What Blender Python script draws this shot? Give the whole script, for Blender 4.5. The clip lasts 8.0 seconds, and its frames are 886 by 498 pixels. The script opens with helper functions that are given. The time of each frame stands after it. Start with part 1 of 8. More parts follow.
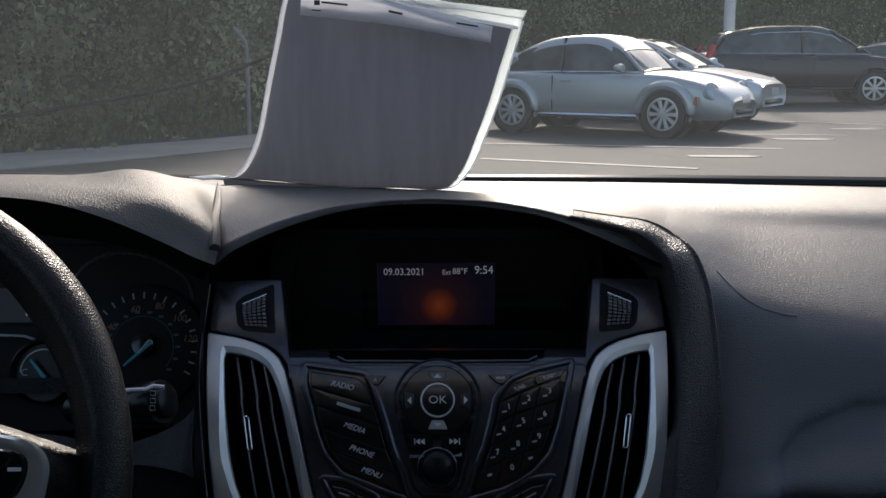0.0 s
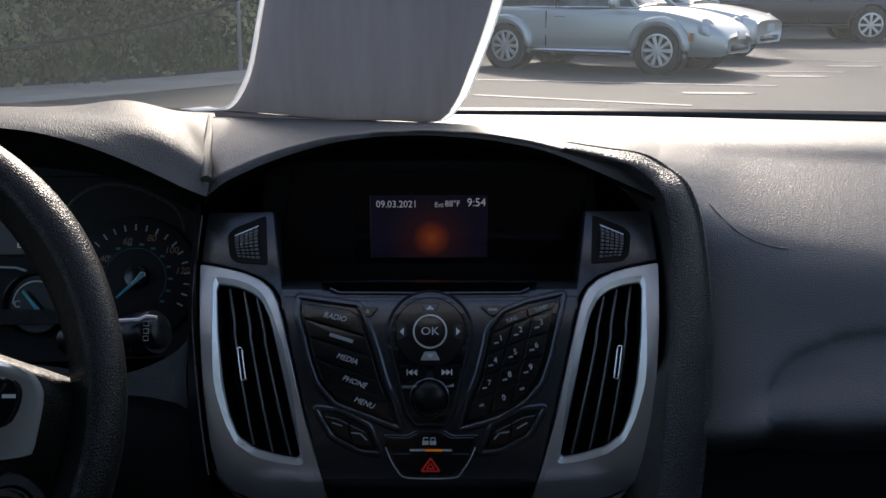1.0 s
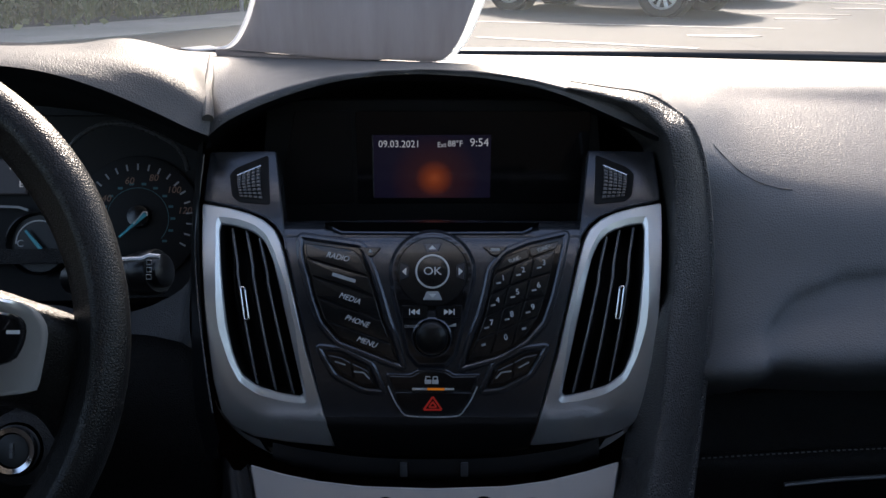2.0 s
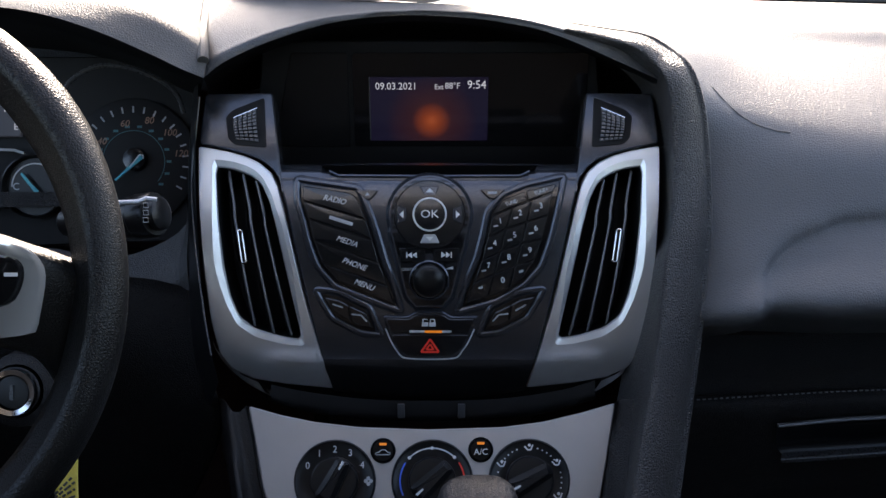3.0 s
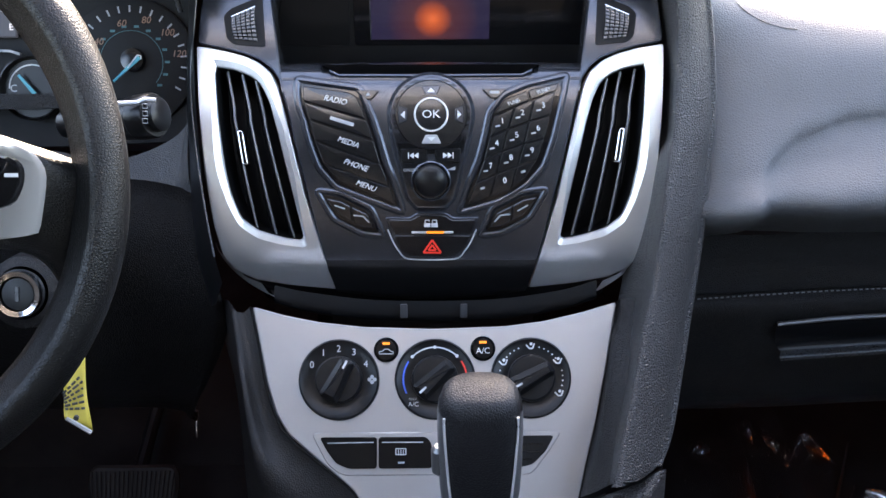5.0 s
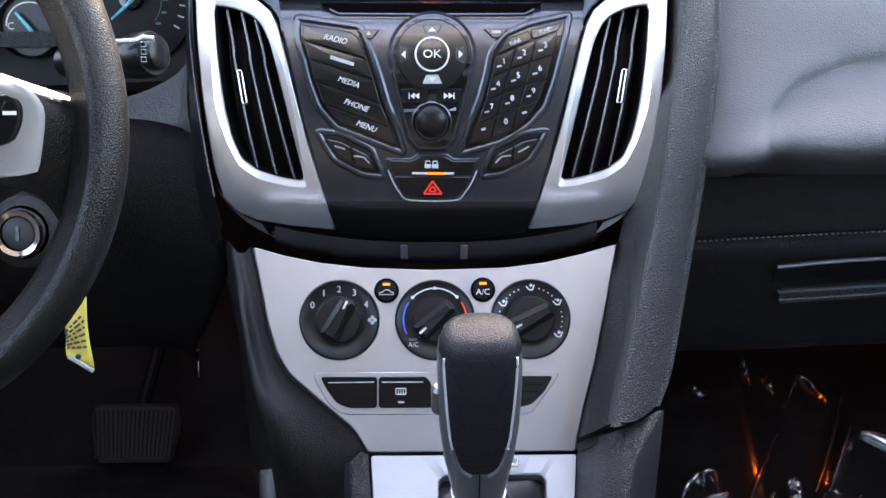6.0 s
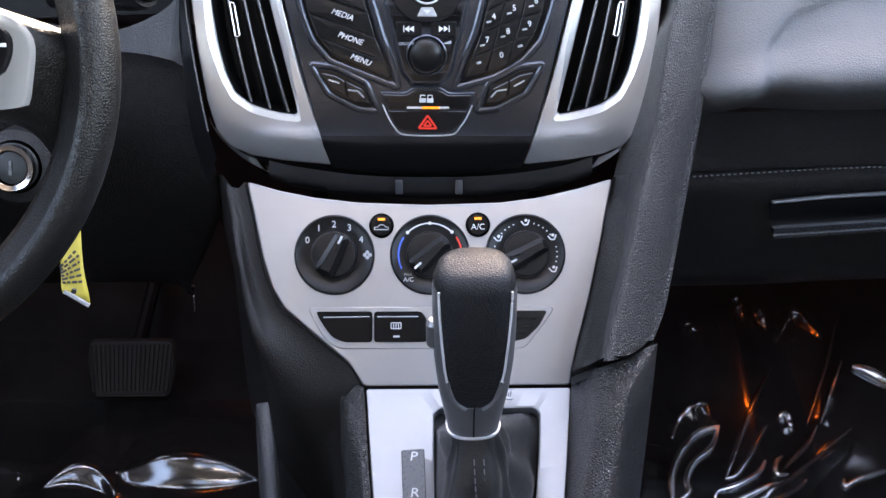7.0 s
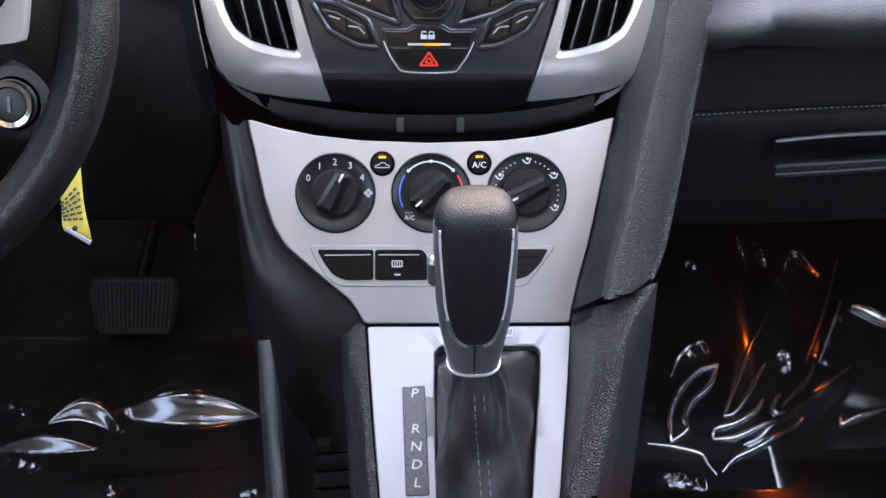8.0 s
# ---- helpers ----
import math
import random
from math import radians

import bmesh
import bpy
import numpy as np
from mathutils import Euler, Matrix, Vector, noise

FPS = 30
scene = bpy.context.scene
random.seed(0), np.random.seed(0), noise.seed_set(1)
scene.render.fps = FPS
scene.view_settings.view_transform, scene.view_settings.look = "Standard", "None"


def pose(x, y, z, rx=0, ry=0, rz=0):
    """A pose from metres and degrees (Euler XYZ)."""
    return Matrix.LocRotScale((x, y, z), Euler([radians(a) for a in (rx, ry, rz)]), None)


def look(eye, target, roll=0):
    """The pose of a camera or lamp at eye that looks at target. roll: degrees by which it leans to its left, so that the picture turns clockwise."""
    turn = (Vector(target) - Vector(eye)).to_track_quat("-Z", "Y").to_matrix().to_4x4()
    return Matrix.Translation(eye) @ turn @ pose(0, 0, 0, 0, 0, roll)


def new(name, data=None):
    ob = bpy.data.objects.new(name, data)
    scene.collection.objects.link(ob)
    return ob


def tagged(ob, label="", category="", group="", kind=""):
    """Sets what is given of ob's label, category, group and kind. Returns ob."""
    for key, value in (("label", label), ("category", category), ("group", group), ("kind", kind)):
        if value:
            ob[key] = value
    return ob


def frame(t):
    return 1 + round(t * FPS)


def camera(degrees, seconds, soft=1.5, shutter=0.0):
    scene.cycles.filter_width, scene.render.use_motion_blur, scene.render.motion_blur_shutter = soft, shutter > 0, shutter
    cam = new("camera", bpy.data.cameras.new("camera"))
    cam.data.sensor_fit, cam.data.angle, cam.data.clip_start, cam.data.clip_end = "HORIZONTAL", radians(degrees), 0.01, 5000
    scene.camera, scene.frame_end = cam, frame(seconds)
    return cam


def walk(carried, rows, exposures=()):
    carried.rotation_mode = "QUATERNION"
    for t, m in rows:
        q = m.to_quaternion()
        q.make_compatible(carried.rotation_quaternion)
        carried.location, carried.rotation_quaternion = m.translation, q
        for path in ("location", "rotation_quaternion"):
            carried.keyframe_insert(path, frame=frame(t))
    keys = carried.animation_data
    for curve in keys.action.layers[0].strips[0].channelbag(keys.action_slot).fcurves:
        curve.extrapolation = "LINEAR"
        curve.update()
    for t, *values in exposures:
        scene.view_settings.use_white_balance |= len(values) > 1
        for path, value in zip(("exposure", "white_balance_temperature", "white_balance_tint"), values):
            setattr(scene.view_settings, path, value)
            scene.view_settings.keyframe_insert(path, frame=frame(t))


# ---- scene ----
cam = camera(44.0096, 8.0, soft=1.5)
walk(cam, [
    (0.0, pose(0, 0, 1.2500, 79.798, 0.222, -0.364)),
    (0.5, pose(0, 0, 1.2477, 78.105, 0.331, -0.622)),
    (1.0, pose(0, 0, 1.2453, 76.526, 0.032, -0.722)),
    (1.5, pose(0, 0, 1.2430, 75.015, -0.051, -0.506)),
    (3.0, pose(0, 0, 1.2409, 70.672, -0.094, -0.701)),
    (3.5, pose(0, 0, 1.2402, 69.090, -0.000, -0.620)),
    (4.0, pose(0, 0, 1.2395, 67.964, 0.059, -0.677)),
    (4.5, pose(0, 0, 1.2388, 66.922, 0.221, -0.752)),
    (6.0, pose(0, 0, 1.2368, 62.642, -0.037, -0.575)),
    (6.5, pose(0, 0, 1.2361, 61.088, -0.126, -0.653)),
    (7.0, pose(0, 0, 1.2354, 59.321, -0.176, -0.797)),
    (7.5, pose(0, 0, 1.2347, 57.621, -0.250, -0.752)),
    (8.0, pose(0, 0, 1.2340, 56.170, -0.263, -0.677)),
], exposures=[(0.0, 0.85, 6550, 11), (1.5, 1.60, 6650, 12), (3.0, 2.7, 6950, 15), (3.5, 3.2, 7100, 16), (4.5, 4.06, 7350, 16), (6.0, 4.58, 7600, 17), (8.0, 4.8, 8150, 18)])

# ---- light ----
SUN_UP, SUN_SIDE = 29.5, 5.0   # degrees above the horizon, degrees from straight ahead (plus: to the passenger's side)
world = bpy.data.worlds.new("world")
scene.world = world
world.use_nodes = True
wn = world.node_tree
sky = wn.nodes.new("ShaderNodeTexSky")
sky.sky_type = 'NISHITA'
sky.sun_disc = False
sky.sun_elevation = radians(SUN_UP)
sky.sun_rotation = radians(SUN_SIDE)
sky.dust_density = 2.5
bgd = wn.nodes["Background"]
wn.links.new(sky.outputs[0], bgd.inputs[0])
bgd.inputs[1].default_value = 0.125
sun = new("sun", bpy.data.lights.new("sun", 'SUN'))
sun.data.energy = 2.2
sun.data.angle = radians(5.0)
sun.data.color = (1.0, 0.90, 0.79)
sun.matrix_world = look((0, 0, 0), (-math.sin(radians(SUN_SIDE)) * math.cos(radians(SUN_UP)), -math.cos(radians(SUN_SIDE)) * math.cos(radians(SUN_UP)), -math.sin(radians(SUN_UP))))


# ---- materials ----
def mat(name, col, rough=0.5, metal=0.0, grain=None, vary=0.12, vscale=9.0, coat=0.0, emit=None, rvary=0.04, ior=1.5, stretch=None):
    """A material with two scales of variation; grain: (cells per metre, bump strength, 'cell' or 'noise')."""
    m = bpy.data.materials.new(name)
    m.use_nodes = True
    t = m.node_tree
    b = t.nodes["Principled BSDF"]
    tc = t.nodes.new("ShaderNodeTexCoord")
    b.inputs["Metallic"].default_value = metal
    b.inputs["IOR"].default_value = ior
    b.inputs["Coat Weight"].default_value = coat
    b.inputs["Coat Roughness"].default_value = 0.08
    if emit:
        b.inputs["Emission Color"].default_value = (*emit[:3], 1)
        b.inputs["Emission Strength"].default_value = emit[3]
    n1 = t.nodes.new("ShaderNodeTexNoise")
    n1.inputs["Scale"].default_value = vscale
    n1.inputs["Detail"].default_value = 6
    n1.inputs["Roughness"].default_value = 0.65
    if stretch:
        sm = t.nodes.new("ShaderNodeVectorMath")
        sm.operation = 'MULTIPLY'
        sm.inputs[1].default_value = stretch
        t.links.new(tc.outputs["Object"], sm.inputs[0])
        t.links.new(sm.outputs[0], n1.inputs["Vector"])
    else:
        t.links.new(tc.outputs["Object"], n1.inputs["Vector"])
    ramp = t.nodes.new("ShaderNodeValToRGB")
    ramp.color_ramp.elements[0].position, ramp.color_ramp.elements[1].position = 0.3, 0.7
    ramp.color_ramp.elements[0].color = (*[c * (1 - vary) for c in col], 1)
    ramp.color_ramp.elements[1].color = (*[min(1, c * (1 + vary)) for c in col], 1)
    t.links.new(n1.outputs["Fac"], ramp.inputs["Fac"])
    t.links.new(ramp.outputs["Color"], b.inputs["Base Color"])
    n2 = t.nodes.new("ShaderNodeTexNoise")
    n2.inputs["Scale"].default_value = vscale * 14
    n2.inputs["Detail"].default_value = 3
    t.links.new(tc.outputs["Object"], n2.inputs["Vector"])
    mr = t.nodes.new("ShaderNodeMapRange")
    mr.inputs["To Min"].default_value = max(0.02, rough - rvary)
    mr.inputs["To Max"].default_value = min(1, rough + rvary)
    t.links.new(n2.outputs["Fac"], mr.inputs["Value"])
    t.links.new(mr.outputs["Result"], b.inputs["Roughness"])
    if grain:
        bump = t.nodes.new("ShaderNodeBump")
        bump.inputs["Strength"].default_value = grain[1]
        bump.inputs["Distance"].default_value = 0.0006 if len(grain) < 4 else grain[3]
        if grain[2] == 'cell':
            v = t.nodes.new("ShaderNodeTexVoronoi")
            v.feature = 'DISTANCE_TO_EDGE'
            v.inputs["Scale"].default_value = grain[0]
            rise = t.nodes.new("ShaderNodeMapRange")
            rise.interpolation_type = 'SMOOTHSTEP'
            rise.inputs["From Max"].default_value = 0.30
            w = t.nodes.new("ShaderNodeTexNoise")
            w.inputs["Scale"].default_value = grain[0] * 0.6
            w.inputs["Detail"].default_value = 2
            mx = t.nodes.new("ShaderNodeVectorMath")
            mx.operation = 'MULTIPLY_ADD'
            mx.inputs[1].default_value = (0.0010, 0.0010, 0.0010)
            t.links.new(tc.outputs["Object"], w.inputs["Vector"])
            t.links.new(w.outputs["Color"], mx.inputs[0])
            t.links.new(tc.outputs["Object"], mx.inputs[2])
            t.links.new(mx.outputs[0], v.inputs["Vector"])
            t.links.new(v.outputs["Distance"], rise.inputs["Value"])
            t.links.new(rise.outputs[0], bump.inputs["Height"])
        else:
            w = t.nodes.new("ShaderNodeTexNoise")
            w.inputs["Scale"].default_value = grain[0]
            w.inputs["Detail"].default_value = 4
            t.links.new(tc.outputs["Object"], w.inputs["Vector"])
            t.links.new(w.outputs["Fac"], bump.inputs["Height"])
        t.links.new(bump.outputs["Normal"], b.inputs["Normal"])
    return m


M_PAD = mat("grained_pad", (0.058, 0.059, 0.062), 0.47, grain=(430, 0.42, 'cell', 0.0006), vscale=5, ior=1.56)
M_RAIL = mat("rail_pad", (0.025, 0.0237, 0.0236), 0.38, grain=(430, 1.0, 'cell', 0.0012), vscale=5, ior=1.5)
M_RIDGE = mat("ridge_pad", (0.031, 0.0297, 0.029), 0.44, grain=(430, 0.9, 'cell', 0.0012), vscale=5, ior=1.55)
M_PADHOOD = mat("hood_pad", (0.058, 0.057, 0.055), 0.58, grain=(430, 0.4, 'cell', 0.0006), vscale=5, ior=1.45)
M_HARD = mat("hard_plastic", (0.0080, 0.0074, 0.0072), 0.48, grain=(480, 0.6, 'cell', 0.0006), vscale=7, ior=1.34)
# hard plastic again, darkened for the low light round the knees
M_KNEE = mat("hard_plastic_dimmed", (0.0042, 0.0037, 0.0036), 0.55, grain=(480, 0.6, 'cell', 0.0006), vscale=7, ior=1.22)
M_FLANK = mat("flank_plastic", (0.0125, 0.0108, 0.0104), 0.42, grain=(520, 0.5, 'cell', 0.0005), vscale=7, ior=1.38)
M_COLUMN = mat("column_plastic", (0.035, 0.035, 0.036), 0.45, grain=(520, 0.6, 'cell', 0.0005), vscale=7)
M_WHEEL = mat("wheel_rubber", (0.0058, 0.0057, 0.0057), 0.35, grain=(540, 0.40, 'cell', 0.0005), vscale=12, ior=1.36)
M_BLACK = mat("black_plastic", (0.005, 0.005, 0.0055), 0.30, vscale=20, ior=1.38)
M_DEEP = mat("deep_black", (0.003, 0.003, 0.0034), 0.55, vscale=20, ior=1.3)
M_VOID = mat("unlit_slot", (0.0015, 0.0015, 0.0016), 0.9, vscale=20, ior=1.05)
M_FASCIA = mat("charcoal_fascia", (0.080, 0.085, 0.098), 0.22, metal=0.8, grain=(2500, 0.05, 'noise'), vscale=12)
M_KEY = mat("key_plastic", (0.005, 0.0052, 0.006), 0.20, vscale=30, ior=1.62)
M_SILVER = mat("satin_silver", (0.76, 0.765, 0.77), 0.33, metal=0.8, grain=(3000, 0.06, 'noise'), vary=0.04)
# the same silver finish, darkened to take the sky's glare off the gear plate
M_SILVER_DIM = mat("satin_silver_dimmed", (0.255, 0.256, 0.262), 0.46, metal=0.7, grain=(3000, 0.06, 'noise'), vary=0.04)
M_PANEL = mat("satin_panel", (0.375, 0.360, 0.350), 0.40, metal=0.72, grain=(3000, 0.06, 'noise'), vary=0.04)
M_CHEEK = mat("grey_satin", (0.16, 0.16, 0.165), 0.30, metal=0.6, vscale=20, vary=0.06)
M_CHROME = mat("chrome", (0.75, 0.75, 0.76), 0.12, metal=1.0, vary=0.03, rvary=0.05)
M_GLOSS = mat("gloss_black", (0.004, 0.004, 0.0045), 0.14, coat=0.0, vscale=30, rvary=0.05)
M_SLAT = mat("slat_plastic", (0.035, 0.036, 0.038), 0.28, vscale=30)
M_KNURL = mat("knurled_grey", (0.16, 0.16, 0.165), 0.34, metal=0.5, vscale=30)
M_WHITE = mat("white_print", (0.50, 0.51, 0.52), 0.5, vscale=60, vary=0.05)
M_GREY = mat("grey_print", (0.28, 0.29, 0.30), 0.5, vscale=60, vary=0.05)
M_GREY2 = mat("thread", (0.16, 0.16, 0.16), 0.7, vscale=60)
# red print with a faint glow added to its colour
M_RED = mat("red_print_glow", (0.55, 0.03, 0.02), 0.4, vscale=60, emit=(0.9, 0.05, 0.03, 0.015))
M_BLUE = mat("blue_print", (0.04, 0.12, 0.6), 0.5, vscale=60)
M_TEAL = mat("teal_needle", (0.03, 0.30, 0.36), 0.35, vscale=60)
M_TEALDIM = mat("teal_print", (0.015, 0.10, 0.115), 0.5, vscale=60)
M_AMBER = mat("amber_light", (0.35, 0.12, 0.01), 0.4, emit=(1.0, 0.28, 0.02, 0.075))
M_ORANGE = mat("orange_print", (0.19, 0.115, 0.075), 0.5, vscale=60, emit=(0.6, 0.25, 0.12, 0.004))
M_LCD = mat("lit_letters", (0.3, 0.3, 0.32), 0.5, emit=(0.85, 0.87, 0.95, 0.062))
M_LEATHER = mat("boot_leather", (0.020, 0.0193, 0.0193), 0.31, grain=(700, 0.5, 'cell', 0.0004), vscale=14, ior=1.6)
M_LEATHER2 = mat("grip_leather", (0.010, 0.010, 0.0115), 0.42, grain=(520, 0.42, 'cell', 0.0006), vscale=14, ior=1.36)
M_PAPER = mat("grey_paper", (0.125, 0.130, 0.148), 0.7, vscale=10, vary=0.2, stretch=(4.0, 1.0, 0.5))
M_LABEL = mat("white_label", (0.75, 0.75, 0.76), 0.6, vscale=20, vary=0.04)
M_FILM = mat("clear_film_edge", (0.75, 0.77, 0.8), 0.25, vscale=20, vary=0.1)


def lit_through(m, colour, share):
    """Let part of the light that falls on the back of a thin sheet shine through it."""
    t = m.node_tree
    tl, mx = t.nodes.new("ShaderNodeBsdfTranslucent"), t.nodes.new("ShaderNodeMixShader")
    tl.inputs[0].default_value = (*colour, 1)
    mx.inputs[0].default_value = share
    t.links.new(t.nodes["Principled BSDF"].outputs[0], mx.inputs[1])
    t.links.new(tl.outputs[0], mx.inputs[2])
    t.links.new(mx.outputs[0], t.nodes["Material Output"].inputs[0])


lit_through(M_FILM, (0.85, 0.87, 0.9), 0.6)
lit_through(M_LABEL, (0.85, 0.85, 0.88), 0.55)
lit_through(M_PAPER, (0.36, 0.38, 0.46), 0.05)
M_YELLOW = mat("yellow_card", (0.48, 0.38, 0.05), 0.5, vscale=40, vary=0.1)
M_INK = mat("dark_ink", (0.03, 0.03, 0.03), 0.6, vscale=40)
M_PEDAL = mat("pedal_rubber", (0.017, 0.0145, 0.0135), 0.58, vscale=30, ior=1.35)
M_CARPET = mat("carpet", (0.014, 0.0125, 0.012), 0.95, grain=(900, 0.8, 'noise'), vscale=16, vary=0.4, ior=1.2)
M_LINER = mat("headliner", (0.62, 0.62, 0.62), 0.9, grain=(900, 0.4, 'noise'), vscale=6)
M_SATIN = mat("dark_satin", (0.42, 0.42, 0.43), 0.34, metal=0.7, vscale=20, vary=0.06)
M_SHELL = mat("cabin_trim", (0.018, 0.018, 0.020), 0.7, grain=(400, 0.4, 'cell'), vscale=5)
M_ASPHALT = mat("asphalt", (0.032, 0.036, 0.036), 0.85, grain=(60, 0.5, 'noise', 0.004), vscale=0.6, vary=0.3)
M_LINE = mat("road_paint", (0.19, 0.19, 0.185), 0.7, vscale=3, vary=0.3)
M_PAVE = mat("pale_concrete", (0.22, 0.215, 0.20), 0.85, grain=(40, 0.4, 'noise', 0.004), vscale=1.2, vary=0.2)
M_HEDGECORE = mat("undergrowth", (0.055, 0.075, 0.034), 0.9, vscale=0.8, vary=0.5)
M_CARSILV = mat("silver_paint", (0.43, 0.45, 0.44), 0.34, metal=0.45, vscale=1.0, vary=0.04, coat=0.2)
M_CARBEIGE = mat("pale_silver_paint", (0.58, 0.60, 0.60), 0.30, metal=0.15, vscale=1.0, vary=0.04, coat=0.6)
M_CARDARK = mat("dark_blue_paint", (0.012, 0.013, 0.021), 0.25, metal=0.2, vscale=1.0, vary=0.08, coat=0.15)
M_CARGREY = mat("grey_paint", (0.35, 0.35, 0.36), 0.3, metal=0.4, vscale=1.0, vary=0.05, coat=0.5)
M_TYRE = mat("tyre", (0.02, 0.02, 0.02), 0.8, vscale=12)
M_ALLOY = mat("alloy", (0.55, 0.55, 0.56), 0.35, metal=0.8, vscale=8)
M_GLASSDARK = mat("car_glass", (0.05, 0.068, 0.068), 0.06, vscale=2, vary=0.6)
M_HEADLAMP = mat("headlamp", (0.45, 0.48, 0.5), 0.12, vscale=20, vary=0.3)
M_TAIL = mat("tail_lamp", (0.62, 0.03, 0.04), 0.2, vscale=20)
M_MARKER = mat("amber_lens", (0.50, 0.14, 0.05), 0.25, vscale=20)
M_POLE = mat("pale_pole", (0.80, 0.76, 0.70), 0.7, vscale=3)
M_STEEL = mat("galvanised", (0.22, 0.22, 0.22), 0.55, metal=0.4, vscale=6)


def clear(name, gloss=0.06, rough=0.0, tint=(1, 1, 1), dust_haze=0.0):
    """Clear sheet: see-through with a little gloss; the last share sets an even haze between fine pale specks."""
    m = bpy.data.materials.new(name)
    m.use_nodes = True
    t = m.node_tree
    t.nodes.remove(t.nodes["Principled BSDF"])
    out = t.nodes["Material Output"]
    tr = t.nodes.new("ShaderNodeBsdfTransparent")
    tr.inputs[0].default_value = (*tint, 1)
    gl = t.nodes.new("ShaderNodeBsdfGlossy")
    gl.inputs["Roughness"].default_value = rough
    mx = t.nodes.new("ShaderNodeMixShader")
    mx.inputs[0].default_value = gloss
    t.links.new(tr.outputs[0], mx.inputs[1])
    t.links.new(gl.outputs[0], mx.inputs[2])
    last = mx
    if dust_haze:
        df = t.nodes.new("ShaderNodeBsdfTranslucent")
        df.inputs[0].default_value = (0.78, 0.86, 0.88, 1)
        tc = t.nodes.new("ShaderNodeTexCoord")
        v = t.nodes.new("ShaderNodeTexVoronoi")
        v.inputs["Scale"].default_value = 38
        t.links.new(tc.outputs["Object"], v.inputs["Vector"])
        ra = t.nodes.new("ShaderNodeMapRange")
        ra.inputs["From Min"].default_value, ra.inputs["From Max"].default_value = 0.018, 0.032
        ra.inputs["To Min"].default_value, ra.inputs["To Max"].default_value = 0.4, dust_haze
        t.links.new(v.outputs["Distance"], ra.inputs["Value"])
        m2 = t.nodes.new("ShaderNodeMixShader")
        t.links.new(ra.outputs[0], m2.inputs[0])
        t.links.new(mx.outputs[0], m2.inputs[1])
        t.links.new(df.outputs[0], m2.inputs[2])
        last = m2
    t.links.new(last.outputs[0], out.inputs[0])
    return m


# dust specks, plus an even veil that stands in for haze outside
M_SHIELD = clear("windscreen_glass", 0.04, dust_haze=0.028)
M_POLY = clear("clear_polythene", 0.17, 0.11)
# film with its gloss raised, for tubes that stand in for fold glints
M_PLEAT = clear("glint_polythene", 0.72, 0.16)
M_HAZY = clear("hazy_bag", 0.10, 0.2, dust_haze=0.50)


# ---- shape helpers ----
def link_mesh(name, verts, faces, material, parent=None, smooth=True, label=""):
    me = bpy.data.meshes.new(name)
    me.from_pydata([tuple(v) for v in verts], [], faces)
    me.materials.append(material)
    if smooth:
        for p in me.polygons:
            p.use_smooth = True
    me.update()
    ob = new(name, me)
    if parent is not None:
        ob.parent = parent
    if label:
        tagged(ob, label)
    return ob


def part(name, bm, material, parent, label="", smooth=False, angle=35):
    bmesh.ops.recalc_face_normals(bm, faces=bm.faces[:])
    me = bpy.data.meshes.new(name)
    if smooth:
        lim = radians(angle)
        for f in bm.faces:
            f.smooth = True
        for e in bm.edges:
            if len(e.link_faces) == 2 and e.calc_face_angle(0) > lim:
                e.smooth = False
    bm.to_mesh(me)
    bm.free()
    me.materials.append(material)
    ob = new(name, me)
    if parent is not None:
        ob.parent = parent
    if label:
        tagged(ob, label)
    return ob


def thing(name, m, label, category, group="", kind=""):
    ob = new(name)
    ob.empty_display_size = 0.05
    ob.matrix_world = m
    return tagged(ob, label, category, group, kind)


def spline(pts, n, even=True):
    """n points along a Catmull-Rom curve through pts, even in arc length or in steps of the points."""
    P = [Vector(p) for p in pts]
    if len(P) == 2:
        return [P[0].lerp(P[1], i / (n - 1)) for i in range(n)]
    E = [P[0] * 2 - P[1]] + P + [P[-1] * 2 - P[-2]]
    dense = []
    for i in range(1, len(E) - 2):
        for k in range(12):
            s = k / 12
            a, b, c, d = E[i - 1], E[i], E[i + 1], E[i + 2]
            dense.append(0.5 * ((2 * b) + (c - a) * s + (2 * a - 5 * b + 4 * c - d) * s * s + (3 * b - a - 3 * c + d) * s ** 3))
    dense.append(P[-1])
    cum = [0.0]
    for a, b in zip(dense, dense[1:]):
        cum.append(cum[-1] + ((b - a).length if even else 1.0))
    out, j = [], 0
    for i in range(n):
        s = cum[-1] * i / (n - 1)
        while j < len(cum) - 2 and cum[j + 1] < s:
            j += 1
        f = (s - cum[j]) / max(1e-9, cum[j + 1] - cum[j])
        out.append(dense[j].lerp(dense[j + 1], min(1, max(0, f))))
    return out


def loft(name, rails, nu, nv, material, parent, label="", thick=0.0, cross='curve'):
    """A smooth sheet through rails (each a run of points); thick: its thickness in metres."""
    alike = len(set(len(r) for r in rails)) == 1
    R = [spline(r, nu, not alike) for r in rails]
    cols = []
    for i in range(nu):
        col = [r[i] for r in R]
        if cross == 'curve':
            cols.append(spline(col, nv))
        else:
            cols.append(col)
    nv = len(cols[0])
    verts = [v for c in cols for v in c]
    faces = [(i * nv + j, (i + 1) * nv + j, (i + 1) * nv + j + 1, i * nv + j + 1) for i in range(nu - 1) for j in range(nv - 1)]
    ob = link_mesh(name, verts, faces, material, parent, True, label)
    if thick:
        s = ob.modifiers.new("thickness", 'SOLIDIFY')
        s.thickness = abs(thick)
        s.offset = 1 if thick > 0 else -1
    return ob


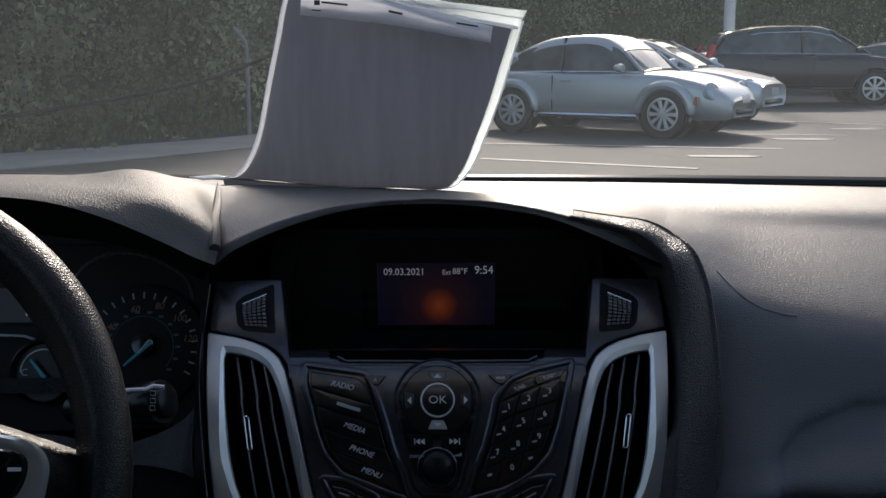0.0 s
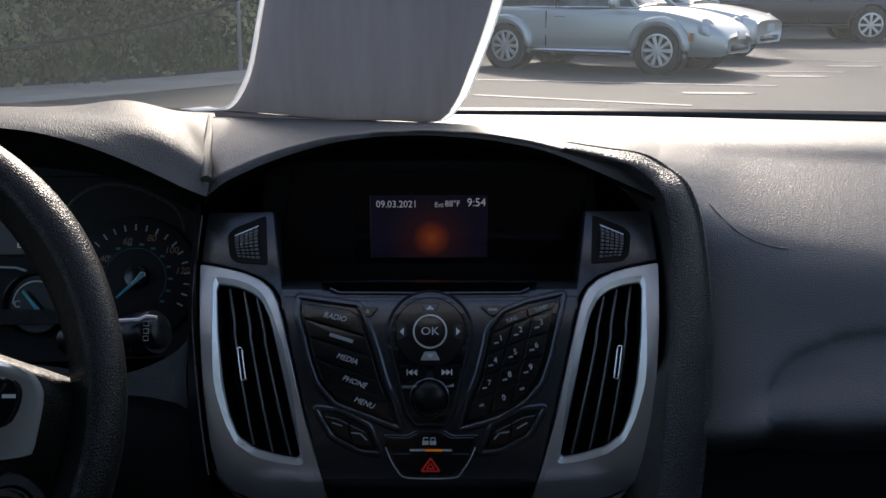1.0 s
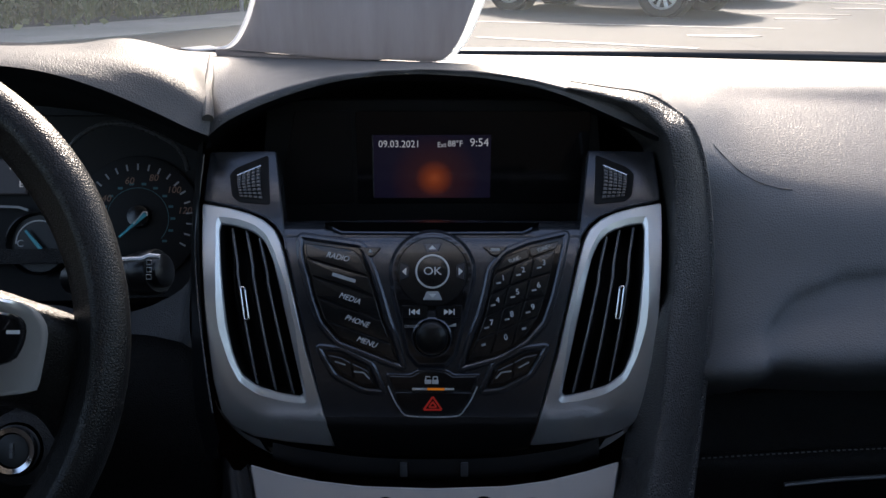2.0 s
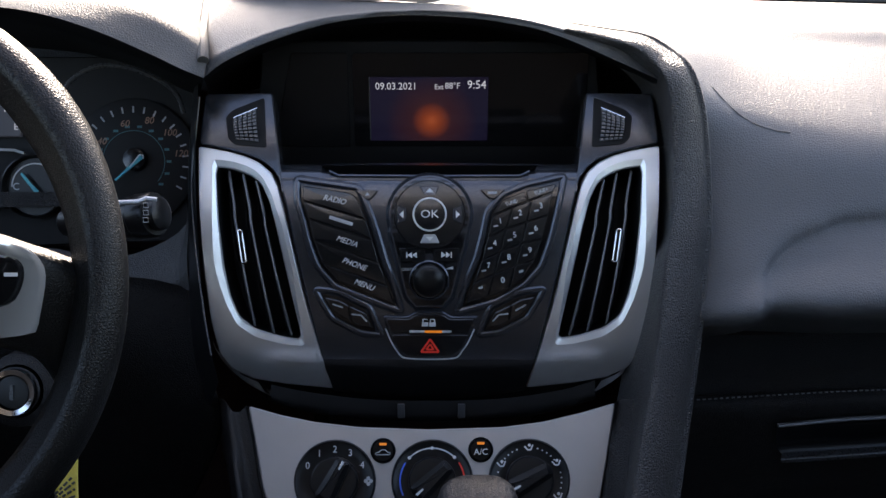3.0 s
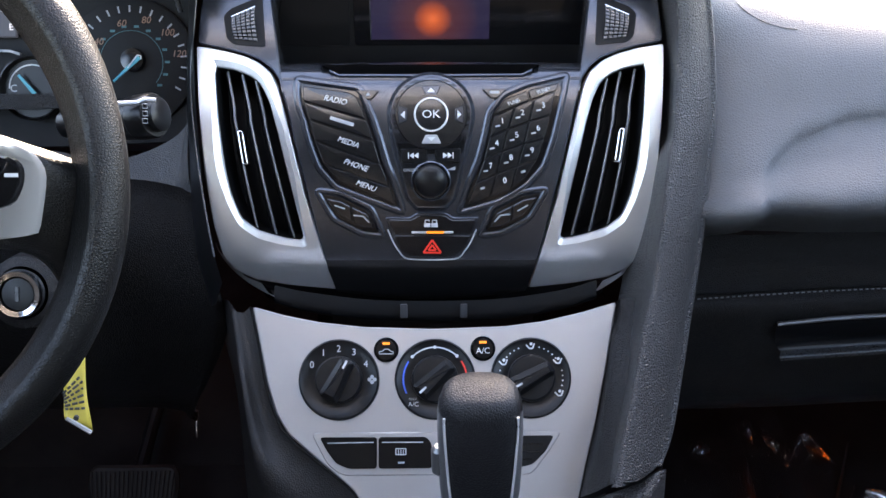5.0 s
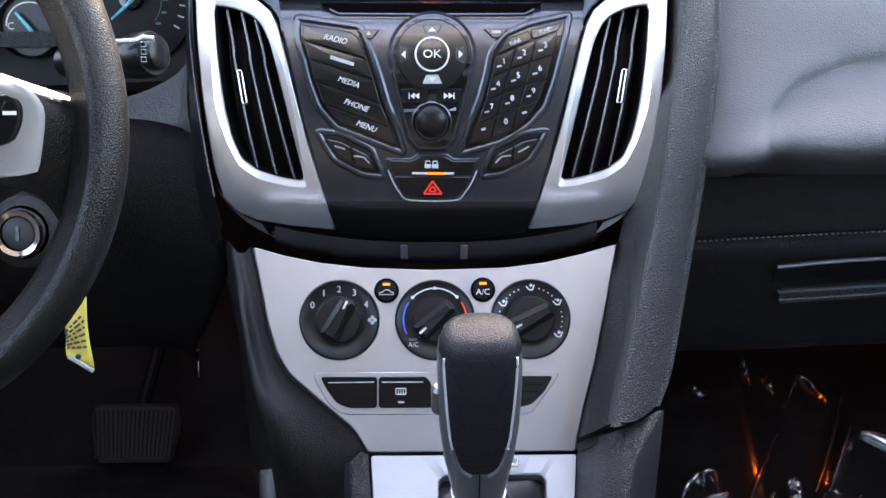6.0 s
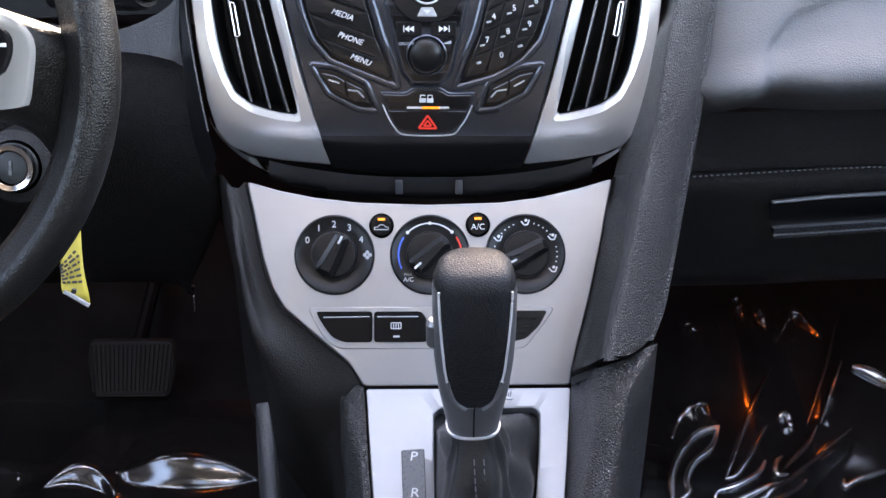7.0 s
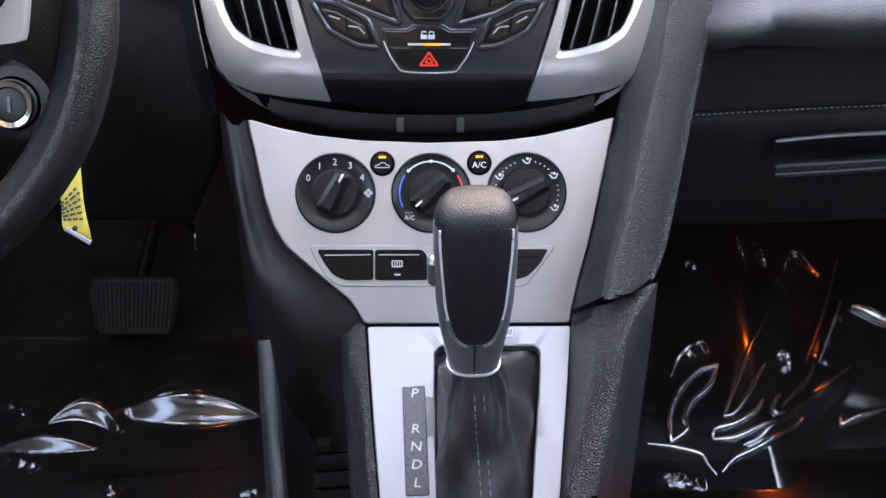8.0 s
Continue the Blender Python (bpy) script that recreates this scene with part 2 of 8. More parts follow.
def rounded(pts, r, n=4):
    """The outline with its corners rounded to radius r."""
    out = []
    k = len(pts)
    for i in range(k):
        p, a, b = Vector(pts[i][:2]), Vector(pts[i - 1][:2]), Vector(pts[(i + 1) % k][:2])
        da, db = (a - p), (b - p)
        la, lb = da.length, db.length
        rr = r[i] if isinstance(r, (list, tuple)) else r
        d = min(rr, la * 0.45, lb * 0.45)
        if d < 1e-6:
            out.append(p)
            continue
        A, B = p + da / la * d, p + db / lb * d
        for j in range(n + 1):
            s = j / n
            out.append((A * (1 - s) ** 2 + p * 2 * s * (1 - s) + B * s * s))
    return out


def inset(pts, d):
    """The outline moved inwards by d."""
    k = len(pts)
    area = sum(pts[i - 1][0] * pts[i][1] - pts[i][0] * pts[i - 1][1] for i in range(k))
    sg = 1 if area > 0 else -1
    out = []
    for i in range(k):
        a, p, b = Vector(pts[i - 1][:2]), Vector(pts[i][:2]), Vector(pts[(i + 1) % k][:2])
        e1, e2 = (p - a), (b - p)
        if e1.length < 1e-9 or e2.length < 1e-9:
            e1 = e2 = (b - a)
        n1 = Vector((-e1.y, e1.x)).normalized()
        n2 = Vector((-e2.y, e2.x)).normalized()
        m = (n1 + n2)
        m = m / max(0.5, m.length_squared / 2 * 1.0) if m.length > 1e-6 else n1
        out.append(p + m * d * sg)
    return out


def ring_faces(bm, a, b):
    n = len(a)
    for i in range(n):
        bm.faces.new((a[i], a[(i + 1) % n], b[(i + 1) % n], b[i]))


def prism(pts, h0, h1, bevel=0.0006, bm=None, dish=0.0):
    """A raised piece of that outline from height h0 to h1 with a chamfered top edge."""
    bm = bm or bmesh.new()
    pts = [Vector(p[:2]) for p in pts]
    lo = [bm.verts.new((p.x, p.y, h0)) for p in pts]
    if bevel:
        hi = [bm.verts.new((p.x, p.y, h1 - bevel)) for p in pts]
        top = [bm.verts.new((p[0], p[1], h1)) for p in inset(pts, bevel)]
        ring_faces(bm, lo, hi)
        ring_faces(bm, hi, top)
    else:
        top = [bm.verts.new((p.x, p.y, h1)) for p in pts]
        ring_faces(bm, lo, top)
    if dish:
        c = sum(pts, Vector((0, 0))) / len(pts)
        mid = [bm.verts.new((v.co.x * 0.5 + c.x * 0.5, v.co.y * 0.5 + c.y * 0.5, h1 + dish * 0.75)) for v in top]
        ring_faces(bm, top, mid)
        vc = bm.verts.new((c.x, c.y, h1 + dish))
        for i in range(len(mid)):
            bm.faces.new((mid[i], mid[(i + 1) % len(mid)], vc))
    else:
        bm.faces.new(top)
    return bm


def circle(cx, cy, r, n=40):
    return [Vector((cx + r * math.cos(2 * math.pi * i / n), cy + r * math.sin(2 * math.pi * i / n))) for i in range(n)]


def lathe(profile, n=40, bm=None, cx=0.0, cy=0.0):
    """Turned round local z: profile of (radius, height)."""
    bm = bm or bmesh.new()
    rings = []
    for r, h in profile:
        if r < 1e-6:
            rings.append([bm.verts.new((cx, cy, h))])
        else:
            rings.append([bm.verts.new((cx + r * math.cos(2 * math.pi * i / n), cy + r * math.sin(2 * math.pi * i / n), h)) for i in range(n)])
    for a, b in zip(rings, rings[1:]):
        if len(a) == 1 and len(b) == 1:
            continue
        if len(a) == 1:
            for i in range(n):
                bm.faces.new((a[0], b[i], b[(i + 1) % n]))
        elif len(b) == 1:
            for i in range(n):
                bm.faces.new((a[i], a[(i + 1) % n], b[0]))
        else:
            ring_faces(bm, a, b)
    return bm


def tube(path, radius, n=10, bm=None, closed=False, flat=1.0):
    """A round bar along a path; radius may be a list."""
    bm = bm or bmesh.new()
    P = [Vector(p) for p in path]
    rings = []
    up = Vector((0.0, 0.0, 1.0))
    for i, p in enumerate(P):
        if closed:
            d = P[(i + 1) % len(P)] - P[i - 1]
        else:
            d = P[min(i + 1, len(P) - 1)] - P[max(i - 1, 0)]
        d.normalize()
        side = d.cross(up)
        if side.length < 1e-3:
            side = d.cross(Vector((1, 0, 0)))
        side.normalize()
        nrm = side.cross(d)
        r = radius[i] if isinstance(radius, (list, tuple)) else radius
        rings.append([bm.verts.new(p + side * (r * math.cos(2 * math.pi * k / n)) + nrm * (r * flat * math.sin(2 * math.pi * k / n))) for k in range(n)])
    for a, b in zip(rings, rings[1:]):
        ring_faces(bm, a, b)
    if closed:
        ring_faces(bm, rings[-1], rings[0])
    else:
        bm.faces.new(rings[0][::-1])
        bm.faces.new(rings[-1])
    return bm


def bar(a, b, w, h0, h1, bm=None):
    """A straight raised stroke from a to b in the local plane."""
    a, b = Vector(a[:2]), Vector(b[:2])
    d = (b - a).normalized() * 1.0
    s = Vector((-d.y, d.x)) * (w / 2)
    return prism([a - s, b - s, b + s, a + s], h0, h1, 0, bm)


def polyline(pts, w, h0, h1, bm=None):
    bm = bm or bmesh.new()
    for a, b in zip(pts, pts[1:]):
        bar(a, b, w, h0, h1, bm)
    return bm


def box(x0, x1, y0, y1, z0, z1, bevel=0.0, bm=None):
    b2 = bmesh.new()
    bmesh.ops.create_cube(b2, size=1, matrix=Matrix.Translation(((x0 + x1) / 2, (y0 + y1) / 2, (z0 + z1) / 2)) @ Matrix.Diagonal((x1 - x0, y1 - y0, z1 - z0, 1)))
    if bevel:
        bmesh.ops.bevel(b2, geom=b2.edges[:], offset=bevel, segments=2, affect='EDGES', profile=0.7)
    if bm is None:
        return b2
    me = bpy.data.meshes.new("tmp")
    b2.to_mesh(me)
    b2.free()
    bm.from_mesh(me)
    bpy.data.meshes.remove(me)
    return bm


def lettering(text, size, at, h, material, parent, name="lettering", turn=0.0, wide=1.0, depth=0.0001, slant=0.0):
    """Text in the built-in font, laid on the parent's plane, centred at (x, y)."""
    cu = bpy.data.curves.new("text", 'FONT')
    cu.body = text
    cu.size = size
    cu.align_x, cu.align_y = 'CENTER', 'CENTER'
    cu.extrude = depth
    cu.shear = slant
    cu.resolution_u = 3
    ob = bpy.data.objects.new("text", cu)
    scene.collection.objects.link(ob)
    dg = bpy.context.evaluated_depsgraph_get()
    me = bpy.data.meshes.new_from_object(ob.evaluated_get(dg))
    bpy.data.objects.remove(ob)
    bpy.data.curves.remove(cu)
    me.name = name
    me.materials.clear()
    me.materials.append(material)
    o = new(name, me)
    o.parent = parent
    o.matrix_local = pose(at[0], at[1], h, 0, 0, turn) @ Matrix.Diagonal((wide, 1, 1, 1))
    return o


def polar(outline, centre, angles):
    """Where rays from centre at those angles meet the outline."""
    pts = [Vector(p[:2]) for p in outline]
    c = Vector(centre)
    res = []
    for a in angles:
        d = Vector((math.cos(a), math.sin(a)))
        best = None
        for i in range(len(pts)):
            p, q = pts[i - 1] - c, pts[i] - c
            e = q - p
            den = d.x * e.y - d.y * e.x
            if abs(den) < 1e-12:
                continue
            s = (p.x * e.y - p.y * e.x) / den
            u = (p.x * d.y - p.y * d.x) / den
            if s > 0 and -1e-6 <= u <= 1 + 1e-6 and (best is None or s > best):
                best = s
        res.append(c + d * (best or 0.001))
    return res


def mirror(pts):
    return [(-p[0], *p[1:]) for p in pts][::-1]


# ---- the cabin shell ----
def shell():
    bm = box(-0.76, 0.76, -1.4, 1.62, 0.26, 0.33)
    tagged(part("floor", bm, M_CARPET, None), "black carpeted car floor under clear film", "floor", kind="structure")
    for sgn, nm in ((-1, "wall_left"), (1, "wall_right")):
        bm = bmesh.new()
        x0, x1 = sorted((sgn * 0.74, sgn * 0.80))
        box(x0, x1, -1.4, 1.62, 0.33, 1.06, 0, bm)
        box(x0, x1, -0.55, -0.42, 1.06, 1.62, 0, bm)
        box(x0, x1, -1.4, -1.2, 1.06, 1.62, 0, bm)
        box(x0, x1, -1.2, -0.55, 1.56, 1.62, 0, bm)
        tagged(part(nm, bm, M_SHELL, None), "dark trimmed car door side with open window band", "car door", kind="structure")
    # unseen opening added in the roof to let skylight onto the stack
    bm = box(-0.80, 0.80, -1.40, -0.06, 1.62, 1.68)
    box(-0.80, 0.80, 0.34, 0.55, 1.62, 1.68, 0, bm)
    box(-0.80, -0.42, -0.06, 0.34, 1.62, 1.68, 0, bm)
    box(0.42, 0.80, -0.06, 0.34, 1.62, 1.68, 0, bm)
    tagged(part("ceiling", bm, M_LINER, None), "pale grey cloth car headliner with an opening added for skylight", "ceiling", kind="structure")
    # unseen, with no rear window, so that no light falls from behind
    bm = box(-0.80, 0.80, -1.46, -1.4, 0.26, 1.68)
    tagged(part("wall_rear", bm, M_SHELL, None), "unseen dark wall closing the cabin against light from behind", "wall", kind="structure")
    bm = box(-0.80, 0.80, 1.56, 1.62, 0.26, 1.06)
    tagged(part("wall_front", bm, M_SHELL, None), "bulkhead behind the dashboard", "wall", kind="structure")
    # unseen box added to stop sun leaking into the hollow dashboard
    bm = box(-0.80, 0.80, 1.28, 1.62, 0.99, 1.052)
    tagged(part("cowl", bm, M_SHELL, None), "unseen panel blocking sun under the windscreen base", "cowl", kind="structure")
    for sgn in (-1, 1):
        bm = tube([(sgn * 0.77, 0.53, 1.63), (sgn * 0.77, 1.06, 1.38), (sgn * 0.78, 1.60, 1.04)], 0.035, 10)
        tagged(part("pillar", bm, M_LINER, None, smooth=True), "pale windscreen pillar", "pillar", kind="structure")
    win = thing("window_1", Matrix.Identity(4), "dusty curved car windscreen above the dashboard", "windscreen", kind="structure")
    ob = loft("pane", [[(-0.74, 0.52, 1.625), (0, 0.56, 1.63), (0.74, 0.52, 1.625)], [(-0.76, 1.05, 1.40), (0, 1.12, 1.405), (0.76, 1.05, 1.40)], [(-0.77, 1.50, 1.075), (0, 1.62, 1.07), (0.77, 1.50, 1.075)]], 24, 16, M_SHIELD, win)
    ob.visible_shadow = False
    loft("seal", [[(-0.796, 1.44, 1.0974), (-0.5817, 1.46, 1.0958), (-0.284, 1.475, 1.0875), (0.021, 1.48, 1.0863), (0.3267, 1.475, 1.0847), (0.627, 1.46, 1.0819), (0.8439, 1.44, 1.0794)], [(-0.7913, 1.43, 1.0904), (-0.5784, 1.45, 1.0886), (-0.2824, 1.465, 1.0794), (0.0209, 1.47, 1.0775), (0.3248, 1.465, 1.0751), (0.6235, 1.45, 1.0717), (0.8391, 1.43, 1.0694)]], 40, 2, M_BLACK, win, "black lower windscreen seal", 0.006)


shell()

# ---- dashboard ----
dash = thing("dashboard", pose(0, 1.1, 0.9), "black grained soft-touch car dashboard, sunlit on top", "dashboard")
INV = dash.matrix_world.inverted()


def local(rails):
    return [[INV @ Vector(p) for p in r] for r in rails]


# the pad over the centre, running into the hood over the display
T3 = [(-0.1942, 0.944, 1.0675), (-0.1752, 0.948, 1.0808), (-0.1355, 0.952, 1.0976), (-0.0858, 0.954, 1.112), (-0.0361, 0.955, 1.1182), (0.0135, 0.955, 1.1179), (0.0631, 0.954, 1.1129), (0.1128, 0.952, 1.1013), (0.1627, 0.95, 1.0839), (0.1978, 0.944, 1.0656)]
CREST = [(-0.1954, 0.955, 1.0796), (-0.1749, 0.957, 1.0903), (-0.1314, 0.96, 1.1064), (-0.0762, 0.96, 1.1187), (-0.0049, 0.96, 1.1229), (0.0585, 0.96, 1.1191), (0.1136, 0.96, 1.1087), (0.1639, 0.959, 1.0929), (0.2024, 0.968, 1.0753), (0.2506, 1, 1.0554), (0.3083, 1.015, 1.0424), (0.4278, 1.02, 1.0337), (0.5538, 1.02, 1.0259), (0.6627, 1.02, 1.0198)]
TOP = [[(-0.2851, 1.46, 1.0823), (-0.2515, 1.462, 1.0819), (-0.1765, 1.466, 1.0804), (-0.0933, 1.47, 1.0795), (-0.0073, 1.472, 1.0789), (0.0818, 1.47, 1.0779), (0.173, 1.468, 1.077), (0.2565, 1.466, 1.0761), (0.3094, 1.464, 1.0753), (0.3622, 1.462, 1.0745), (0.4377, 1.46, 1.0729), (0.6003, 1.452, 1.0701), (0.7646, 1.43, 1.0675), (0.8954, 1.4, 1.0662)],
       [(-0.2365, 1.2, 1.1041), (-0.2067, 1.2, 1.1046), (-0.1446, 1.2, 1.1037), (-0.0763, 1.2, 1.1021), (-0.006, 1.2, 1.1011), (0.0668, 1.2, 1.1002), (0.1416, 1.2, 1.0986), (0.2103, 1.2, 1.0957), (0.2541, 1.2, 1.093), (0.2979, 1.2, 1.0903), (0.3606, 1.2, 1.0868), (0.4974, 1.2, 1.0818), (0.6436, 1.2, 1.0748), (0.7701, 1.2, 1.0678)],
       [(-0.2074, 1.03, 1.0962), (-0.1836, 1.03, 1.1031), (-0.1298, 1.03, 1.1137), (-0.0709, 1.03, 1.1177), (-0.0052, 1.03, 1.119), (0.0574, 1.03, 1.1171), (0.1217, 1.03, 1.1114), (0.1835, 1.045, 1.1003), (0.2272, 1.07, 1.0887), (0.2716, 1.09, 1.0791), (0.3349, 1.11, 1.071), (0.4663, 1.12, 1.0634), (0.6034, 1.12, 1.0556), (0.7223, 1.12, 1.0472)]]
SHOULDER = [(-0.1948, 0.9459, 1.0758), (-0.175, 0.9491, 1.0875), (-0.1335, 0.9528, 1.1039), (-0.081, 0.9541, 1.117), (-0.0205, 0.9547, 1.1219), (0.036, 0.9547, 1.1194), (0.0884, 0.9541, 1.1111), (0.1384, 0.9525, 1.0969), (0.2001, 0.9504, 1.0724)]
loft("top_pad", local([r[:9] for r in TOP] + [CREST[:9], SHOULDER, T3[:8] + T3[9:]]), 70, 60, M_PAD, dash, "grained pad over the top, rolled over the display")
# near-black colour carries the shade under the display hood
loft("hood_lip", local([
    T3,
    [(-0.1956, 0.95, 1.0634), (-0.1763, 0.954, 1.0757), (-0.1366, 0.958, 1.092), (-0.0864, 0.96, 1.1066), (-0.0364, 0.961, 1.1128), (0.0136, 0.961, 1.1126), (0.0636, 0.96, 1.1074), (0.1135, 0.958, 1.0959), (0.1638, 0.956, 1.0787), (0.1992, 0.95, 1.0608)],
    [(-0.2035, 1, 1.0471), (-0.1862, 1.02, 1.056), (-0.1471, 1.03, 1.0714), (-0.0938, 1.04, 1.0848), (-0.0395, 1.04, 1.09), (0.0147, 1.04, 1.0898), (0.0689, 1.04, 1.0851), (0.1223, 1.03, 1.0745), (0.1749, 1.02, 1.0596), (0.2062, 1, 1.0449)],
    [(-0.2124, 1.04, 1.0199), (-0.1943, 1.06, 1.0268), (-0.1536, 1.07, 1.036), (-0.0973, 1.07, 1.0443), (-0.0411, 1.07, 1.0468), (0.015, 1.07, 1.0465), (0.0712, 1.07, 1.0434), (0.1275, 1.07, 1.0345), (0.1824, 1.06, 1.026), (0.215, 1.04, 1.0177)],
]), 50, 14, M_DEEP, dash, "underside of the display hood, blackened for shade")

# the hood over the instruments
loft("cluster_hood", local([
    [(-0.7963, 1.44, 1.0945), (-0.6527, 1.45, 1.0934), (-0.5351, 1.455, 1.0916), (-0.4609, 1.457, 1.0903), (-0.4051, 1.459, 1.0891), (-0.3565, 1.46, 1.0872), (-0.319, 1.46, 1.084), (-0.2851, 1.46, 1.0823)],
    [(-0.675, 1.22, 1.1144), (-0.5494, 1.22, 1.1151), (-0.4488, 1.22, 1.1159), (-0.3922, 1.22, 1.1169), (-0.3387, 1.22, 1.1173), (-0.2979, 1.22, 1.1146), (-0.2645, 1.21, 1.1093), (-0.2365, 1.2, 1.1041)],
    [(-0.5869, 1.06, 1.1284), (-0.4775, 1.06, 1.1306), (-0.3901, 1.06, 1.1319), (-0.3408, 1.06, 1.1338), (-0.2957, 1.06, 1.1391), (-0.2616, 1.06, 1.1318), (-0.2326, 1.05, 1.1192), (-0.2074, 1.03, 1.0962)],
    [(-0.5332, 0.962, 1.1347), (-0.4337, 0.962, 1.1372), (-0.3594, 0.962, 1.1373), (-0.3147, 0.962, 1.1356), (-0.2727, 0.962, 1.1319), (-0.2384, 0.962, 1.1232), (-0.2141, 0.962, 1.1089), (-0.1931, 0.962, 1.0947)],
    [(-0.5133, 0.925, 1.1328), (-0.4175, 0.925, 1.1358), (-0.3509, 0.925, 1.1345), (-0.3082, 0.925, 1.1285), (-0.2689, 0.928, 1.1172), (-0.2346, 0.932, 1.1027), (-0.2108, 0.936, 1.0891), (-0.1899, 0.938, 1.0837)],
    [(-0.5065, 0.912, 1.1292), (-0.412, 0.912, 1.1325), (-0.3557, 0.912, 1.1313), (-0.3139, 0.913, 1.1244), (-0.2731, 0.916, 1.1103), (-0.2345, 0.92, 1.092), (-0.2096, 0.924, 1.0784), (-0.1915, 0.928, 1.0697)],
]), 56, 60, M_PADHOOD, dash, "grained hood over the instruments")
# coloured near black for the shade beneath the instrument hood
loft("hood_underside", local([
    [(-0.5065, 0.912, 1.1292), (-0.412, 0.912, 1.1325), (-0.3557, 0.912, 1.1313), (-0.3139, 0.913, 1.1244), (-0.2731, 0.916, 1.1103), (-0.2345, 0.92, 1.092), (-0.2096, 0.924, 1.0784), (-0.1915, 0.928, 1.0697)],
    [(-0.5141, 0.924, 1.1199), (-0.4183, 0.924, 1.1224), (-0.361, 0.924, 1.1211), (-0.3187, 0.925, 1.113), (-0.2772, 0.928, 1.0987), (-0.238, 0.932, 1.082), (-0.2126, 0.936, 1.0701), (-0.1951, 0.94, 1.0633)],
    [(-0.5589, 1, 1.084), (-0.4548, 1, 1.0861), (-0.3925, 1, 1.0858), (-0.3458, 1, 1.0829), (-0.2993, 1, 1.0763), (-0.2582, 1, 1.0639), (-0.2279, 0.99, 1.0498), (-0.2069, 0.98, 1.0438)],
]), 40, 10, M_DEEP, dash, "underside of the instrument hood, blackened for shade")
part("hood_bead", tube([INV @ Vector(p) for p in spline([(-0.2601, 1.3, 1.0973), (-0.2364, 1.18, 1.1041), (-0.218, 1.08, 1.1018), (-0.2066, 1.01, 1.0965), (-0.1955, 0.956, 1.0936), (-0.1921, 0.934, 1.0834)], 26)], [0.0015 + 0.0035 * min(1, k / 18) for k in range(26)], 10), M_PADHOOD, dash, "rounded welt between the hoods", True)

# the padded ridge that runs from the hood down the passenger's side of the centre stack
RIDGE_IN = [(0.1153, 0.954, 1.1041), (0.1446, 0.95, 1.0972), (0.1688, 0.945, 1.0906), (0.1856, 0.94, 1.079), (0.2004, 0.943, 1.0625), (0.2049, 0.944, 1.0371), (0.2068, 0.936, 1.0082), (0.2067, 0.921, 0.9711), (0.2039, 0.903, 0.9354), (0.1952, 0.891, 0.9177), (0.1894, 0.868, 0.8764), (0.1808, 0.846, 0.8344), (0.1692, 0.816, 0.7962), (0.1595, 0.786, 0.7586), (0.1476, 0.754, 0.723), (0.1389, 0.728, 0.6956)]
RIDGE_EDGE = [(0.1162, 0.95, 1.1071), (0.1459, 0.946, 1.1008), (0.1707, 0.935, 1.0956), (0.1883, 0.93, 1.0847), (0.1991, 0.915, 1.0703), (0.2043, 0.908, 1.0448), (0.206, 0.9, 1.0172), (0.2053, 0.885, 0.9816), (0.2014, 0.867, 0.9476), (0.1965, 0.855, 0.9306), (0.1902, 0.832, 0.8914), (0.1833, 0.81, 0.8515), (0.1714, 0.78, 0.8156), (0.1604, 0.75, 0.7805), (0.1478, 0.718, 0.7475), (0.1391, 0.692, 0.7223)]
RIDGE_OUT = [(0.1214, 0.966, 1.1114), (0.1535, 0.962, 1.1069), (0.1852, 0.957, 1.1026), (0.2071, 0.952, 1.0919), (0.2223, 0.935, 1.0789), (0.2337, 0.928, 1.0504), (0.2388, 0.92, 1.0172), (0.2415, 0.909, 0.9797), (0.2415, 0.896, 0.9428), (0.2384, 0.888, 0.9188), (0.2339, 0.868, 0.8764), (0.2261, 0.846, 0.8343), (0.2156, 0.816, 0.7961), (0.2053, 0.786, 0.7584), (0.1937, 0.754, 0.7284), (0.1808, 0.728, 0.7154)]


def between(a, b, f, dy=0.0):
    return [tuple(Vector(p).lerp(Vector(q), f) + Vector((0, dy, 0))) for p, q in zip(a, b)]


loft("ridge", local([
    [(p[0] - 0.004, p[1] + 0.06, p[2] - 0.02) for p in RIDGE_IN], RIDGE_IN, between(RIDGE_IN, RIDGE_EDGE, 0.5, -0.001), between(RIDGE_IN, RIDGE_EDGE, 0.9), between(RIDGE_EDGE, RIDGE_OUT, 0.03, -0.0012),
    between(RIDGE_EDGE, RIDGE_OUT, 0.12, -0.003), between(RIDGE_EDGE, RIDGE_OUT, 0.3, -0.005), between(RIDGE_EDGE, RIDGE_OUT, 0.5, -0.0055), between(RIDGE_EDGE, RIDGE_OUT, 0.7, -0.004), between(RIDGE_EDGE, RIDGE_OUT, 0.86, -0.0015), between(RIDGE_EDGE, RIDGE_OUT, 0.95, 0.0012),
    RIDGE_OUT, [(p[0] + 0.002, p[1] + 0.0004, p[2]) for p in RIDGE_OUT], [(p[0] + 0.0036, p[1] + 0.004, p[2] - 0.001) for p in RIDGE_OUT], [(p[0] + 0.004, p[1] + 0.03, p[2] - 0.012) for p in RIDGE_OUT], [(p[0] + 0.004, p[1] + 0.10, p[2] - 0.03) for p in RIDGE_OUT],
]), 120, 30, M_RIDGE, dash, "grained padded ridge beside the centre stack", cross='plain')

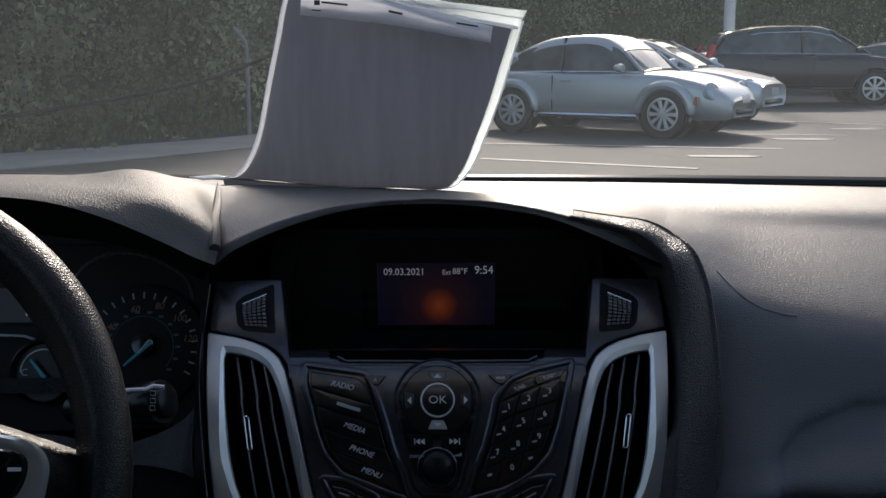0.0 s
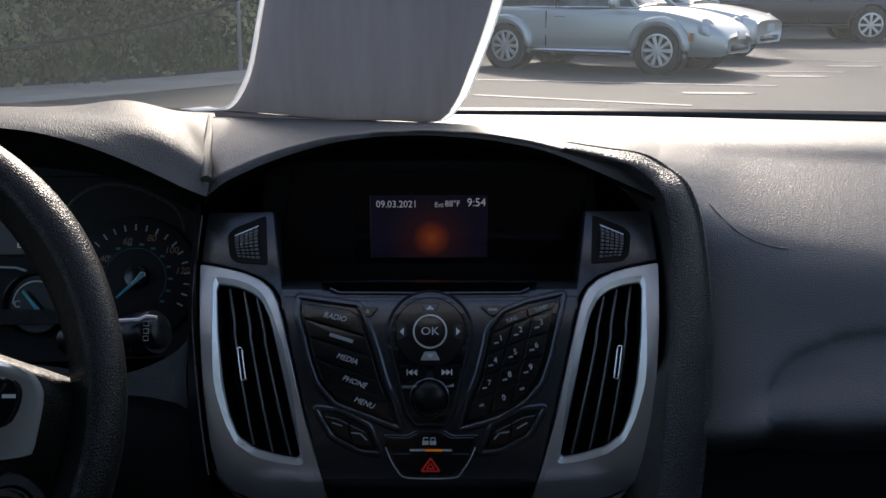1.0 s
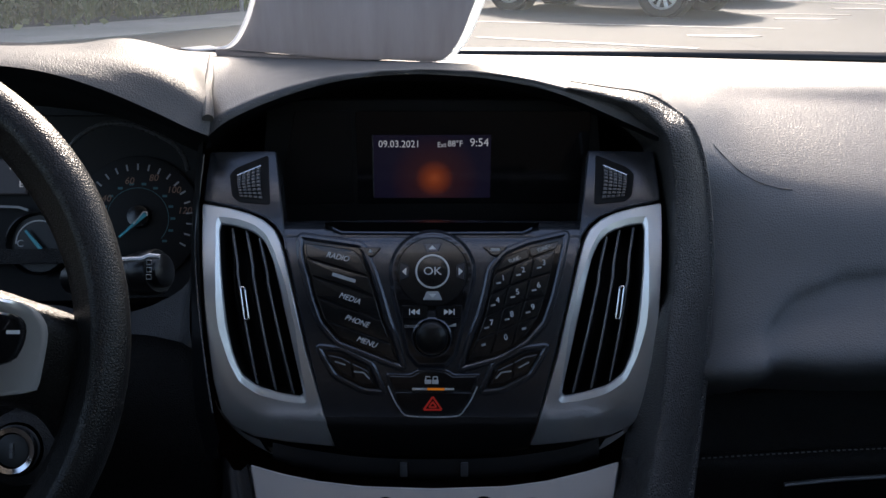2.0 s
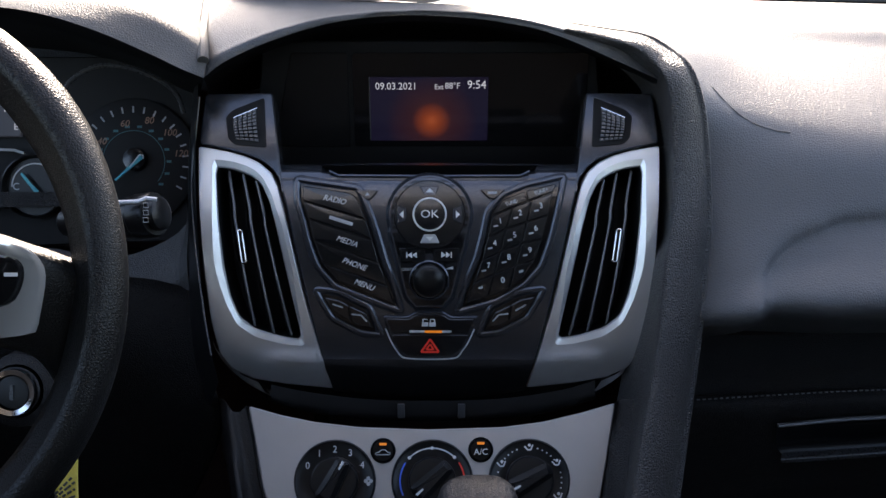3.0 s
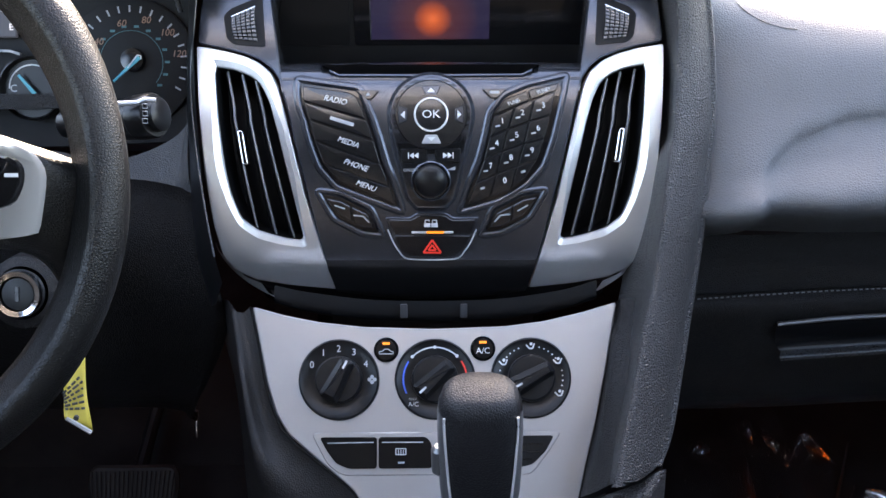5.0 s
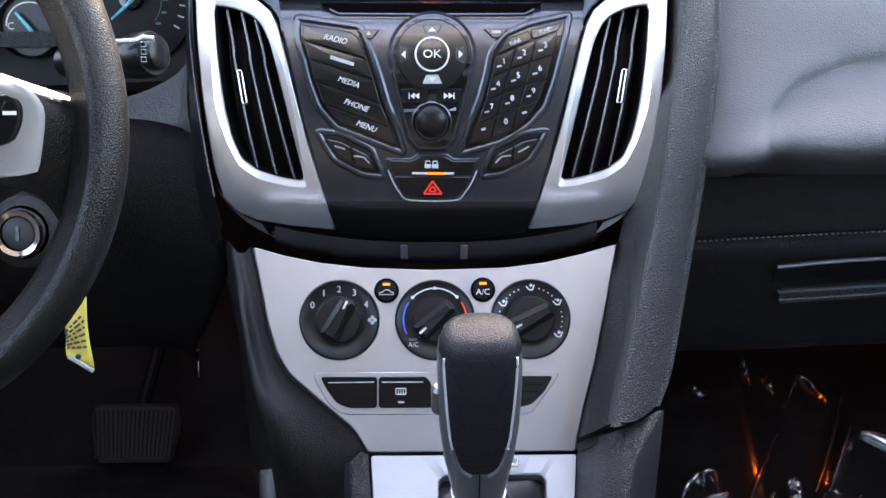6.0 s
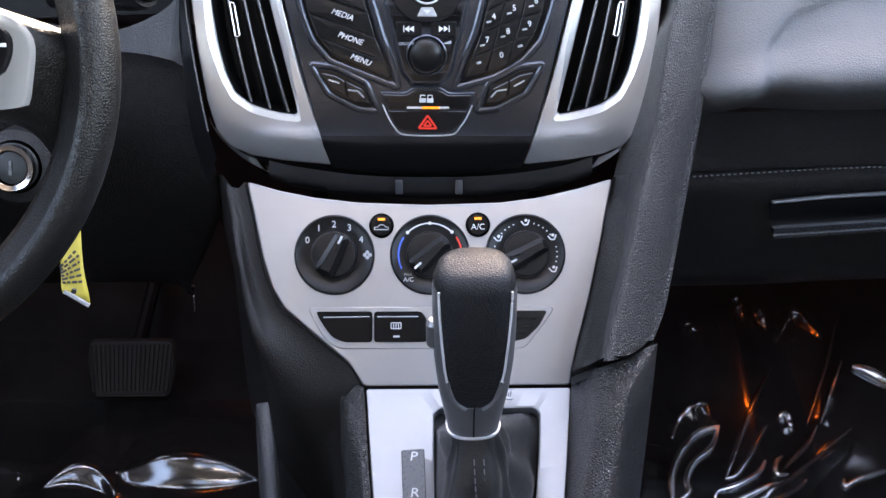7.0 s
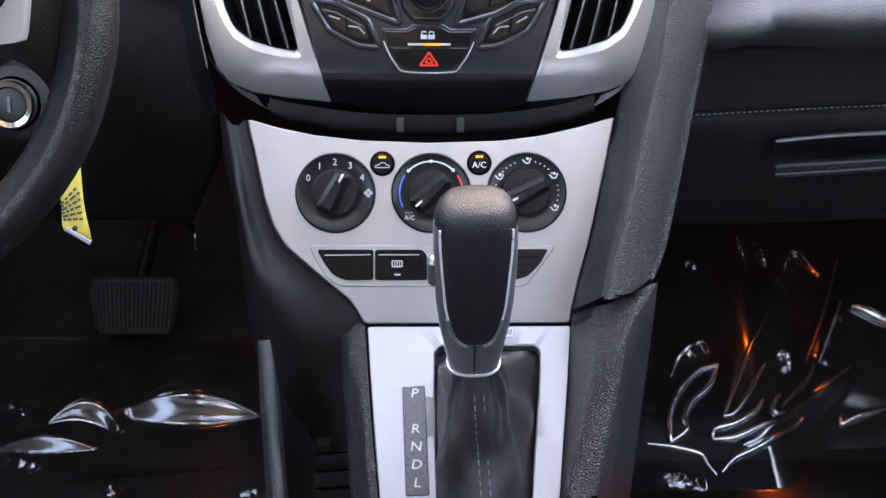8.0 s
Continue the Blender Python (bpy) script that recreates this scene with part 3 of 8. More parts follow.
# passenger side
pp = loft("passenger_pad", local([
    TOP[0][8:], TOP[1][8:], TOP[2][8:], CREST[8:],
    [(0.2328, 0.955, 1.0046), (0.2949, 0.95, 1.003), (0.4044, 0.948, 1.0007), (0.522, 0.948, 0.9978), (0.6241, 0.948, 0.9949)],
    [(0.2351, 0.922, 0.9462), (0.2896, 0.912, 0.9493), (0.3951, 0.908, 0.9565), (0.5099, 0.908, 0.956), (0.609, 0.908, 0.9557)],
    [(0.23, 0.893, 0.8987), (0.2832, 0.875, 0.9105), (0.3841, 0.868, 0.9255), (0.4951, 0.868, 0.9275), (0.5914, 0.868, 0.9272)],
    [(0.2254, 0.872, 0.8674), (0.278, 0.846, 0.8808), (0.3777, 0.838, 0.8888), (0.4872, 0.838, 0.8893), (0.5818, 0.838, 0.8894)],
    [(0.2391, 0.93, 0.8254), (0.3041, 0.92, 0.8312), (0.4174, 0.92, 0.8347), (0.5388, 0.92, 0.8341), (0.6436, 0.92, 0.8337)],
]), 110, 150, M_PAD, dash, "grained passenger pad")
# shallow dished swoop across the passenger pad
W0, W1, W2, W3 = [(0.2865, 0.862, 0.9019), (0.3055, 0.882, 0.9265), (0.3372, 0.895, 0.9397), (0.4094, 0.903, 0.9518)]
arc_ = [INV @ p for p in spline([(W0[0] - 0.004, W0[1] - 0.01, W0[2] - 0.05), W0, W1, W2, W3, (0.75, 0.903, W3[2] + 0.010)], 240)]
for v in pp.data.vertices:
    q = min(arc_, key=lambda p: (p.x - v.co.x) ** 2 + (p.z - v.co.z) ** 2)
    d = v.co - q
    inside = 1 if (d.x * 0.6 - d.z * 0.8) > 0 else -1
    r = math.hypot(d.x, d.z) * inside
    v.co.y += 0.017 / (1 + math.exp(-r / 0.0036)) * math.exp(-max(0, r - 0.020) / 0.045) + 0.002 / (1 + math.exp(-(r - 0.03) / 0.006)) * math.exp(-max(0, r - 0.04) / 0.03)
def onto(mesh, p):
    """The place on the skin of a pad in front of p."""
    q = INV @ Vector(p)
    near = sorted((v.co for v in mesh.vertices if v.co.y < 0.0), key=lambda c: (c.x - q.x) ** 2 + (c.z - q.z) ** 2)[:4]
    return Vector((q.x, sum(c.y for c in near) / 4 - 0.0009, q.z))


part("airbag_seam", tube([onto(pp.data, p) for p in spline([(0.26, 0.9835, 1.0484), (0.2703, 0.98, 1.037), (0.2859, 0.977, 1.0244), (0.3066, 0.975, 1.0164), (0.3255, 0.975, 1.0137)], 16)], 0.00045, 6), M_PAD, dash, "fine curved seam in the pad", True)
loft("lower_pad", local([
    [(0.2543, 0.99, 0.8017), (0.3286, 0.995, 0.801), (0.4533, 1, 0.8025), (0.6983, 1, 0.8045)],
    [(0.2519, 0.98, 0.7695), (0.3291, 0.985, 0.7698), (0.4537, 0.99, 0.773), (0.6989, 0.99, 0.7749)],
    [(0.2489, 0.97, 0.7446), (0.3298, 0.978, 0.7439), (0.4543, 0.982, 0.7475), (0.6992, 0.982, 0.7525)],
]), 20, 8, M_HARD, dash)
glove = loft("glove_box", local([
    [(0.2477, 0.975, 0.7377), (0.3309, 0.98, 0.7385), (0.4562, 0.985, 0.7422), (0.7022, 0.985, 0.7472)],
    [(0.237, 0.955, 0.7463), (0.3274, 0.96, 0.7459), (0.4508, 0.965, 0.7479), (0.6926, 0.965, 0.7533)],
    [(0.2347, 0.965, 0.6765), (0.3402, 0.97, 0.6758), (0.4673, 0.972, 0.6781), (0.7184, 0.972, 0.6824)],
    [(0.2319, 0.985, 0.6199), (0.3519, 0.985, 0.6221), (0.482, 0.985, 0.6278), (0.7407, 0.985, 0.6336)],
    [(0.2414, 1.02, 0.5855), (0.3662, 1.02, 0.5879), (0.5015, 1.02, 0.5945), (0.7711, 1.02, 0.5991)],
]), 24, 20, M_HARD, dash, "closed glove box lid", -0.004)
gp = [(0.3383, 0.945, 0.7265), (0.3978, 0.947, 0.7316), (0.4645, 0.949, 0.7342)]
part("handle", tube([INV @ Vector(p) for p in spline(gp, 8)], 0.0024, 8), M_KNURL, glove, "satin edge of the glove box pull", True)
loft("handle_recess", local([
    [(0.3357, 0.942, 0.7244), (0.3975, 0.944, 0.7288), (0.4641, 0.946, 0.7314)],
    [(0.3449, 0.962, 0.6949), (0.4091, 0.962, 0.6993), (0.4764, 0.962, 0.7044)],
    [(0.3503, 0.958, 0.6874), (0.4095, 0.958, 0.6912), (0.4769, 0.958, 0.6962)],
]), 12, 8, M_BLACK, glove, "dark finger recess")
loft("handle_lip", local([
    [(0.3493, 0.956, 0.6898), (0.4083, 0.956, 0.6943), (0.4755, 0.956, 0.6993)],
    [(0.3444, 0.944, 0.6902), (0.4046, 0.944, 0.694), (0.4712, 0.944, 0.699)],
    [(0.347, 0.946, 0.6845), (0.4064, 0.946, 0.6883), (0.4733, 0.946, 0.6933)],
]), 12, 8, M_SLAT, glove, "lower lip of the finger recess")
stitch = bmesh.new()
run = [INV @ Vector(p) for p in spline([(0.2577, 0.948, 0.7534), (0.3199, 0.948, 0.7573), (0.4387, 0.948, 0.7634), (0.6753, 0.948, 0.7682)], 150)]
for p, q in zip(run[::2], run[1::2]):
    tube([p, q], 0.0008, 5, stitch)
part("stitched_seam", stitch, M_GREY2, dash, "fine pale stitched seam")
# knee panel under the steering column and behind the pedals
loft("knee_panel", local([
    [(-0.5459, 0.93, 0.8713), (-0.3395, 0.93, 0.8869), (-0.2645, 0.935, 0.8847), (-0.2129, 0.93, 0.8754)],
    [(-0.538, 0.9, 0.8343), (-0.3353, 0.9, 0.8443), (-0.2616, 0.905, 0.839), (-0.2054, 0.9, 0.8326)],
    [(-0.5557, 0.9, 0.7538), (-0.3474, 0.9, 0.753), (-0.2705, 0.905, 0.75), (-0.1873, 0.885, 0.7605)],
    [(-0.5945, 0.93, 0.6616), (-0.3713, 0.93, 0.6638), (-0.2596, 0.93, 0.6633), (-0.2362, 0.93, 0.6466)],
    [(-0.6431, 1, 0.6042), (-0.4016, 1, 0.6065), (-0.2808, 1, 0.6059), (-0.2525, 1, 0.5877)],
]), 24, 20, M_KNEE, dash, "knee panel in plastic darkened for its shade", -0.004)
loft("side_cheek", local([
    [(-0.2007, 0.95, 1.0655)] + [(-0.198, 0.93, 1.0512), (-0.1999, 0.91, 1.002), (-0.1973, 0.885, 0.9241), (-0.1885, 0.855, 0.8635), (-0.1788, 0.84, 0.8282)],
    [(-0.2087, 0.97, 1.0576)] + [(-0.207, 0.95, 1.0422), (-0.2096, 0.93, 0.9917), (-0.2096, 0.905, 0.917), (-0.2046, 0.875, 0.844), (-0.1884, 0.85, 0.8016)],
    [(-0.2387, 1.1, 1.027)] + [(-0.2403, 1.1, 1.0109), (-0.249, 1.1, 0.9463), (-0.2596, 1.1, 0.8474), (-0.2664, 1.1, 0.7421), (-0.269, 1.1, 0.6728)],
]), 24, 8, M_BLACK, dash, "dark side of the centre stack")
loft("column_surround", local([
    [(-0.4862, 0.93, 0.9082), (-0.3615, 0.95, 0.9109), (-0.2941, 0.96, 0.8958), (-0.2289, 0.96, 0.9227), (-0.2179, 0.97, 0.9625)],
    [(-0.4832, 0.91, 0.8781), (-0.3557, 0.92, 0.8838), (-0.2886, 0.93, 0.8766), (-0.2375, 0.93, 0.8761), (-0.2188, 0.93, 0.9005)],
    [(-0.5006, 0.93, 0.8367), (-0.3645, 0.93, 0.8467), (-0.2939, 0.935, 0.8439), (-0.2419, 0.935, 0.8434), (-0.2131, 0.925, 0.853)],
]), 20, 10, M_COLUMN, dash, "grained panel under the instruments")
part("piping", tube([INV @ Vector(p) for p in spline([(-0.1978, 0.935, 1.0517), (-0.2048, 0.915, 0.9861), (-0.2016, 0.893, 0.937), (-0.1926, 0.865, 0.8826), (-0.1853, 0.848, 0.8486)], 24)], 0.0009, 6), M_SLAT, dash, "fine dark piping beside the stack", True)

# ---- centre stack ----
# pale colour stands in for bright reflections of chrome rings, bars and edges
M_RING = mat("pale_chrome", (0.62, 0.62, 0.63), 0.3, metal=0.3, vscale=40, vary=0.04)
STACK = pose(0.0000, 0.9059, 0.9543, 68)
CLIMATE = pose(0.0000, 0.7982, 0.7567, 58)
GATE = pose(0.0000, 0.7381, 0.6605, 24)

radio = thing("radio_panel", STACK, "charcoal car radio fascia with keys and round controls", "car radio")
part("fascia", prism(rounded([(-0.1288, 0.0317), (0.129, 0.031), (0.1279, 0.0197), (0.1244, 0.0074), (0.0937, -0.1279), (-0.0954, -0.127), (-0.1244, 0.0082), (-0.1278, 0.0205)], 0.004), -0.03, 0.0, 0.0015), M_FASCIA, radio, smooth=True)
for side in (1, -1):
    o = [(-0.1985, 0.1093), (-0.1394, 0.1107), (-0.1356, 0.0866), (-0.1302, 0.0464), (-0.1264, 0.018), (-0.1303, 0.0317), (-0.1376, 0.042), (-0.1473, 0.0494), (-0.1629, 0.0553), (-0.1775, 0.0588), (-0.2009, 0.0632)]
    h = [(-0.1756, 0.0867), (-0.1712, 0.0916), (-0.1487, 0.1014), (-0.1453, 0.0631), (-0.1678, 0.0651), (-0.1727, 0.0691)]
    if side < 0:
        o, h = mirror(o), mirror(h)
    part("bezel", prism(rounded(o, 0.003), -0.03, 0.001, 0.0012), M_FASCIA, radio, "charcoal bezel beside the display", True)
    part("wheel_well", prism(rounded(inset(h, -0.0032), 0.003), 0.0005, 0.0018, 0.0004), M_DEEP, radio, "black surround of the vent wheel")
# charcoal fascia turning down; black material stands for its darker shading
loft("fascia_chin", [
    [(*p, 0.0) for p in [(-0.0949, -0.125), (-0.0511, -0.1252), (-0.0009, -0.1255), (0.0493, -0.1257), (0.0932, -0.1259)]],
    [(*p, -0.0008) for p in [(-0.0935, -0.1323), (-0.0512, -0.1335), (-0.001, -0.1342), (0.0493, -0.134), (0.0917, -0.1332)]],
    [(*p, -0.0042) for p in [(-0.0906, -0.1421), (-0.0463, -0.1452), (-0.001, -0.1464), (0.0443, -0.1456), (0.0888, -0.1429)]],
    [(*p, -0.0110) for p in [(-0.0877, -0.1533), (-0.0415, -0.1588), (-0.0011, -0.1605), (0.0394, -0.1592), (0.0858, -0.1541)]],
    [(*p, -0.0220) for p in [(-0.0863, -0.1567), (-0.0415, -0.1627), (-0.0011, -0.1644), (0.0394, -0.1631), (0.0843, -0.1575)]],
], 24, 18, M_BLACK, radio, "curved lower edge of the fascia, blackened for its shade")
loft("fascia_roll", [
    [(*p, -0.020) for p in [(-0.1312, 0.0479), (-0.0604, 0.0482), (-0.0003, 0.0485), (0.0619, 0.0478), (0.1315, 0.0472)]],
    [(*p, -0.010) for p in [(-0.1307, 0.0445), (-0.0604, 0.0443), (-0.0003, 0.0441), (0.0619, 0.0439), (0.131, 0.0437)]],
    [(*p, -0.0035) for p in [(-0.1298, 0.0396), (-0.0604, 0.0389), (-0.0003, 0.0387), (0.0619, 0.0385), (0.1305, 0.0388)]],
    [(*p, -0.0005) for p in [(-0.1288, 0.0337), (-0.0605, 0.033), (-0.0003, 0.0328), (0.0618, 0.0326), (0.1295, 0.0329)]],
    [(*p, 0.0001) for p in [(-0.1278, 0.0268), (-0.0605, 0.0266), (-0.0004, 0.0264), (0.0618, 0.0263), (0.1284, 0.0261)]],
], 24, 16, M_FASCIA, radio, "rolled upper edge of the fascia")
# raised bar, not a cavity: the slot's inner shade is in its colour
part("disc_slot", prism(rounded([(-0.0956, 0.0439), (0.0947, 0.0433), (0.0883, 0.0399), (0.0795, 0.035), (-0.08, 0.0355), (-0.0878, 0.0404)], 0.002), -0.02, 0.0012, 0.0006), M_VOID, radio, "disc slot, a raised bar blackened for its shade")
part("slot_lip", tube([(p[0], p[1], 0.0008) for p in [(-0.0868, 0.0389), (-0.079, 0.035), (-0.0003, 0.0343), (0.0785, 0.0345), (0.0868, 0.0384)]], 0.0012, 6), M_FASCIA, radio, "fine lip under the slot", smooth=True)

# menu keys: five slanted rows
LB = [(-0.1096, 0.0258), (-0.1088, 0.0122), (-0.1041, -0.0033), (-0.0999, -0.0213), (-0.0928, -0.0413), (-0.0793, -0.057)]
RB = [(-0.0649, 0.0192), (-0.0554, -0.0037), (-0.0498, -0.0213), (-0.0441, -0.0417), (-0.0365, -0.0613), (-0.0308, -0.0774)]
def bead(outline, d, r, label):
    """Rounded raised rim that follows an outline at distance d."""
    pts = [Vector(p) for p in rounded(inset(outline, -d), 0.004)]
    part("key_rim", tube([(p.x, p.y, -0.0008) for p in pts], r, 10, closed=True), M_FASCIA, radio, label, True)


bead(LB + RB[::-1], 0.0056, 0.0036, "raised rim round the menu keys")
names = ("RADIO", "", "MEDIA", "PHONE", "MENU")
part("key_well", prism(rounded(inset(LB + RB[::-1], -0.0022), 0.003), 0.0002, 0.0010, 0.0004), M_GLOSS, radio, "black well of the menu keys")
for i in range(5):
    a, b, c, d = (Vector(p) for p in (LB[i], RB[i], RB[i + 1], LB[i + 1]))
    g = 0.00045
    q = [a + (d - a).normalized() * g, b + (c - b).normalized() * g, c + (b - c).normalized() * g, d + (a - d).normalized() * g]
    key = part("menu_key", prism(rounded(q, [0.002, 0.008 if i == 0 else 0.001, 0.001, 0.001]), 0.0008, 0.0040, 0.0007, dish=0.0003), M_KEY, radio, smooth=True)
    mid = (a + b + c + d) / 4 + (b - a) * 0.06
    ang = math.degrees(math.atan2((b - a).y + (c - d).y, (b - a).x + (c - d).x)) 
    if names[i]:
        lettering(names[i], 0.0068, mid, 0.0044, M_WHITE, key, turn=ang * 1.0, wide=0.95, slant=0.25)
    else:
        w = Vector((math.cos(radians(ang)), math.sin(radians(ang))))
        part("word_bar", bar(mid - w * 0.0105, mid + w * 0.0105, 0.0030, 0.0038, 0.0044), M_GREY, key, "pale lettering bar")

# small triangular keys
for pts, rr in (([(-0.0649, 0.0213), (-0.0444, 0.0212), (-0.0512, 0.0134), (-0.0546, 0.0134)], 0), ([(0.0437, 0.0219), (0.0652, 0.0218), (0.0568, 0.014), (0.0519, 0.014)], 1)):
    k = part("small_key", prism(rounded(pts, 0.0015), 0.0, 0.003, 0.0006), M_KEY, radio)
    c = sum((Vector(p) for p in pts), Vector((0, 0))) / 4
    if rr == 0:
        part("arrow", prism([c + Vector((-0.002, -0.0005)), c + Vector((0.002, -0.0005)), c + Vector((0, 0.0025))], 0.003, 0.0033, 0), M_GREY, k)
    else:
        part("word_bar", bar(c - Vector((0.004, -0.0012)), c + Vector((0.004, 0.0012)), 0.0022, 0.003, 0.0033), M_GREY, k)

# the pod round the OK key
pod = []
for i in range(19):
    a = radians(200 - i * 220 / 18)
    pod.append(Vector((0.0340 * math.cos(a), 0.0335 * math.sin(a))))
low = [Vector(p) for p in [(-0.0328, -0.0146), (-0.0284, -0.0336), (-0.0193, -0.0703), (-0.012, -0.0786), (0.0105, -0.0787), (0.0178, -0.0705), (0.0273, -0.0338), (0.0317, -0.0148)]]
outline = pod + low[::-1]
part("pod_rim", prism(rounded(inset(outline, -0.0040), 0.002), 0.0, 0.0042, 0.0032), M_FASCIA, radio, "raised rim round the control pod", True)
part("pod", prism(rounded(outline, 0.002), 0.003, 0.0042, 0.0005), M_GLOSS, radio, "gloss black control pod")
ring = []
for i in range(32):
    ring.append((0.0309 * math.cos(radians(i * 11.25)), 0.0309 * math.sin(radians(i * 11.25)) * 0.97))
pad = part("direction_pad", prism([p for p in ring], 0.004, 0.0062, 0.0008), M_KEY, radio, smooth=True)
okk = part("ok_key", lathe([(0.0133, 0.005), (0.0133, 0.0078), (0.0126, 0.0086), (0.006, 0.0089), (0, 0.0090)], 40), M_KEY, pad, "round centre key", True)
part("chrome_ring", lathe([(0.0148, 0.0055), (0.0148, 0.0079), (0.0143, 0.0084), (0.0135, 0.0084), (0.0131, 0.0076)], 40), M_RING, pad, "bright ring", True)
lettering("OK", 0.0096, (0, 0), 0.0091, M_WHITE, pad, wide=1.12)
for a in (0, 90, 180, 270):
    d = Vector((math.cos(radians(a)), math.sin(radians(a))))
    s = Vector((-d.y, d.x))
    c = d * (0.0238 if a in (0, 180) else 0.0205)
    part("arrow_key", prism(rounded([c - d * 0.0035 + s * 0.005, c - d * 0.0035 - s * 0.005, c + d * 0.0042 - s * 0.0085, c + d * 0.0042 + s * 0.0085], 0.0012), 0.0055, 0.0068, 0.0006), M_GREY if a == 270 else M_FASCIA, pad)
    part("arrow", prism([c + d * 0.0022, c - d * 0.0013 + s * 0.0034, c - d * 0.0013 - s * 0.0034], 0.0068, 0.0071, 0), M_WHITE, pad)
# track keys and volume knob
for sgn in (-1, 1):
    c = Vector([(-0.0006, -0.0347)][0]) + Vector((sgn * 0.0145, 0))
    k = part("track_key", prism(rounded([c + Vector(v) for v in ((-0.0105, -0.006), (0.0105, -0.006), (0.0115, 0.006), (-0.0115, 0.006))], 0.002), 0.004, 0.0056, 0.0006), M_KEY, radio)
    bm = bmesh.new()
    for dx in (-0.002, 0.002):
        q = c + Vector((dx, 0))
        prism([q + Vector((sgn * 0.002, 0)), q + Vector((-sgn * 0.002, 0.0026)), q + Vector((-sgn * 0.002, -0.0026))], 0.0056, 0.0059, 0, bm)
    prism([c + Vector((sgn * 0.0042, -0.0026)), c + Vector((sgn * 0.005, -0.0026)), c + Vector((sgn * 0.005, 0.0026)), c + Vector((sgn * 0.0042, 0.0026))], 0.0056, 0.0059, 0, bm)
    part("skip_mark", bm, M_WHITE, k)
kc = [(-0.0007, -0.0567)][0]
part("knob_seat", lathe([(0.0175, 0.004), (0.0175, 0.0048), (0.0162, 0.0058), (0.0150, 0.0045)], 40, None, kc[0], kc[1]), M_FASCIA, radio, "ring round the volume knob", True)
part("volume_knob", lathe([(0.0140, 0.004), (0.0137, 0.014), (0.0129, 0.0168), (0.0108, 0.0186), (0.007, 0.0197), (0, 0.0202)], 44, None, kc[0], kc[1]), M_BLACK, radio, "black round volume knob", True)
lettering("ON/OFF", 0.0036, (kc[0] - 0.017, kc[1] + 0.0095), 0.0045, M_GREY, radio)
part("volume_mark", prism([(kc[0] + 0.013, kc[1] + 0.0095), (kc[0] + 0.021, kc[1] + 0.0095), (kc[0] + 0.021, kc[1] + 0.0125)], 0.0042, 0.0045, 0), M_GREY, radio)

# keypad: slanted grid of keys
COL = [[(0.0537, -0.0016), (0.0496, -0.0201), (0.0451, -0.0395), (0.0381, -0.0585), (0.0306, -0.077)], [(0.0718, 0.0065), (0.0658, -0.0124), (0.0608, -0.0319), (0.0557, -0.0513), (0.0502, -0.0713)], [(0.0884, 0.0127), (0.0839, -0.0062), (0.0794, -0.0252), (0.0739, -0.0442), (0.0683, -0.0651)], [(0.107, 0.0194), (0.1025, -0.0005), (0.0975, -0.0205), (0.0915, -0.0385), (0.0806, -0.0545)]]
part("keypad_well", prism(rounded(inset([(0.1115, 0.0281), (0.1064, 0.0038), (0.1004, -0.0205), (0.0929, -0.0424), (0.0791, -0.0574), (0.0561, -0.0708), (0.0296, -0.0789), (0.0366, -0.059), (0.0451, -0.0386), (0.0506, -0.0177), (0.0542, 0.0003), (0.065, 0.0139), (0.0846, 0.022)], -0.0016), 0.003), 0.0002, 0.0010, 0.0004), M_GLOSS, radio, "black well of the number keys")
bead([(0.1115, 0.0281), (0.1064, 0.0038), (0.1004, -0.0205), (0.0929, -0.0424), (0.0791, -0.0574), (0.0561, -0.0708), (0.0296, -0.0789), (0.0366, -0.059), (0.0451, -0.0386), (0.0506, -0.0177), (0.0542, 0.0003), (0.065, 0.0139), (0.0846, 0.022)], 0.0048, 0.0033, "raised rim round the number keys")
digits = iter("123456789" "*0#")
for r in range(4):
    for cidx in range(3):
        q = [Vector(p) for p in (COL[cidx][r], COL[cidx + 1][r], COL[cidx + 1][r + 1], COL[cidx][r + 1])]
        m = sum(q, Vector((0, 0))) / 4
        q = [p + (m - p) * 0.035 for p in q]
        key = part("number_key", prism(rounded(q, 0.0012), 0.0008, 0.0038, 0.0006, dish=0.0002), M_KEY, radio, smooth=True)
        ch = next(digits)
        if ch in "*#":
            part("key_mark", bar(m + Vector((-0.0015, 0.001)), m + Vector((0.0022, 0.0022)), 0.002, 0.0042, 0.0049), M_GREY, key)
        else:
            lettering(ch, 0.0068, m + Vector((0.0008, 0.0012)), 0.0047, M_WHITE, key, "digit", turn=8)
            if ch != "0":
                part("letters_bar", bar(m + Vector((-0.0052, -0.0034)), m + Vector((-0.0012, -0.0026)), 0.0014, 0.0040, 0.0048), M_GREY, key)
tq = [(0.0547, 0.0003), (0.0626, 0.0129), (0.0826, 0.0205), (0.1105, 0.0271), (0.108, 0.0203), (0.085, 0.0122), (0.0698, 0.006)]
for ids, word in (((0, 1, 2, 5, 6), "TUNE-"), ((2, 3, 4, 5), "TUNE+")):
    q = [Vector(tq[i]) for i in ids]
    m = sum(q, Vector((0, 0))) / len(q)
    q = [p + (m - p) * 0.05 for p in q]
    key = part("tune_key", prism(rounded(q, 0.0015), 0.0008, 0.0038, 0.0006), M_KEY, radio)
    lettering(word, 0.0046, m, 0.0040, M_WHITE, key, turn=20, wide=0.85)

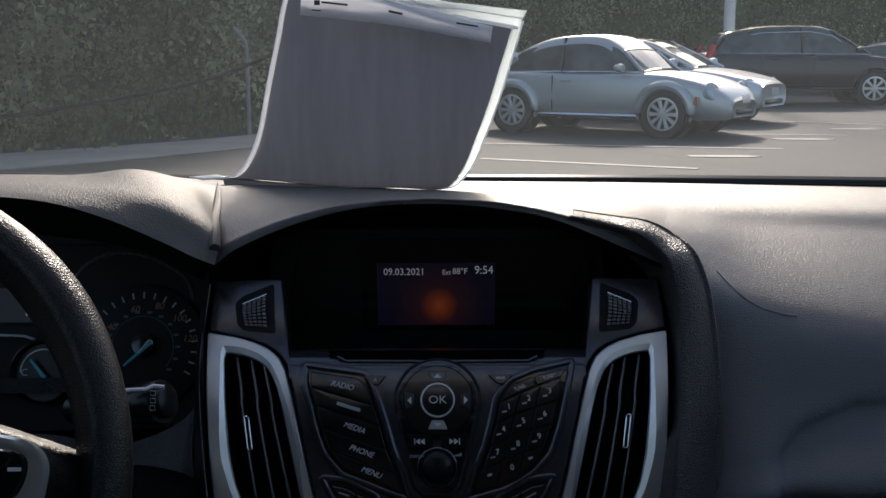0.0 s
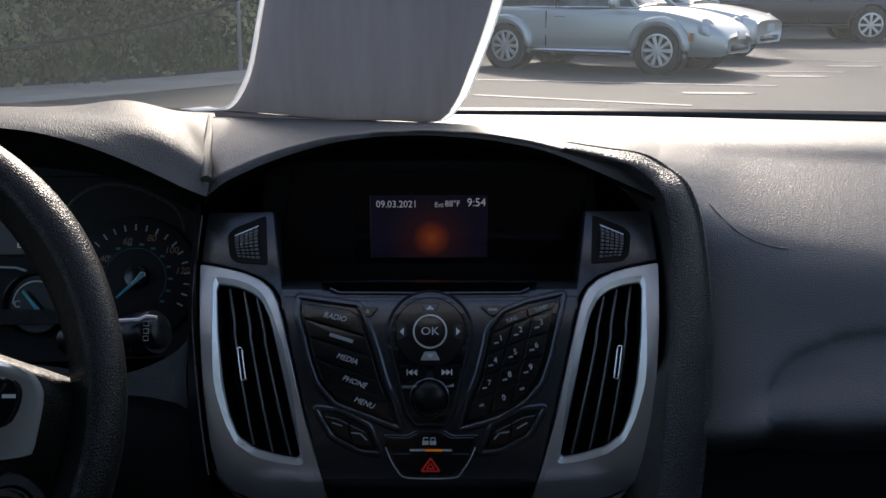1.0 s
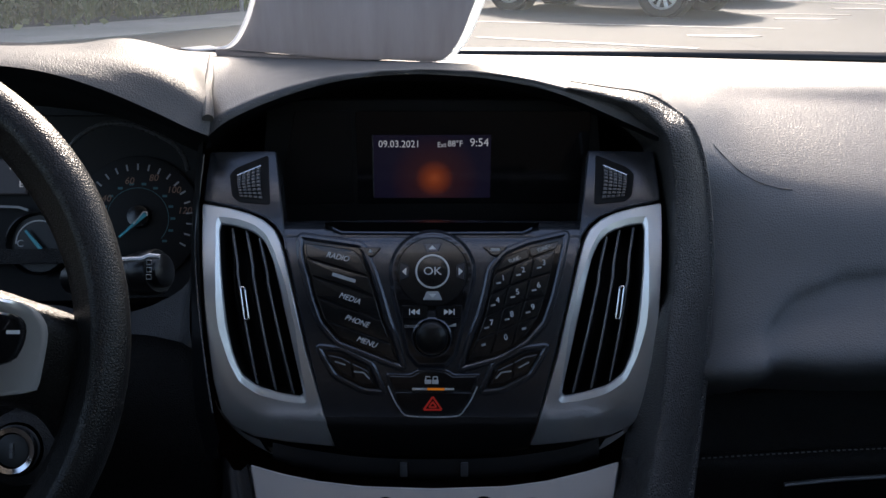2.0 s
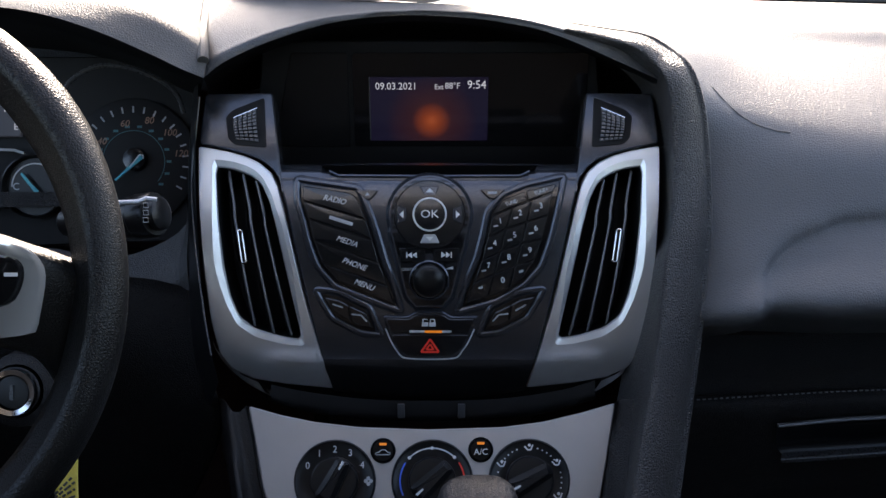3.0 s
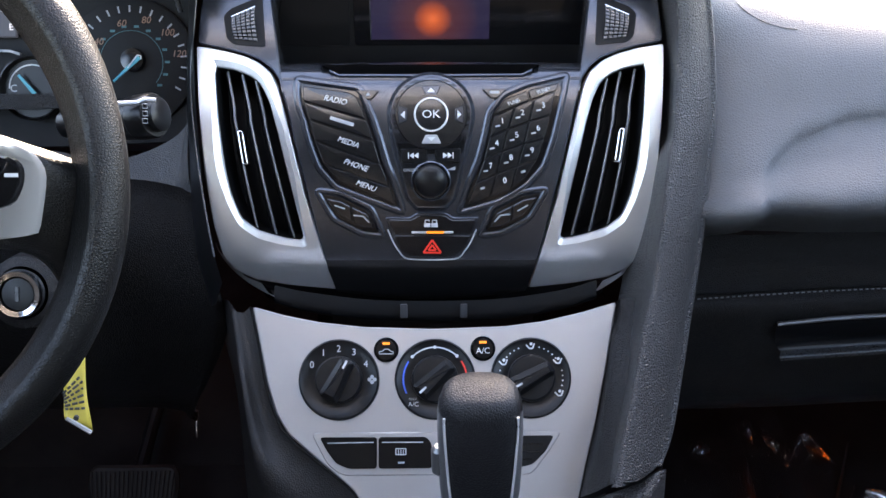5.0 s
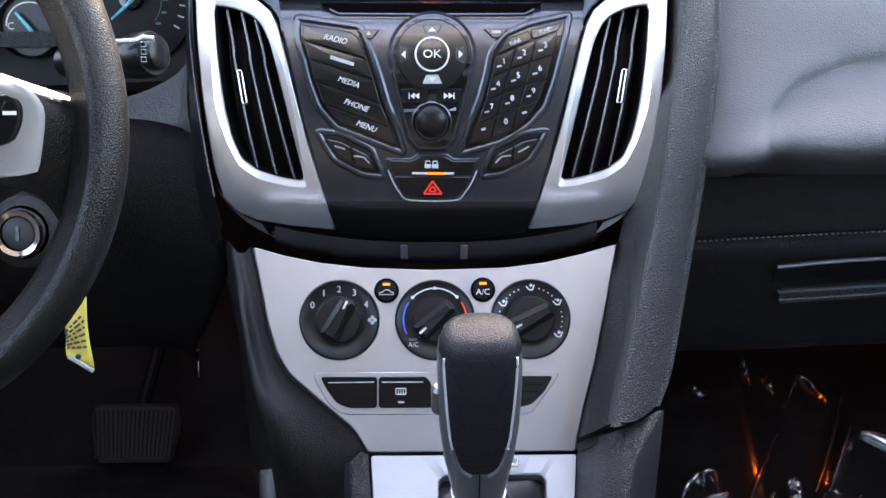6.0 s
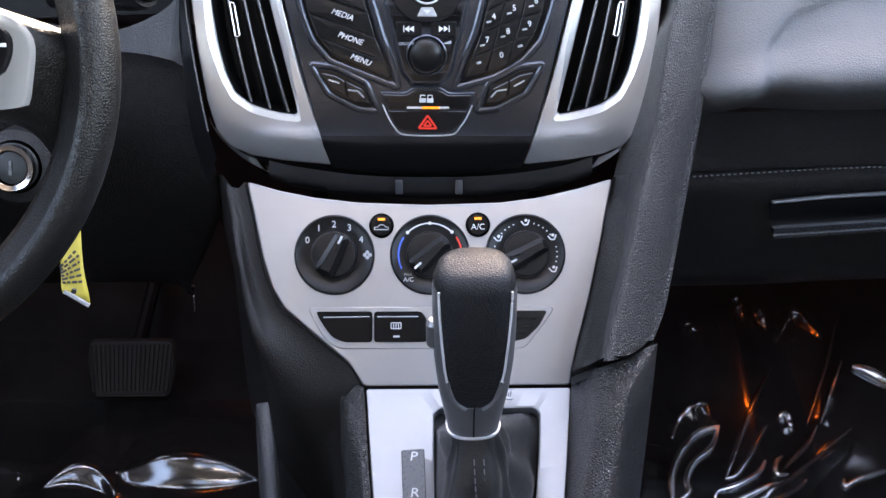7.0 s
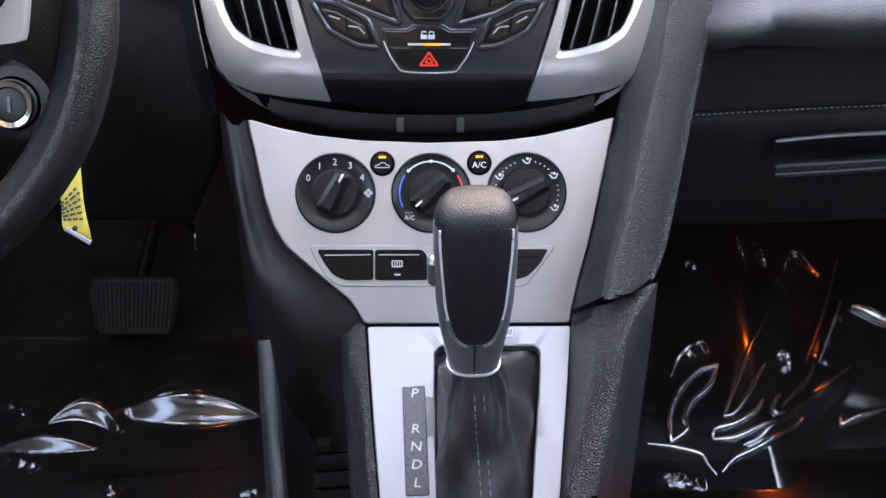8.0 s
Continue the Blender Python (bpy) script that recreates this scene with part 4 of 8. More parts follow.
# call keys below, on both sides
for side in (1, -1):
    o = [(-0.096, -0.0666), (-0.0795, -0.0692), (-0.0552, -0.0816), (-0.0467, -0.1012), (-0.0603, -0.0996), (-0.0835, -0.0872)]
    i1 = [(-0.0912, -0.0711), (-0.079, -0.0736), (-0.0708, -0.0781), (-0.069, -0.0922), (-0.0796, -0.0863), (-0.0873, -0.0779)]
    i2 = [(-0.0698, -0.0785), (-0.0562, -0.085), (-0.0505, -0.0977), (-0.0593, -0.0967), (-0.068, -0.0927)]
    if side < 0:
        o, i1, i2 = mirror(o), mirror(i1), mirror(i2)
    bead(o, 0.0030, 0.0032, "raised rim round the call keys")
    part("call_well", prism(rounded(o, 0.004), 0.0, 0.0018, 0.0008), M_GLOSS, radio, "gloss surround of the call keys", True)
    for q, kind in ((i1, 0), (i2, 1)):
        k = part("call_key", prism(rounded(q, 0.0016), 0.0015, 0.0042, 0.0008), M_KEY, radio)
        m = sum((Vector(p) for p in q), Vector((0, 0))) / len(q)
        if kind == 0:
            part("mark", bar(m + Vector((-0.005, 0.003 * side)), m + Vector((0.004, -0.001 * side + 0.001)), 0.0012, 0.0042, 0.0045), M_GREY, k)
        else:
            part("mark", polyline([m + Vector((-0.0075 * side, 0.0045)), m + Vector((0.001 * side, 0.0035)), m + Vector((0.006 * side, -0.002))], 0.0013, 0.0042, 0.0045), M_GREY, k)

# lock key, status bar and hazard key
hz = [(-0.0392, -0.0886), (-0.0187, -0.0892), (-0.0124, -0.0849), (0.012, -0.0851), (0.0178, -0.0895), (0.0398, -0.0892), (0.0283, -0.1185), (0.0195, -0.1247), (-0.02, -0.1244), (-0.0293, -0.1179)]
part("hazard_rim", prism(rounded(inset(hz, -0.0014), 0.003), 0.0, 0.0024, 0.001), M_FASCIA, radio, "rim round the lock and hazard keys", True)
lk = part("lock_key", prism(rounded([(-0.0378, -0.0896), (-0.0183, -0.0902), (-0.0119, -0.0864), (0.0115, -0.0866), (0.0173, -0.0905), (0.0383, -0.0902), (0.0343, -0.1024), (-0.034, -0.1018)], 0.002), 0.002, 0.0036, 0.0006), M_KEY, radio)
hk = part("hazard_key", prism(rounded([(-0.0335, -0.1037), (0.0338, -0.1043), (0.0274, -0.1175), (0.019, -0.1233), (-0.0195, -0.1229), (-0.0283, -0.117)], 0.002), 0.002, 0.0036, 0.0006), M_KEY, radio)
part("chrome_bar", prism([(-0.0179, -0.1), (0.0187, -0.1003), (0.0187, -0.1022), (-0.0179, -0.1019)], 0.0034, 0.0042, 0.0002), M_RING, radio, "slim bright bar")
part("status_light", prism([(-0.0047, -0.1001), (0.0104, -0.1002), (0.0104, -0.1022), (-0.0047, -0.102)], 0.0040, 0.0044, 0.0), M_AMBER, radio, "lit amber lamp")
tri = [Vector(p) for p in [(0.0001, -0.1079), (0.0078, -0.1192), (-0.0078, -0.1191)]]
bm = polyline(tri + [tri[0]], 0.0017, 0.0036, 0.0039)
m = sum(tri, Vector((0, 0))) / 3
t2 = [m + (p - m) * 0.42 for p in tri]
polyline(t2 + [t2[0]], 0.0015, 0.0036, 0.0039, bm)
part("bright_line", tube([(p[0], p[1], 0.0026) for p in spline([(*q, 0) for q in [(-0.0388, -0.0983), (-0.0341, -0.1096), (-0.0288, -0.1184), (-0.02, -0.1249), (0.0195, -0.1252), (0.0279, -0.1189), (0.0338, -0.1102), (0.0388, -0.099)]], 30)], 0.0006, 6), M_RING, radio, "fine bright line under the hazard key", True)
part("triangle", bm, M_RED, hk, "red warning triangle")
for px, op in ((0, 1), (1, 0)):
    c = Vector([(-0.0042, -0.0937), (0.0022, -0.0938)][px])
    bm = prism([c + Vector(v) for v in ((-0.0028, -0.0028), (0.0028, -0.0028), (0.0028, 0.0008), (-0.0028, 0.0008))], 0.0036, 0.0039, 0)
    polyline([c + Vector(v) for v in ((-0.0018, 0.0006), (-0.0018, 0.0034), (0.0018, 0.0034), (0.0018, 0.0006 if not op else 0.0024))], 0.0009, 0.0036, 0.0039, bm)
    part("padlock_mark", bm, M_WHITE, lk)

def bowed(root, c=1.7):
    """Bow the skin of a thing of the centre stack towards the dashboard, more so lower down."""
    for ob in root.children_recursive:
        bm = bmesh.new()
        bm.from_mesh(ob.data)
        zs = [v.co.y for v in bm.verts]
        k = math.ceil(min(zs) / 0.008)
        while k * 0.008 < max(zs):
            bmesh.ops.bisect_plane(bm, geom=bm.verts[:] + bm.edges[:] + bm.faces[:], dist=1e-6, plane_co=(0, k * 0.008, 0), plane_no=(0, 1, 0))
            k += 1
        for v in bm.verts:
            v.co.z -= c * v.co.y ** 2
        bm.to_mesh(ob.data)
        bm.free()


bowed(radio)

# ---- display ----
dp = [(-0.0001, 1, 1.0208)][0]
disp = thing("display", pose(0, dp[1], dp[2], 96), "black car display lit with date, temperature and clock", "display")
part("backing", prism([(-0.165, -0.052), (0.165, -0.052), (0.15, 0.07), (-0.15, 0.07)], -0.01, -0.001, 0.001), M_DEEP, disp)
part("cover_glass", prism(rounded([(-0.070, -0.030), (0.145, -0.030), (0.145, 0.060), (-0.070, 0.060)], 0.004), -0.002, 0.0, 0.0005), M_GLOSS, disp, "black glass over the screen")
part("side_panel", prism(rounded([(-0.145, -0.030), (-0.074, -0.030), (-0.074, 0.060), (-0.125, 0.060)], 0.004), -0.002, 0.0, 0.0005), M_BLACK, disp, "matt black panel")


def screen_material():
    m = bpy.data.materials.new("screen_picture")
    m.use_nodes = True
    t = m.node_tree
    b = t.nodes["Principled BSDF"]
    b.inputs["Base Color"].default_value = (0.01, 0.01, 0.012, 1)
    b.inputs["Roughness"].default_value = 0.2
    tc = t.nodes.new("ShaderNodeTexCoord")
    ln = t.nodes.new("ShaderNodeVectorMath")
    ln.operation = 'LENGTH'
    mp = t.nodes.new("ShaderNodeMapping")
    mp.inputs["Location"].default_value = (-0.002, 0.0045, 0)
    t.links.new(tc.outputs["Object"], mp.inputs["Vector"])
    t.links.new(mp.outputs[0], ln.inputs[0])
    rp = t.nodes.new("ShaderNodeValToRGB")
    e = rp.color_ramp.elements
    e[0].position, e[0].color = 0.0, (1.0, 0.21, 0.06, 1)
    e[1].position, e[1].color = 1.0, (0.018, 0.013, 0.050, 1)
    x = e.new(0.16)
    x.color = (0.62, 0.11, 0.03, 1)
    x = e.new(0.42)
    x.color = (0.09, 0.025, 0.035, 1)
    mr = t.nodes.new("ShaderNodeMapRange")
    mr.inputs["From Max"].default_value = 0.043
    t.links.new(ln.outputs["Value"], mr.inputs["Value"])
    t.links.new(mr.outputs[0], rp.inputs["Fac"])
    t.links.new(rp.outputs[0], b.inputs["Emission Color"])
    b.inputs["Emission Strength"].default_value = 0.042
    return m


s0, s1 = [(-0.0544, 1, 0.9969), (0.0541, 1, 1.0582)]
inv = disp.matrix_world.inverted()
a, b = inv @ Vector(s0), inv @ Vector(s1)
part("screen", prism([(a.x, a.y), (b.x, a.y), (b.x, b.y), (a.x, b.y)], 0.0, 0.0006, 0.0), screen_material(), disp, "lit screen with an orange glow")
part("screen_edge", prism([(a.x - 0.001, a.y), (a.x, a.y), (a.x, b.y), (a.x - 0.001, b.y)], 0.0, 0.0006, 0.0), M_SLAT, disp)
for text, px, size in (("09.03.2021", [(-0.0305, 1, 1.0496)][0], 0.0094), ("Ext", [(0.0088, 1, 1.049)][0], 0.0068), ("88\u00b0F", [(0.0212, 1, 1.05)][0], 0.0082), ("9:54", [(0.0434, 1, 1.051)][0], 0.0112)):
    q = inv @ Vector(px)
    lettering(text, size, (q.x, q.y), 0.0011, M_LCD, disp, wide=0.92)

# ---- air vents ----
def air_vent(side):
    v = thing("air_vent", STACK, "silver-framed upright car air vent with black slats", "air vent", "air vents beside the radio")
    outer = [(-0.2009, 0.0608), (-0.1775, 0.0568), (-0.16, 0.0519), (-0.1473, 0.046), (-0.1376, 0.0376), (-0.1317, 0.0259), (-0.1264, 0.0058), (-0.1094, -0.0699), (-0.0872, -0.1533), (-0.129, -0.1487), (-0.1582, -0.1432), (-0.1752, -0.1349), (-0.1844, -0.1212), (-0.1902, -0.094), (-0.1956, -0.0452), (-0.199, 0.0085)]
    inner = [(-0.1853, 0.0426), (-0.1678, 0.0397), (-0.1541, 0.0342), (-0.1454, 0.0264), (-0.1386, 0.0117), (-0.1327, -0.0113), (-0.1231, -0.0553), (-0.1129, -0.104), (-0.1153, -0.1069), (-0.1314, -0.1044), (-0.1523, -0.098), (-0.1659, -0.0873), (-0.1727, -0.0697), (-0.1776, -0.0453), (-0.1824, -0.0014)]
    if side < 0:
        outer, inner = mirror(outer), mirror(inner)
    outer, inner = rounded(outer, 0.0025, 3), rounded(inner, 0.004, 3)
    c = sum((Vector(p) for p in inner), Vector((0, 0))) / len(inner)
    ang = [2 * math.pi * i / 140 for i in range(140)]
    ang += [math.atan2(p[1] - c.y, p[0] - c.x) % (2 * math.pi) for p in outer]
    ang = sorted(set(round(a, 5) for a in ang))
    O, I = polar(outer, c, ang), polar(inner, c, ang)
    bm = bmesh.new()
    v0 = [(-0.163, -0.1116)][0][1]

    def drop(p):
        d = max(0.0, v0 - p[1])
        return 9.0 * d * d
    rings = []
    mid = [i + (i - c).normalized() * min(0.0075, (o - i).length * 0.6) for i, o in zip(I, O)]
    for pts, h in ((O, -0.02), (O, 0.0020), ([o + (c - o).normalized() * 0.0012 for o in O], 0.0034), *[([o.lerp(m2, k / 5) for o, m2 in zip(O, mid)], 0.0034) for k in range(1, 5)], (mid, 0.0034), ([m2.lerp(i2, 0.8) for m2, i2 in zip(mid, I)], 0.0012), (I, -0.0010), ([c + (i - c) * 0.985 for i in I], -0.012), ([c + (i - c) * 0.97 for i in I], -0.05)):
        rings.append([bm.verts.new((p[0], p[1], h - (drop(p) if h > 0.001 else 0))) for p in pts])
    for r0, r1 in zip(rings, rings[1:10]):
        ring_faces(bm, r0, r1)
    part("frame", bm, M_SILVER, v, "satin silver frame", True, 18)
    bm = bmesh.new()
    r0, r1, r2 = ([bm.verts.new((p[0], p[1], h)) for p in pts] for pts, h in ((I, -0.0006), ([c + (i - c) * 0.985 for i in I], -0.012), ([c + (i - c) * 0.96 for i in I], -0.05)))
    ring_faces(bm, r0, r1)
    ring_faces(bm, r1, r2)
    bm.faces.new(r2)
    part("duct", bm, M_DEEP, v, "black duct", True)
    tops = [(-0.1766, 0.0397), (-0.1639, 0.0377), (-0.1522, 0.0318)]
    bots = [(-0.1552, -0.0961), (-0.1387, -0.1025), (-0.1231, -0.105)]
    for k in range(3):
        p, q = Vector(tops[k]), Vector(bots[k])
        if side < 0:
            p.x, q.x = -p.x, -q.x
        sl = []
        for z in (-0.0095, -0.034):
            sl.append([(u.x + (0 if z > -0.02 else -0.006 * side), u.y, z) for u in spline([(*p, 0), (*(p.lerp(q, 0.22) + Vector((0.0006 * side, 0))), 0), (*(p.lerp(q, 0.27) + Vector((-0.0006 * side, 0))), 0), (*(p.lerp(q, 0.62) + Vector((-0.0006 * side, 0))), 0), (*q, 0)], 18)])
        bm = bmesh.new()
        A = [bm.verts.new(u) for u in sl[0]]
        B = [bm.verts.new((u[0] + 0.0016, u[1], u[2])) for u in sl[0]]
        C = [bm.verts.new(u) for u in sl[1]]
        D = [bm.verts.new((u[0] + 0.0016, u[1], u[2])) for u in sl[1]]
        for i in range(17):
            for X, Y in ((A, B), (B, D), (D, C), (C, A)):
                bm.faces.new((X[i], X[i + 1], Y[i + 1], Y[i]))
        sl_ = part("slat", bm, M_SLAT, v, smooth=True)
        # lighter grey bead put in as the highlight on the slat's front
        part("slat_edge", tube([(u[0] + 0.0008, u[1], -0.0088) for u in sl[0]], 0.0012, 8), M_KNURL, sl_, "grey bead for the slat edge highlight", True)
    t = [(-0.1668, -0.0122), (-0.162, -0.0122), (-0.1581, -0.0415), (-0.163, -0.0415)]
    if side < 0:
        t = mirror(t)
    part("tab", prism(rounded(t, 0.0022), -0.010, 0.0005, 0.0012), M_GLOSS, v, "gloss adjusting tab", True)
    tt = [Vector(p) for p in rounded(inset(t, 0.0006), 0.002)]
    part("tab_trim", tube([(p.x, p.y, 0.0008) for p in tt], 0.0010, 8, closed=True), M_CHROME, v, "thin bright edge of the tab", True)
    # knurled wheel above the vent
    w = [(-0.1722, 0.0867), (-0.1517, 0.096), (-0.1483, 0.0641), (-0.1688, 0.0666)]
    if side < 0:
        w = [(-p[0], p[1]) for p in w]
    a, b, cc, d = (Vector(p) for p in w)
    bm = bmesh.new()
    nx, ny = 5, 9
    for i in range(nx):
        for j in range(ny):
            q = [a.lerp(b, s).lerp(d.lerp(cc, s), t) for s, t in ((i / nx, j / ny), ((i + 0.86) / nx, j / ny), ((i + 0.86) / nx, (j + 0.8) / ny), (i / nx, (j + 0.8) / ny))]
            arch = 0.0065 * math.sin(math.pi * (j + 0.5) / ny)
            lo = [bm.verts.new((p.x, p.y, 0.001 + arch)) for p in q]
            m = sum(q, Vector((0, 0))) / 4
            hi = [bm.verts.new((p.x * 0.6 + m.x * 0.4, p.y * 0.6 + m.y * 0.4, 0.0024 + arch)) for p in q]
            ring_faces(bm, lo, hi)
            bm.faces.new(hi)
    tagged(part("thumb_wheel", bm, M_KNURL, v), "knurled thumb wheel", kind="stuff")
    part("wheel_edge", tube([(a.x, a.y, 0.0026), (b.x, b.y, 0.0026)], 0.0007, 6), M_CHROME, v, "bright edge of the thumb wheel")
    bowed(v)
    return v


air_vent(1)
air_vent(-1)

# ---- shelf slot between radio and climate panel ----
shelf = thing("storage_slot", STACK, "narrow black storage slot under the radio", "storage slot")
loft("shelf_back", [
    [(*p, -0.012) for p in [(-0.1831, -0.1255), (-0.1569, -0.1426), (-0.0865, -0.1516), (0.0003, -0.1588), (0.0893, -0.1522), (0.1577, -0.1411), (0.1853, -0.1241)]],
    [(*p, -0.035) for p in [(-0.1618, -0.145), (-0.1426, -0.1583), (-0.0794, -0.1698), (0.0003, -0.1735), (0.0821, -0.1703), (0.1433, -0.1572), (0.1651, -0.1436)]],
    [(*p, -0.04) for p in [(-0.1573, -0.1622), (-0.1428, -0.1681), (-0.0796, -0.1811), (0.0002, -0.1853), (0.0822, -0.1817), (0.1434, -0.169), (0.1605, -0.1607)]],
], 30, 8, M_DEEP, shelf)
for s in (1, -1):
    loft("silver_skirt", [[(s * x, y, h - 0.0016) for x, y, h in r] for r in (
        [(-0.1915, -0.1085, -0.0030), (-0.1890, -0.1180, -0.0040), (-0.1810, -0.1300, -0.0075), (-0.1690, -0.1405, -0.0125), (-0.1560, -0.1475, -0.0165)],
        [(-0.1885, -0.1180, -0.0060), (-0.1845, -0.1280, -0.0090), (-0.1750, -0.1400, -0.0130), (-0.1640, -0.1500, -0.0180), (-0.1500, -0.1590, -0.0220)],
        [(-0.1800, -0.1260, -0.0110), (-0.1750, -0.1350, -0.0140), (-0.1660, -0.1460, -0.0190), (-0.1560, -0.1550, -0.0230), (-0.1440, -0.1620, -0.0260)],
    )], 24, 10, M_SILVER, shelf, "grey satin corner under the vent")
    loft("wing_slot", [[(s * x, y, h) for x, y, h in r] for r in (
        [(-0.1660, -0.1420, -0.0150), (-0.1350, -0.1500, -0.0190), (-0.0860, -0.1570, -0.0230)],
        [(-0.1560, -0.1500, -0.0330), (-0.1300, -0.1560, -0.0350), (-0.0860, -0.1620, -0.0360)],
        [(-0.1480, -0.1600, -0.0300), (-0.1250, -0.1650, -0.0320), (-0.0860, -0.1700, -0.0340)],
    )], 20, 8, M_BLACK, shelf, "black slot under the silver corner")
    part("slot_rib", prism([(s * x, y) for x, y in ((-0.1150, -0.1560), (-0.1110, -0.1568), (-0.1125, -0.1596))], -0.034, -0.026, 0.0006), M_SLAT, shelf)
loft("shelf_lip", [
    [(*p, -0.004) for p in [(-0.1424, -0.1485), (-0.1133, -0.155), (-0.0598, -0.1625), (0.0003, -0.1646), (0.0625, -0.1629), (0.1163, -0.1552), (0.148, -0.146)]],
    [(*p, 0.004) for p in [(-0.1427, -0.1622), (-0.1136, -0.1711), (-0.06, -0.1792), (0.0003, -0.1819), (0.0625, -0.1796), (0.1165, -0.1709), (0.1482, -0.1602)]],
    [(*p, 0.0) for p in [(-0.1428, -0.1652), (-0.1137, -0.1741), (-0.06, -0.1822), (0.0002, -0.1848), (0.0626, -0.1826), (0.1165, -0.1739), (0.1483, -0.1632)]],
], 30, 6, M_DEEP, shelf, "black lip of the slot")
for q0, q1 in (((-0.0261, -0.1665), (-0.0262, -0.1798)), ((0.0282, -0.1667), (0.0282, -0.18))):
    part("tab", box(q0[0] - 0.0032, q0[0] + 0.0032, q1[1], q0[1], 0.002, 0.008, 0.0012), M_KNURL, shelf, "grey tab at the slot", True)
bowed(shelf)


# ---- climate panel ----
clim = thing("climate_panel", CLIMATE, "satin silver climate panel with three black rotary dials", "climate control")
co = [(-0.1534, 0.0623), (-0.1261, 0.0545), (-0.0973, 0.0486), (-0.0588, 0.0441), (0.0002, 0.042), (0.0613, 0.0437), (0.0951, 0.0479), (0.1289, 0.0555), (0.157, 0.0637), (0.1477, 0.0145), (0.1365, -0.0382), (0.1275, -0.0716), (0.121, -0.1), (0.1199, -0.1114), (-0.0551, -0.1114), (-0.0674, -0.0915), (-0.097, -0.0667), (-0.1219, -0.0452), (-0.1319, -0.0284), (-0.1397, -0.0036), (-0.1475, 0.0348)]
part("plate", prism(rounded(co, 0.003, 2), -0.02, 0.0, 0.0012), M_PANEL, clim, "brushed silver panel", True)
part("piping", tube([(p[0], p[1], -0.001) for p in spline([(*q, 0) for q in [(-0.1549, 0.0618), (-0.1485, 0.0348), (-0.1411, -0.0036), (-0.1329, -0.0294), (-0.1228, -0.0466), (-0.098, -0.0681), (-0.0684, -0.0924), (-0.056, -0.1124)]], 30)], 0.0012, 6), M_GLOSS, clim, "dark gap beside the panel", True)
for i, (c, turn) in enumerate(zip([(-0.0793, -0.0003), (0.0016, -0.0005), (0.0825, -0.0002)], (-28, -48, -62))):
    ctr = Vector(c)
    d = part("dial", lathe([(0.0334, -0.001), (0.0334, 0.0016), (0.0326, 0.0026), (0.0318, 0.0020), (0.0205, 0.0016), (0.0, 0.0016)], 56, None, *ctr), M_BLACK, clim, "black dial face", True)
    part("dial_rim", lathe([(0.0341, -0.0005), (0.0341, 0.0014), (0.0333, 0.0022)], 56, None, *ctr), M_SLAT, d, "thin dark rim", True)
    kb = lathe([(0.0198, 0.001), (0.0194, 0.010), (0.0180, 0.0118), (0.0, 0.0122)], 48)
    k = part("knob", kb, M_BLACK, d, "rotary knob", True)
    k.matrix_local = Matrix.Translation((*ctr, 0))
    bl = prism(rounded([(-0.0085, -0.0185), (0.0085, -0.0185), (0.0062, 0.0190), (-0.0062, 0.0190)], 0.004), 0.010, 0.0215, 0.004)
    g = part("grip", bl, M_BLACK, d, "raised grip of the knob", True)
    g.matrix_local = Matrix.Translation((*ctr, 0)) @ pose(0, 0, 0, 0, 0, turn)
    ptr = prism([(-0.0008, 0.0100), (0.0008, 0.0100), (0.0010, 0.0172), (-0.0010, 0.0172)], 0.0212, 0.0219, 0)
    g2 = part("pointer", ptr, M_WHITE, d, "white pointer")
    g2.matrix_local = Matrix.Translation((*ctr, 0)) @ pose(0, 0, 0, 0, 0, turn if i == 0 else turn + 180)
    if i == 0:
        for ch, p in zip("01234", [(-0.1021, 0.0122), (-0.0925, 0.0222), (-0.0796, 0.0255), (-0.0667, 0.0226), (-0.0567, 0.0125)]):
            lettering(ch, 0.0080, p, 0.0022, M_WHITE, d, "digit", wide=0.95)
        f = Vector([(-0.0515, -0.0004)][0])
        bm = bmesh.new()
        for a in range(4):
            q = f + Vector((math.cos(a * 1.5708), math.sin(a * 1.5708))) * 0.0022
            prism(circle(q.x, q.y, 0.0017, 8), 0.0017, 0.0022, 0, bm)
        part("fan_mark", bm, M_GREY, d)
    elif i == 1:
        arc = lambda a0, a1, n=10: [ctr + Vector((0.0268 * math.cos(radians(a0 + (a1 - a0) * j / n)), 0.0268 * math.sin(radians(a0 + (a1 - a0) * j / n)))) for j in range(n + 1)]
        part("scale_mark", polyline(arc(135, 46), 0.0011, 0.0018, 0.0023), M_WHITE, d)
        bm = bmesh.new()
        for a in (135, 90, 46):
            v = Vector((math.cos(radians(a)), math.sin(radians(a))))
            prism(circle(*(ctr + v * 0.0268), 0.0015, 8), 0.0018, 0.0024, 0, bm)
        part("scale_dot", bm, M_WHITE, d)
        part("cold_mark", polyline(arc(206, 146), 0.0013, 0.0018, 0.0023), M_BLUE, d, "blue cold mark")
        part("hot_mark", polyline(arc(34, -20), 0.0013, 0.0018, 0.0023), M_RED, d, "red warm mark")
        lettering("A/C", 0.0054, [(-0.0167, -0.0215)][0], 0.0022, M_WHITE, d)
        lettering("MAX", 0.0032, [(-0.0172, -0.0172)][0], 0.0022, M_GREY, d)
    else:
        bm = bmesh.new()
        for a in list(range(112, 152, 9)) + list(range(38, 78, 9)) + list(range(-14, 22, 9)) + list(range(166, 194, 9)):
            v = Vector((math.cos(radians(a)), math.sin(radians(a)))) * 0.0268
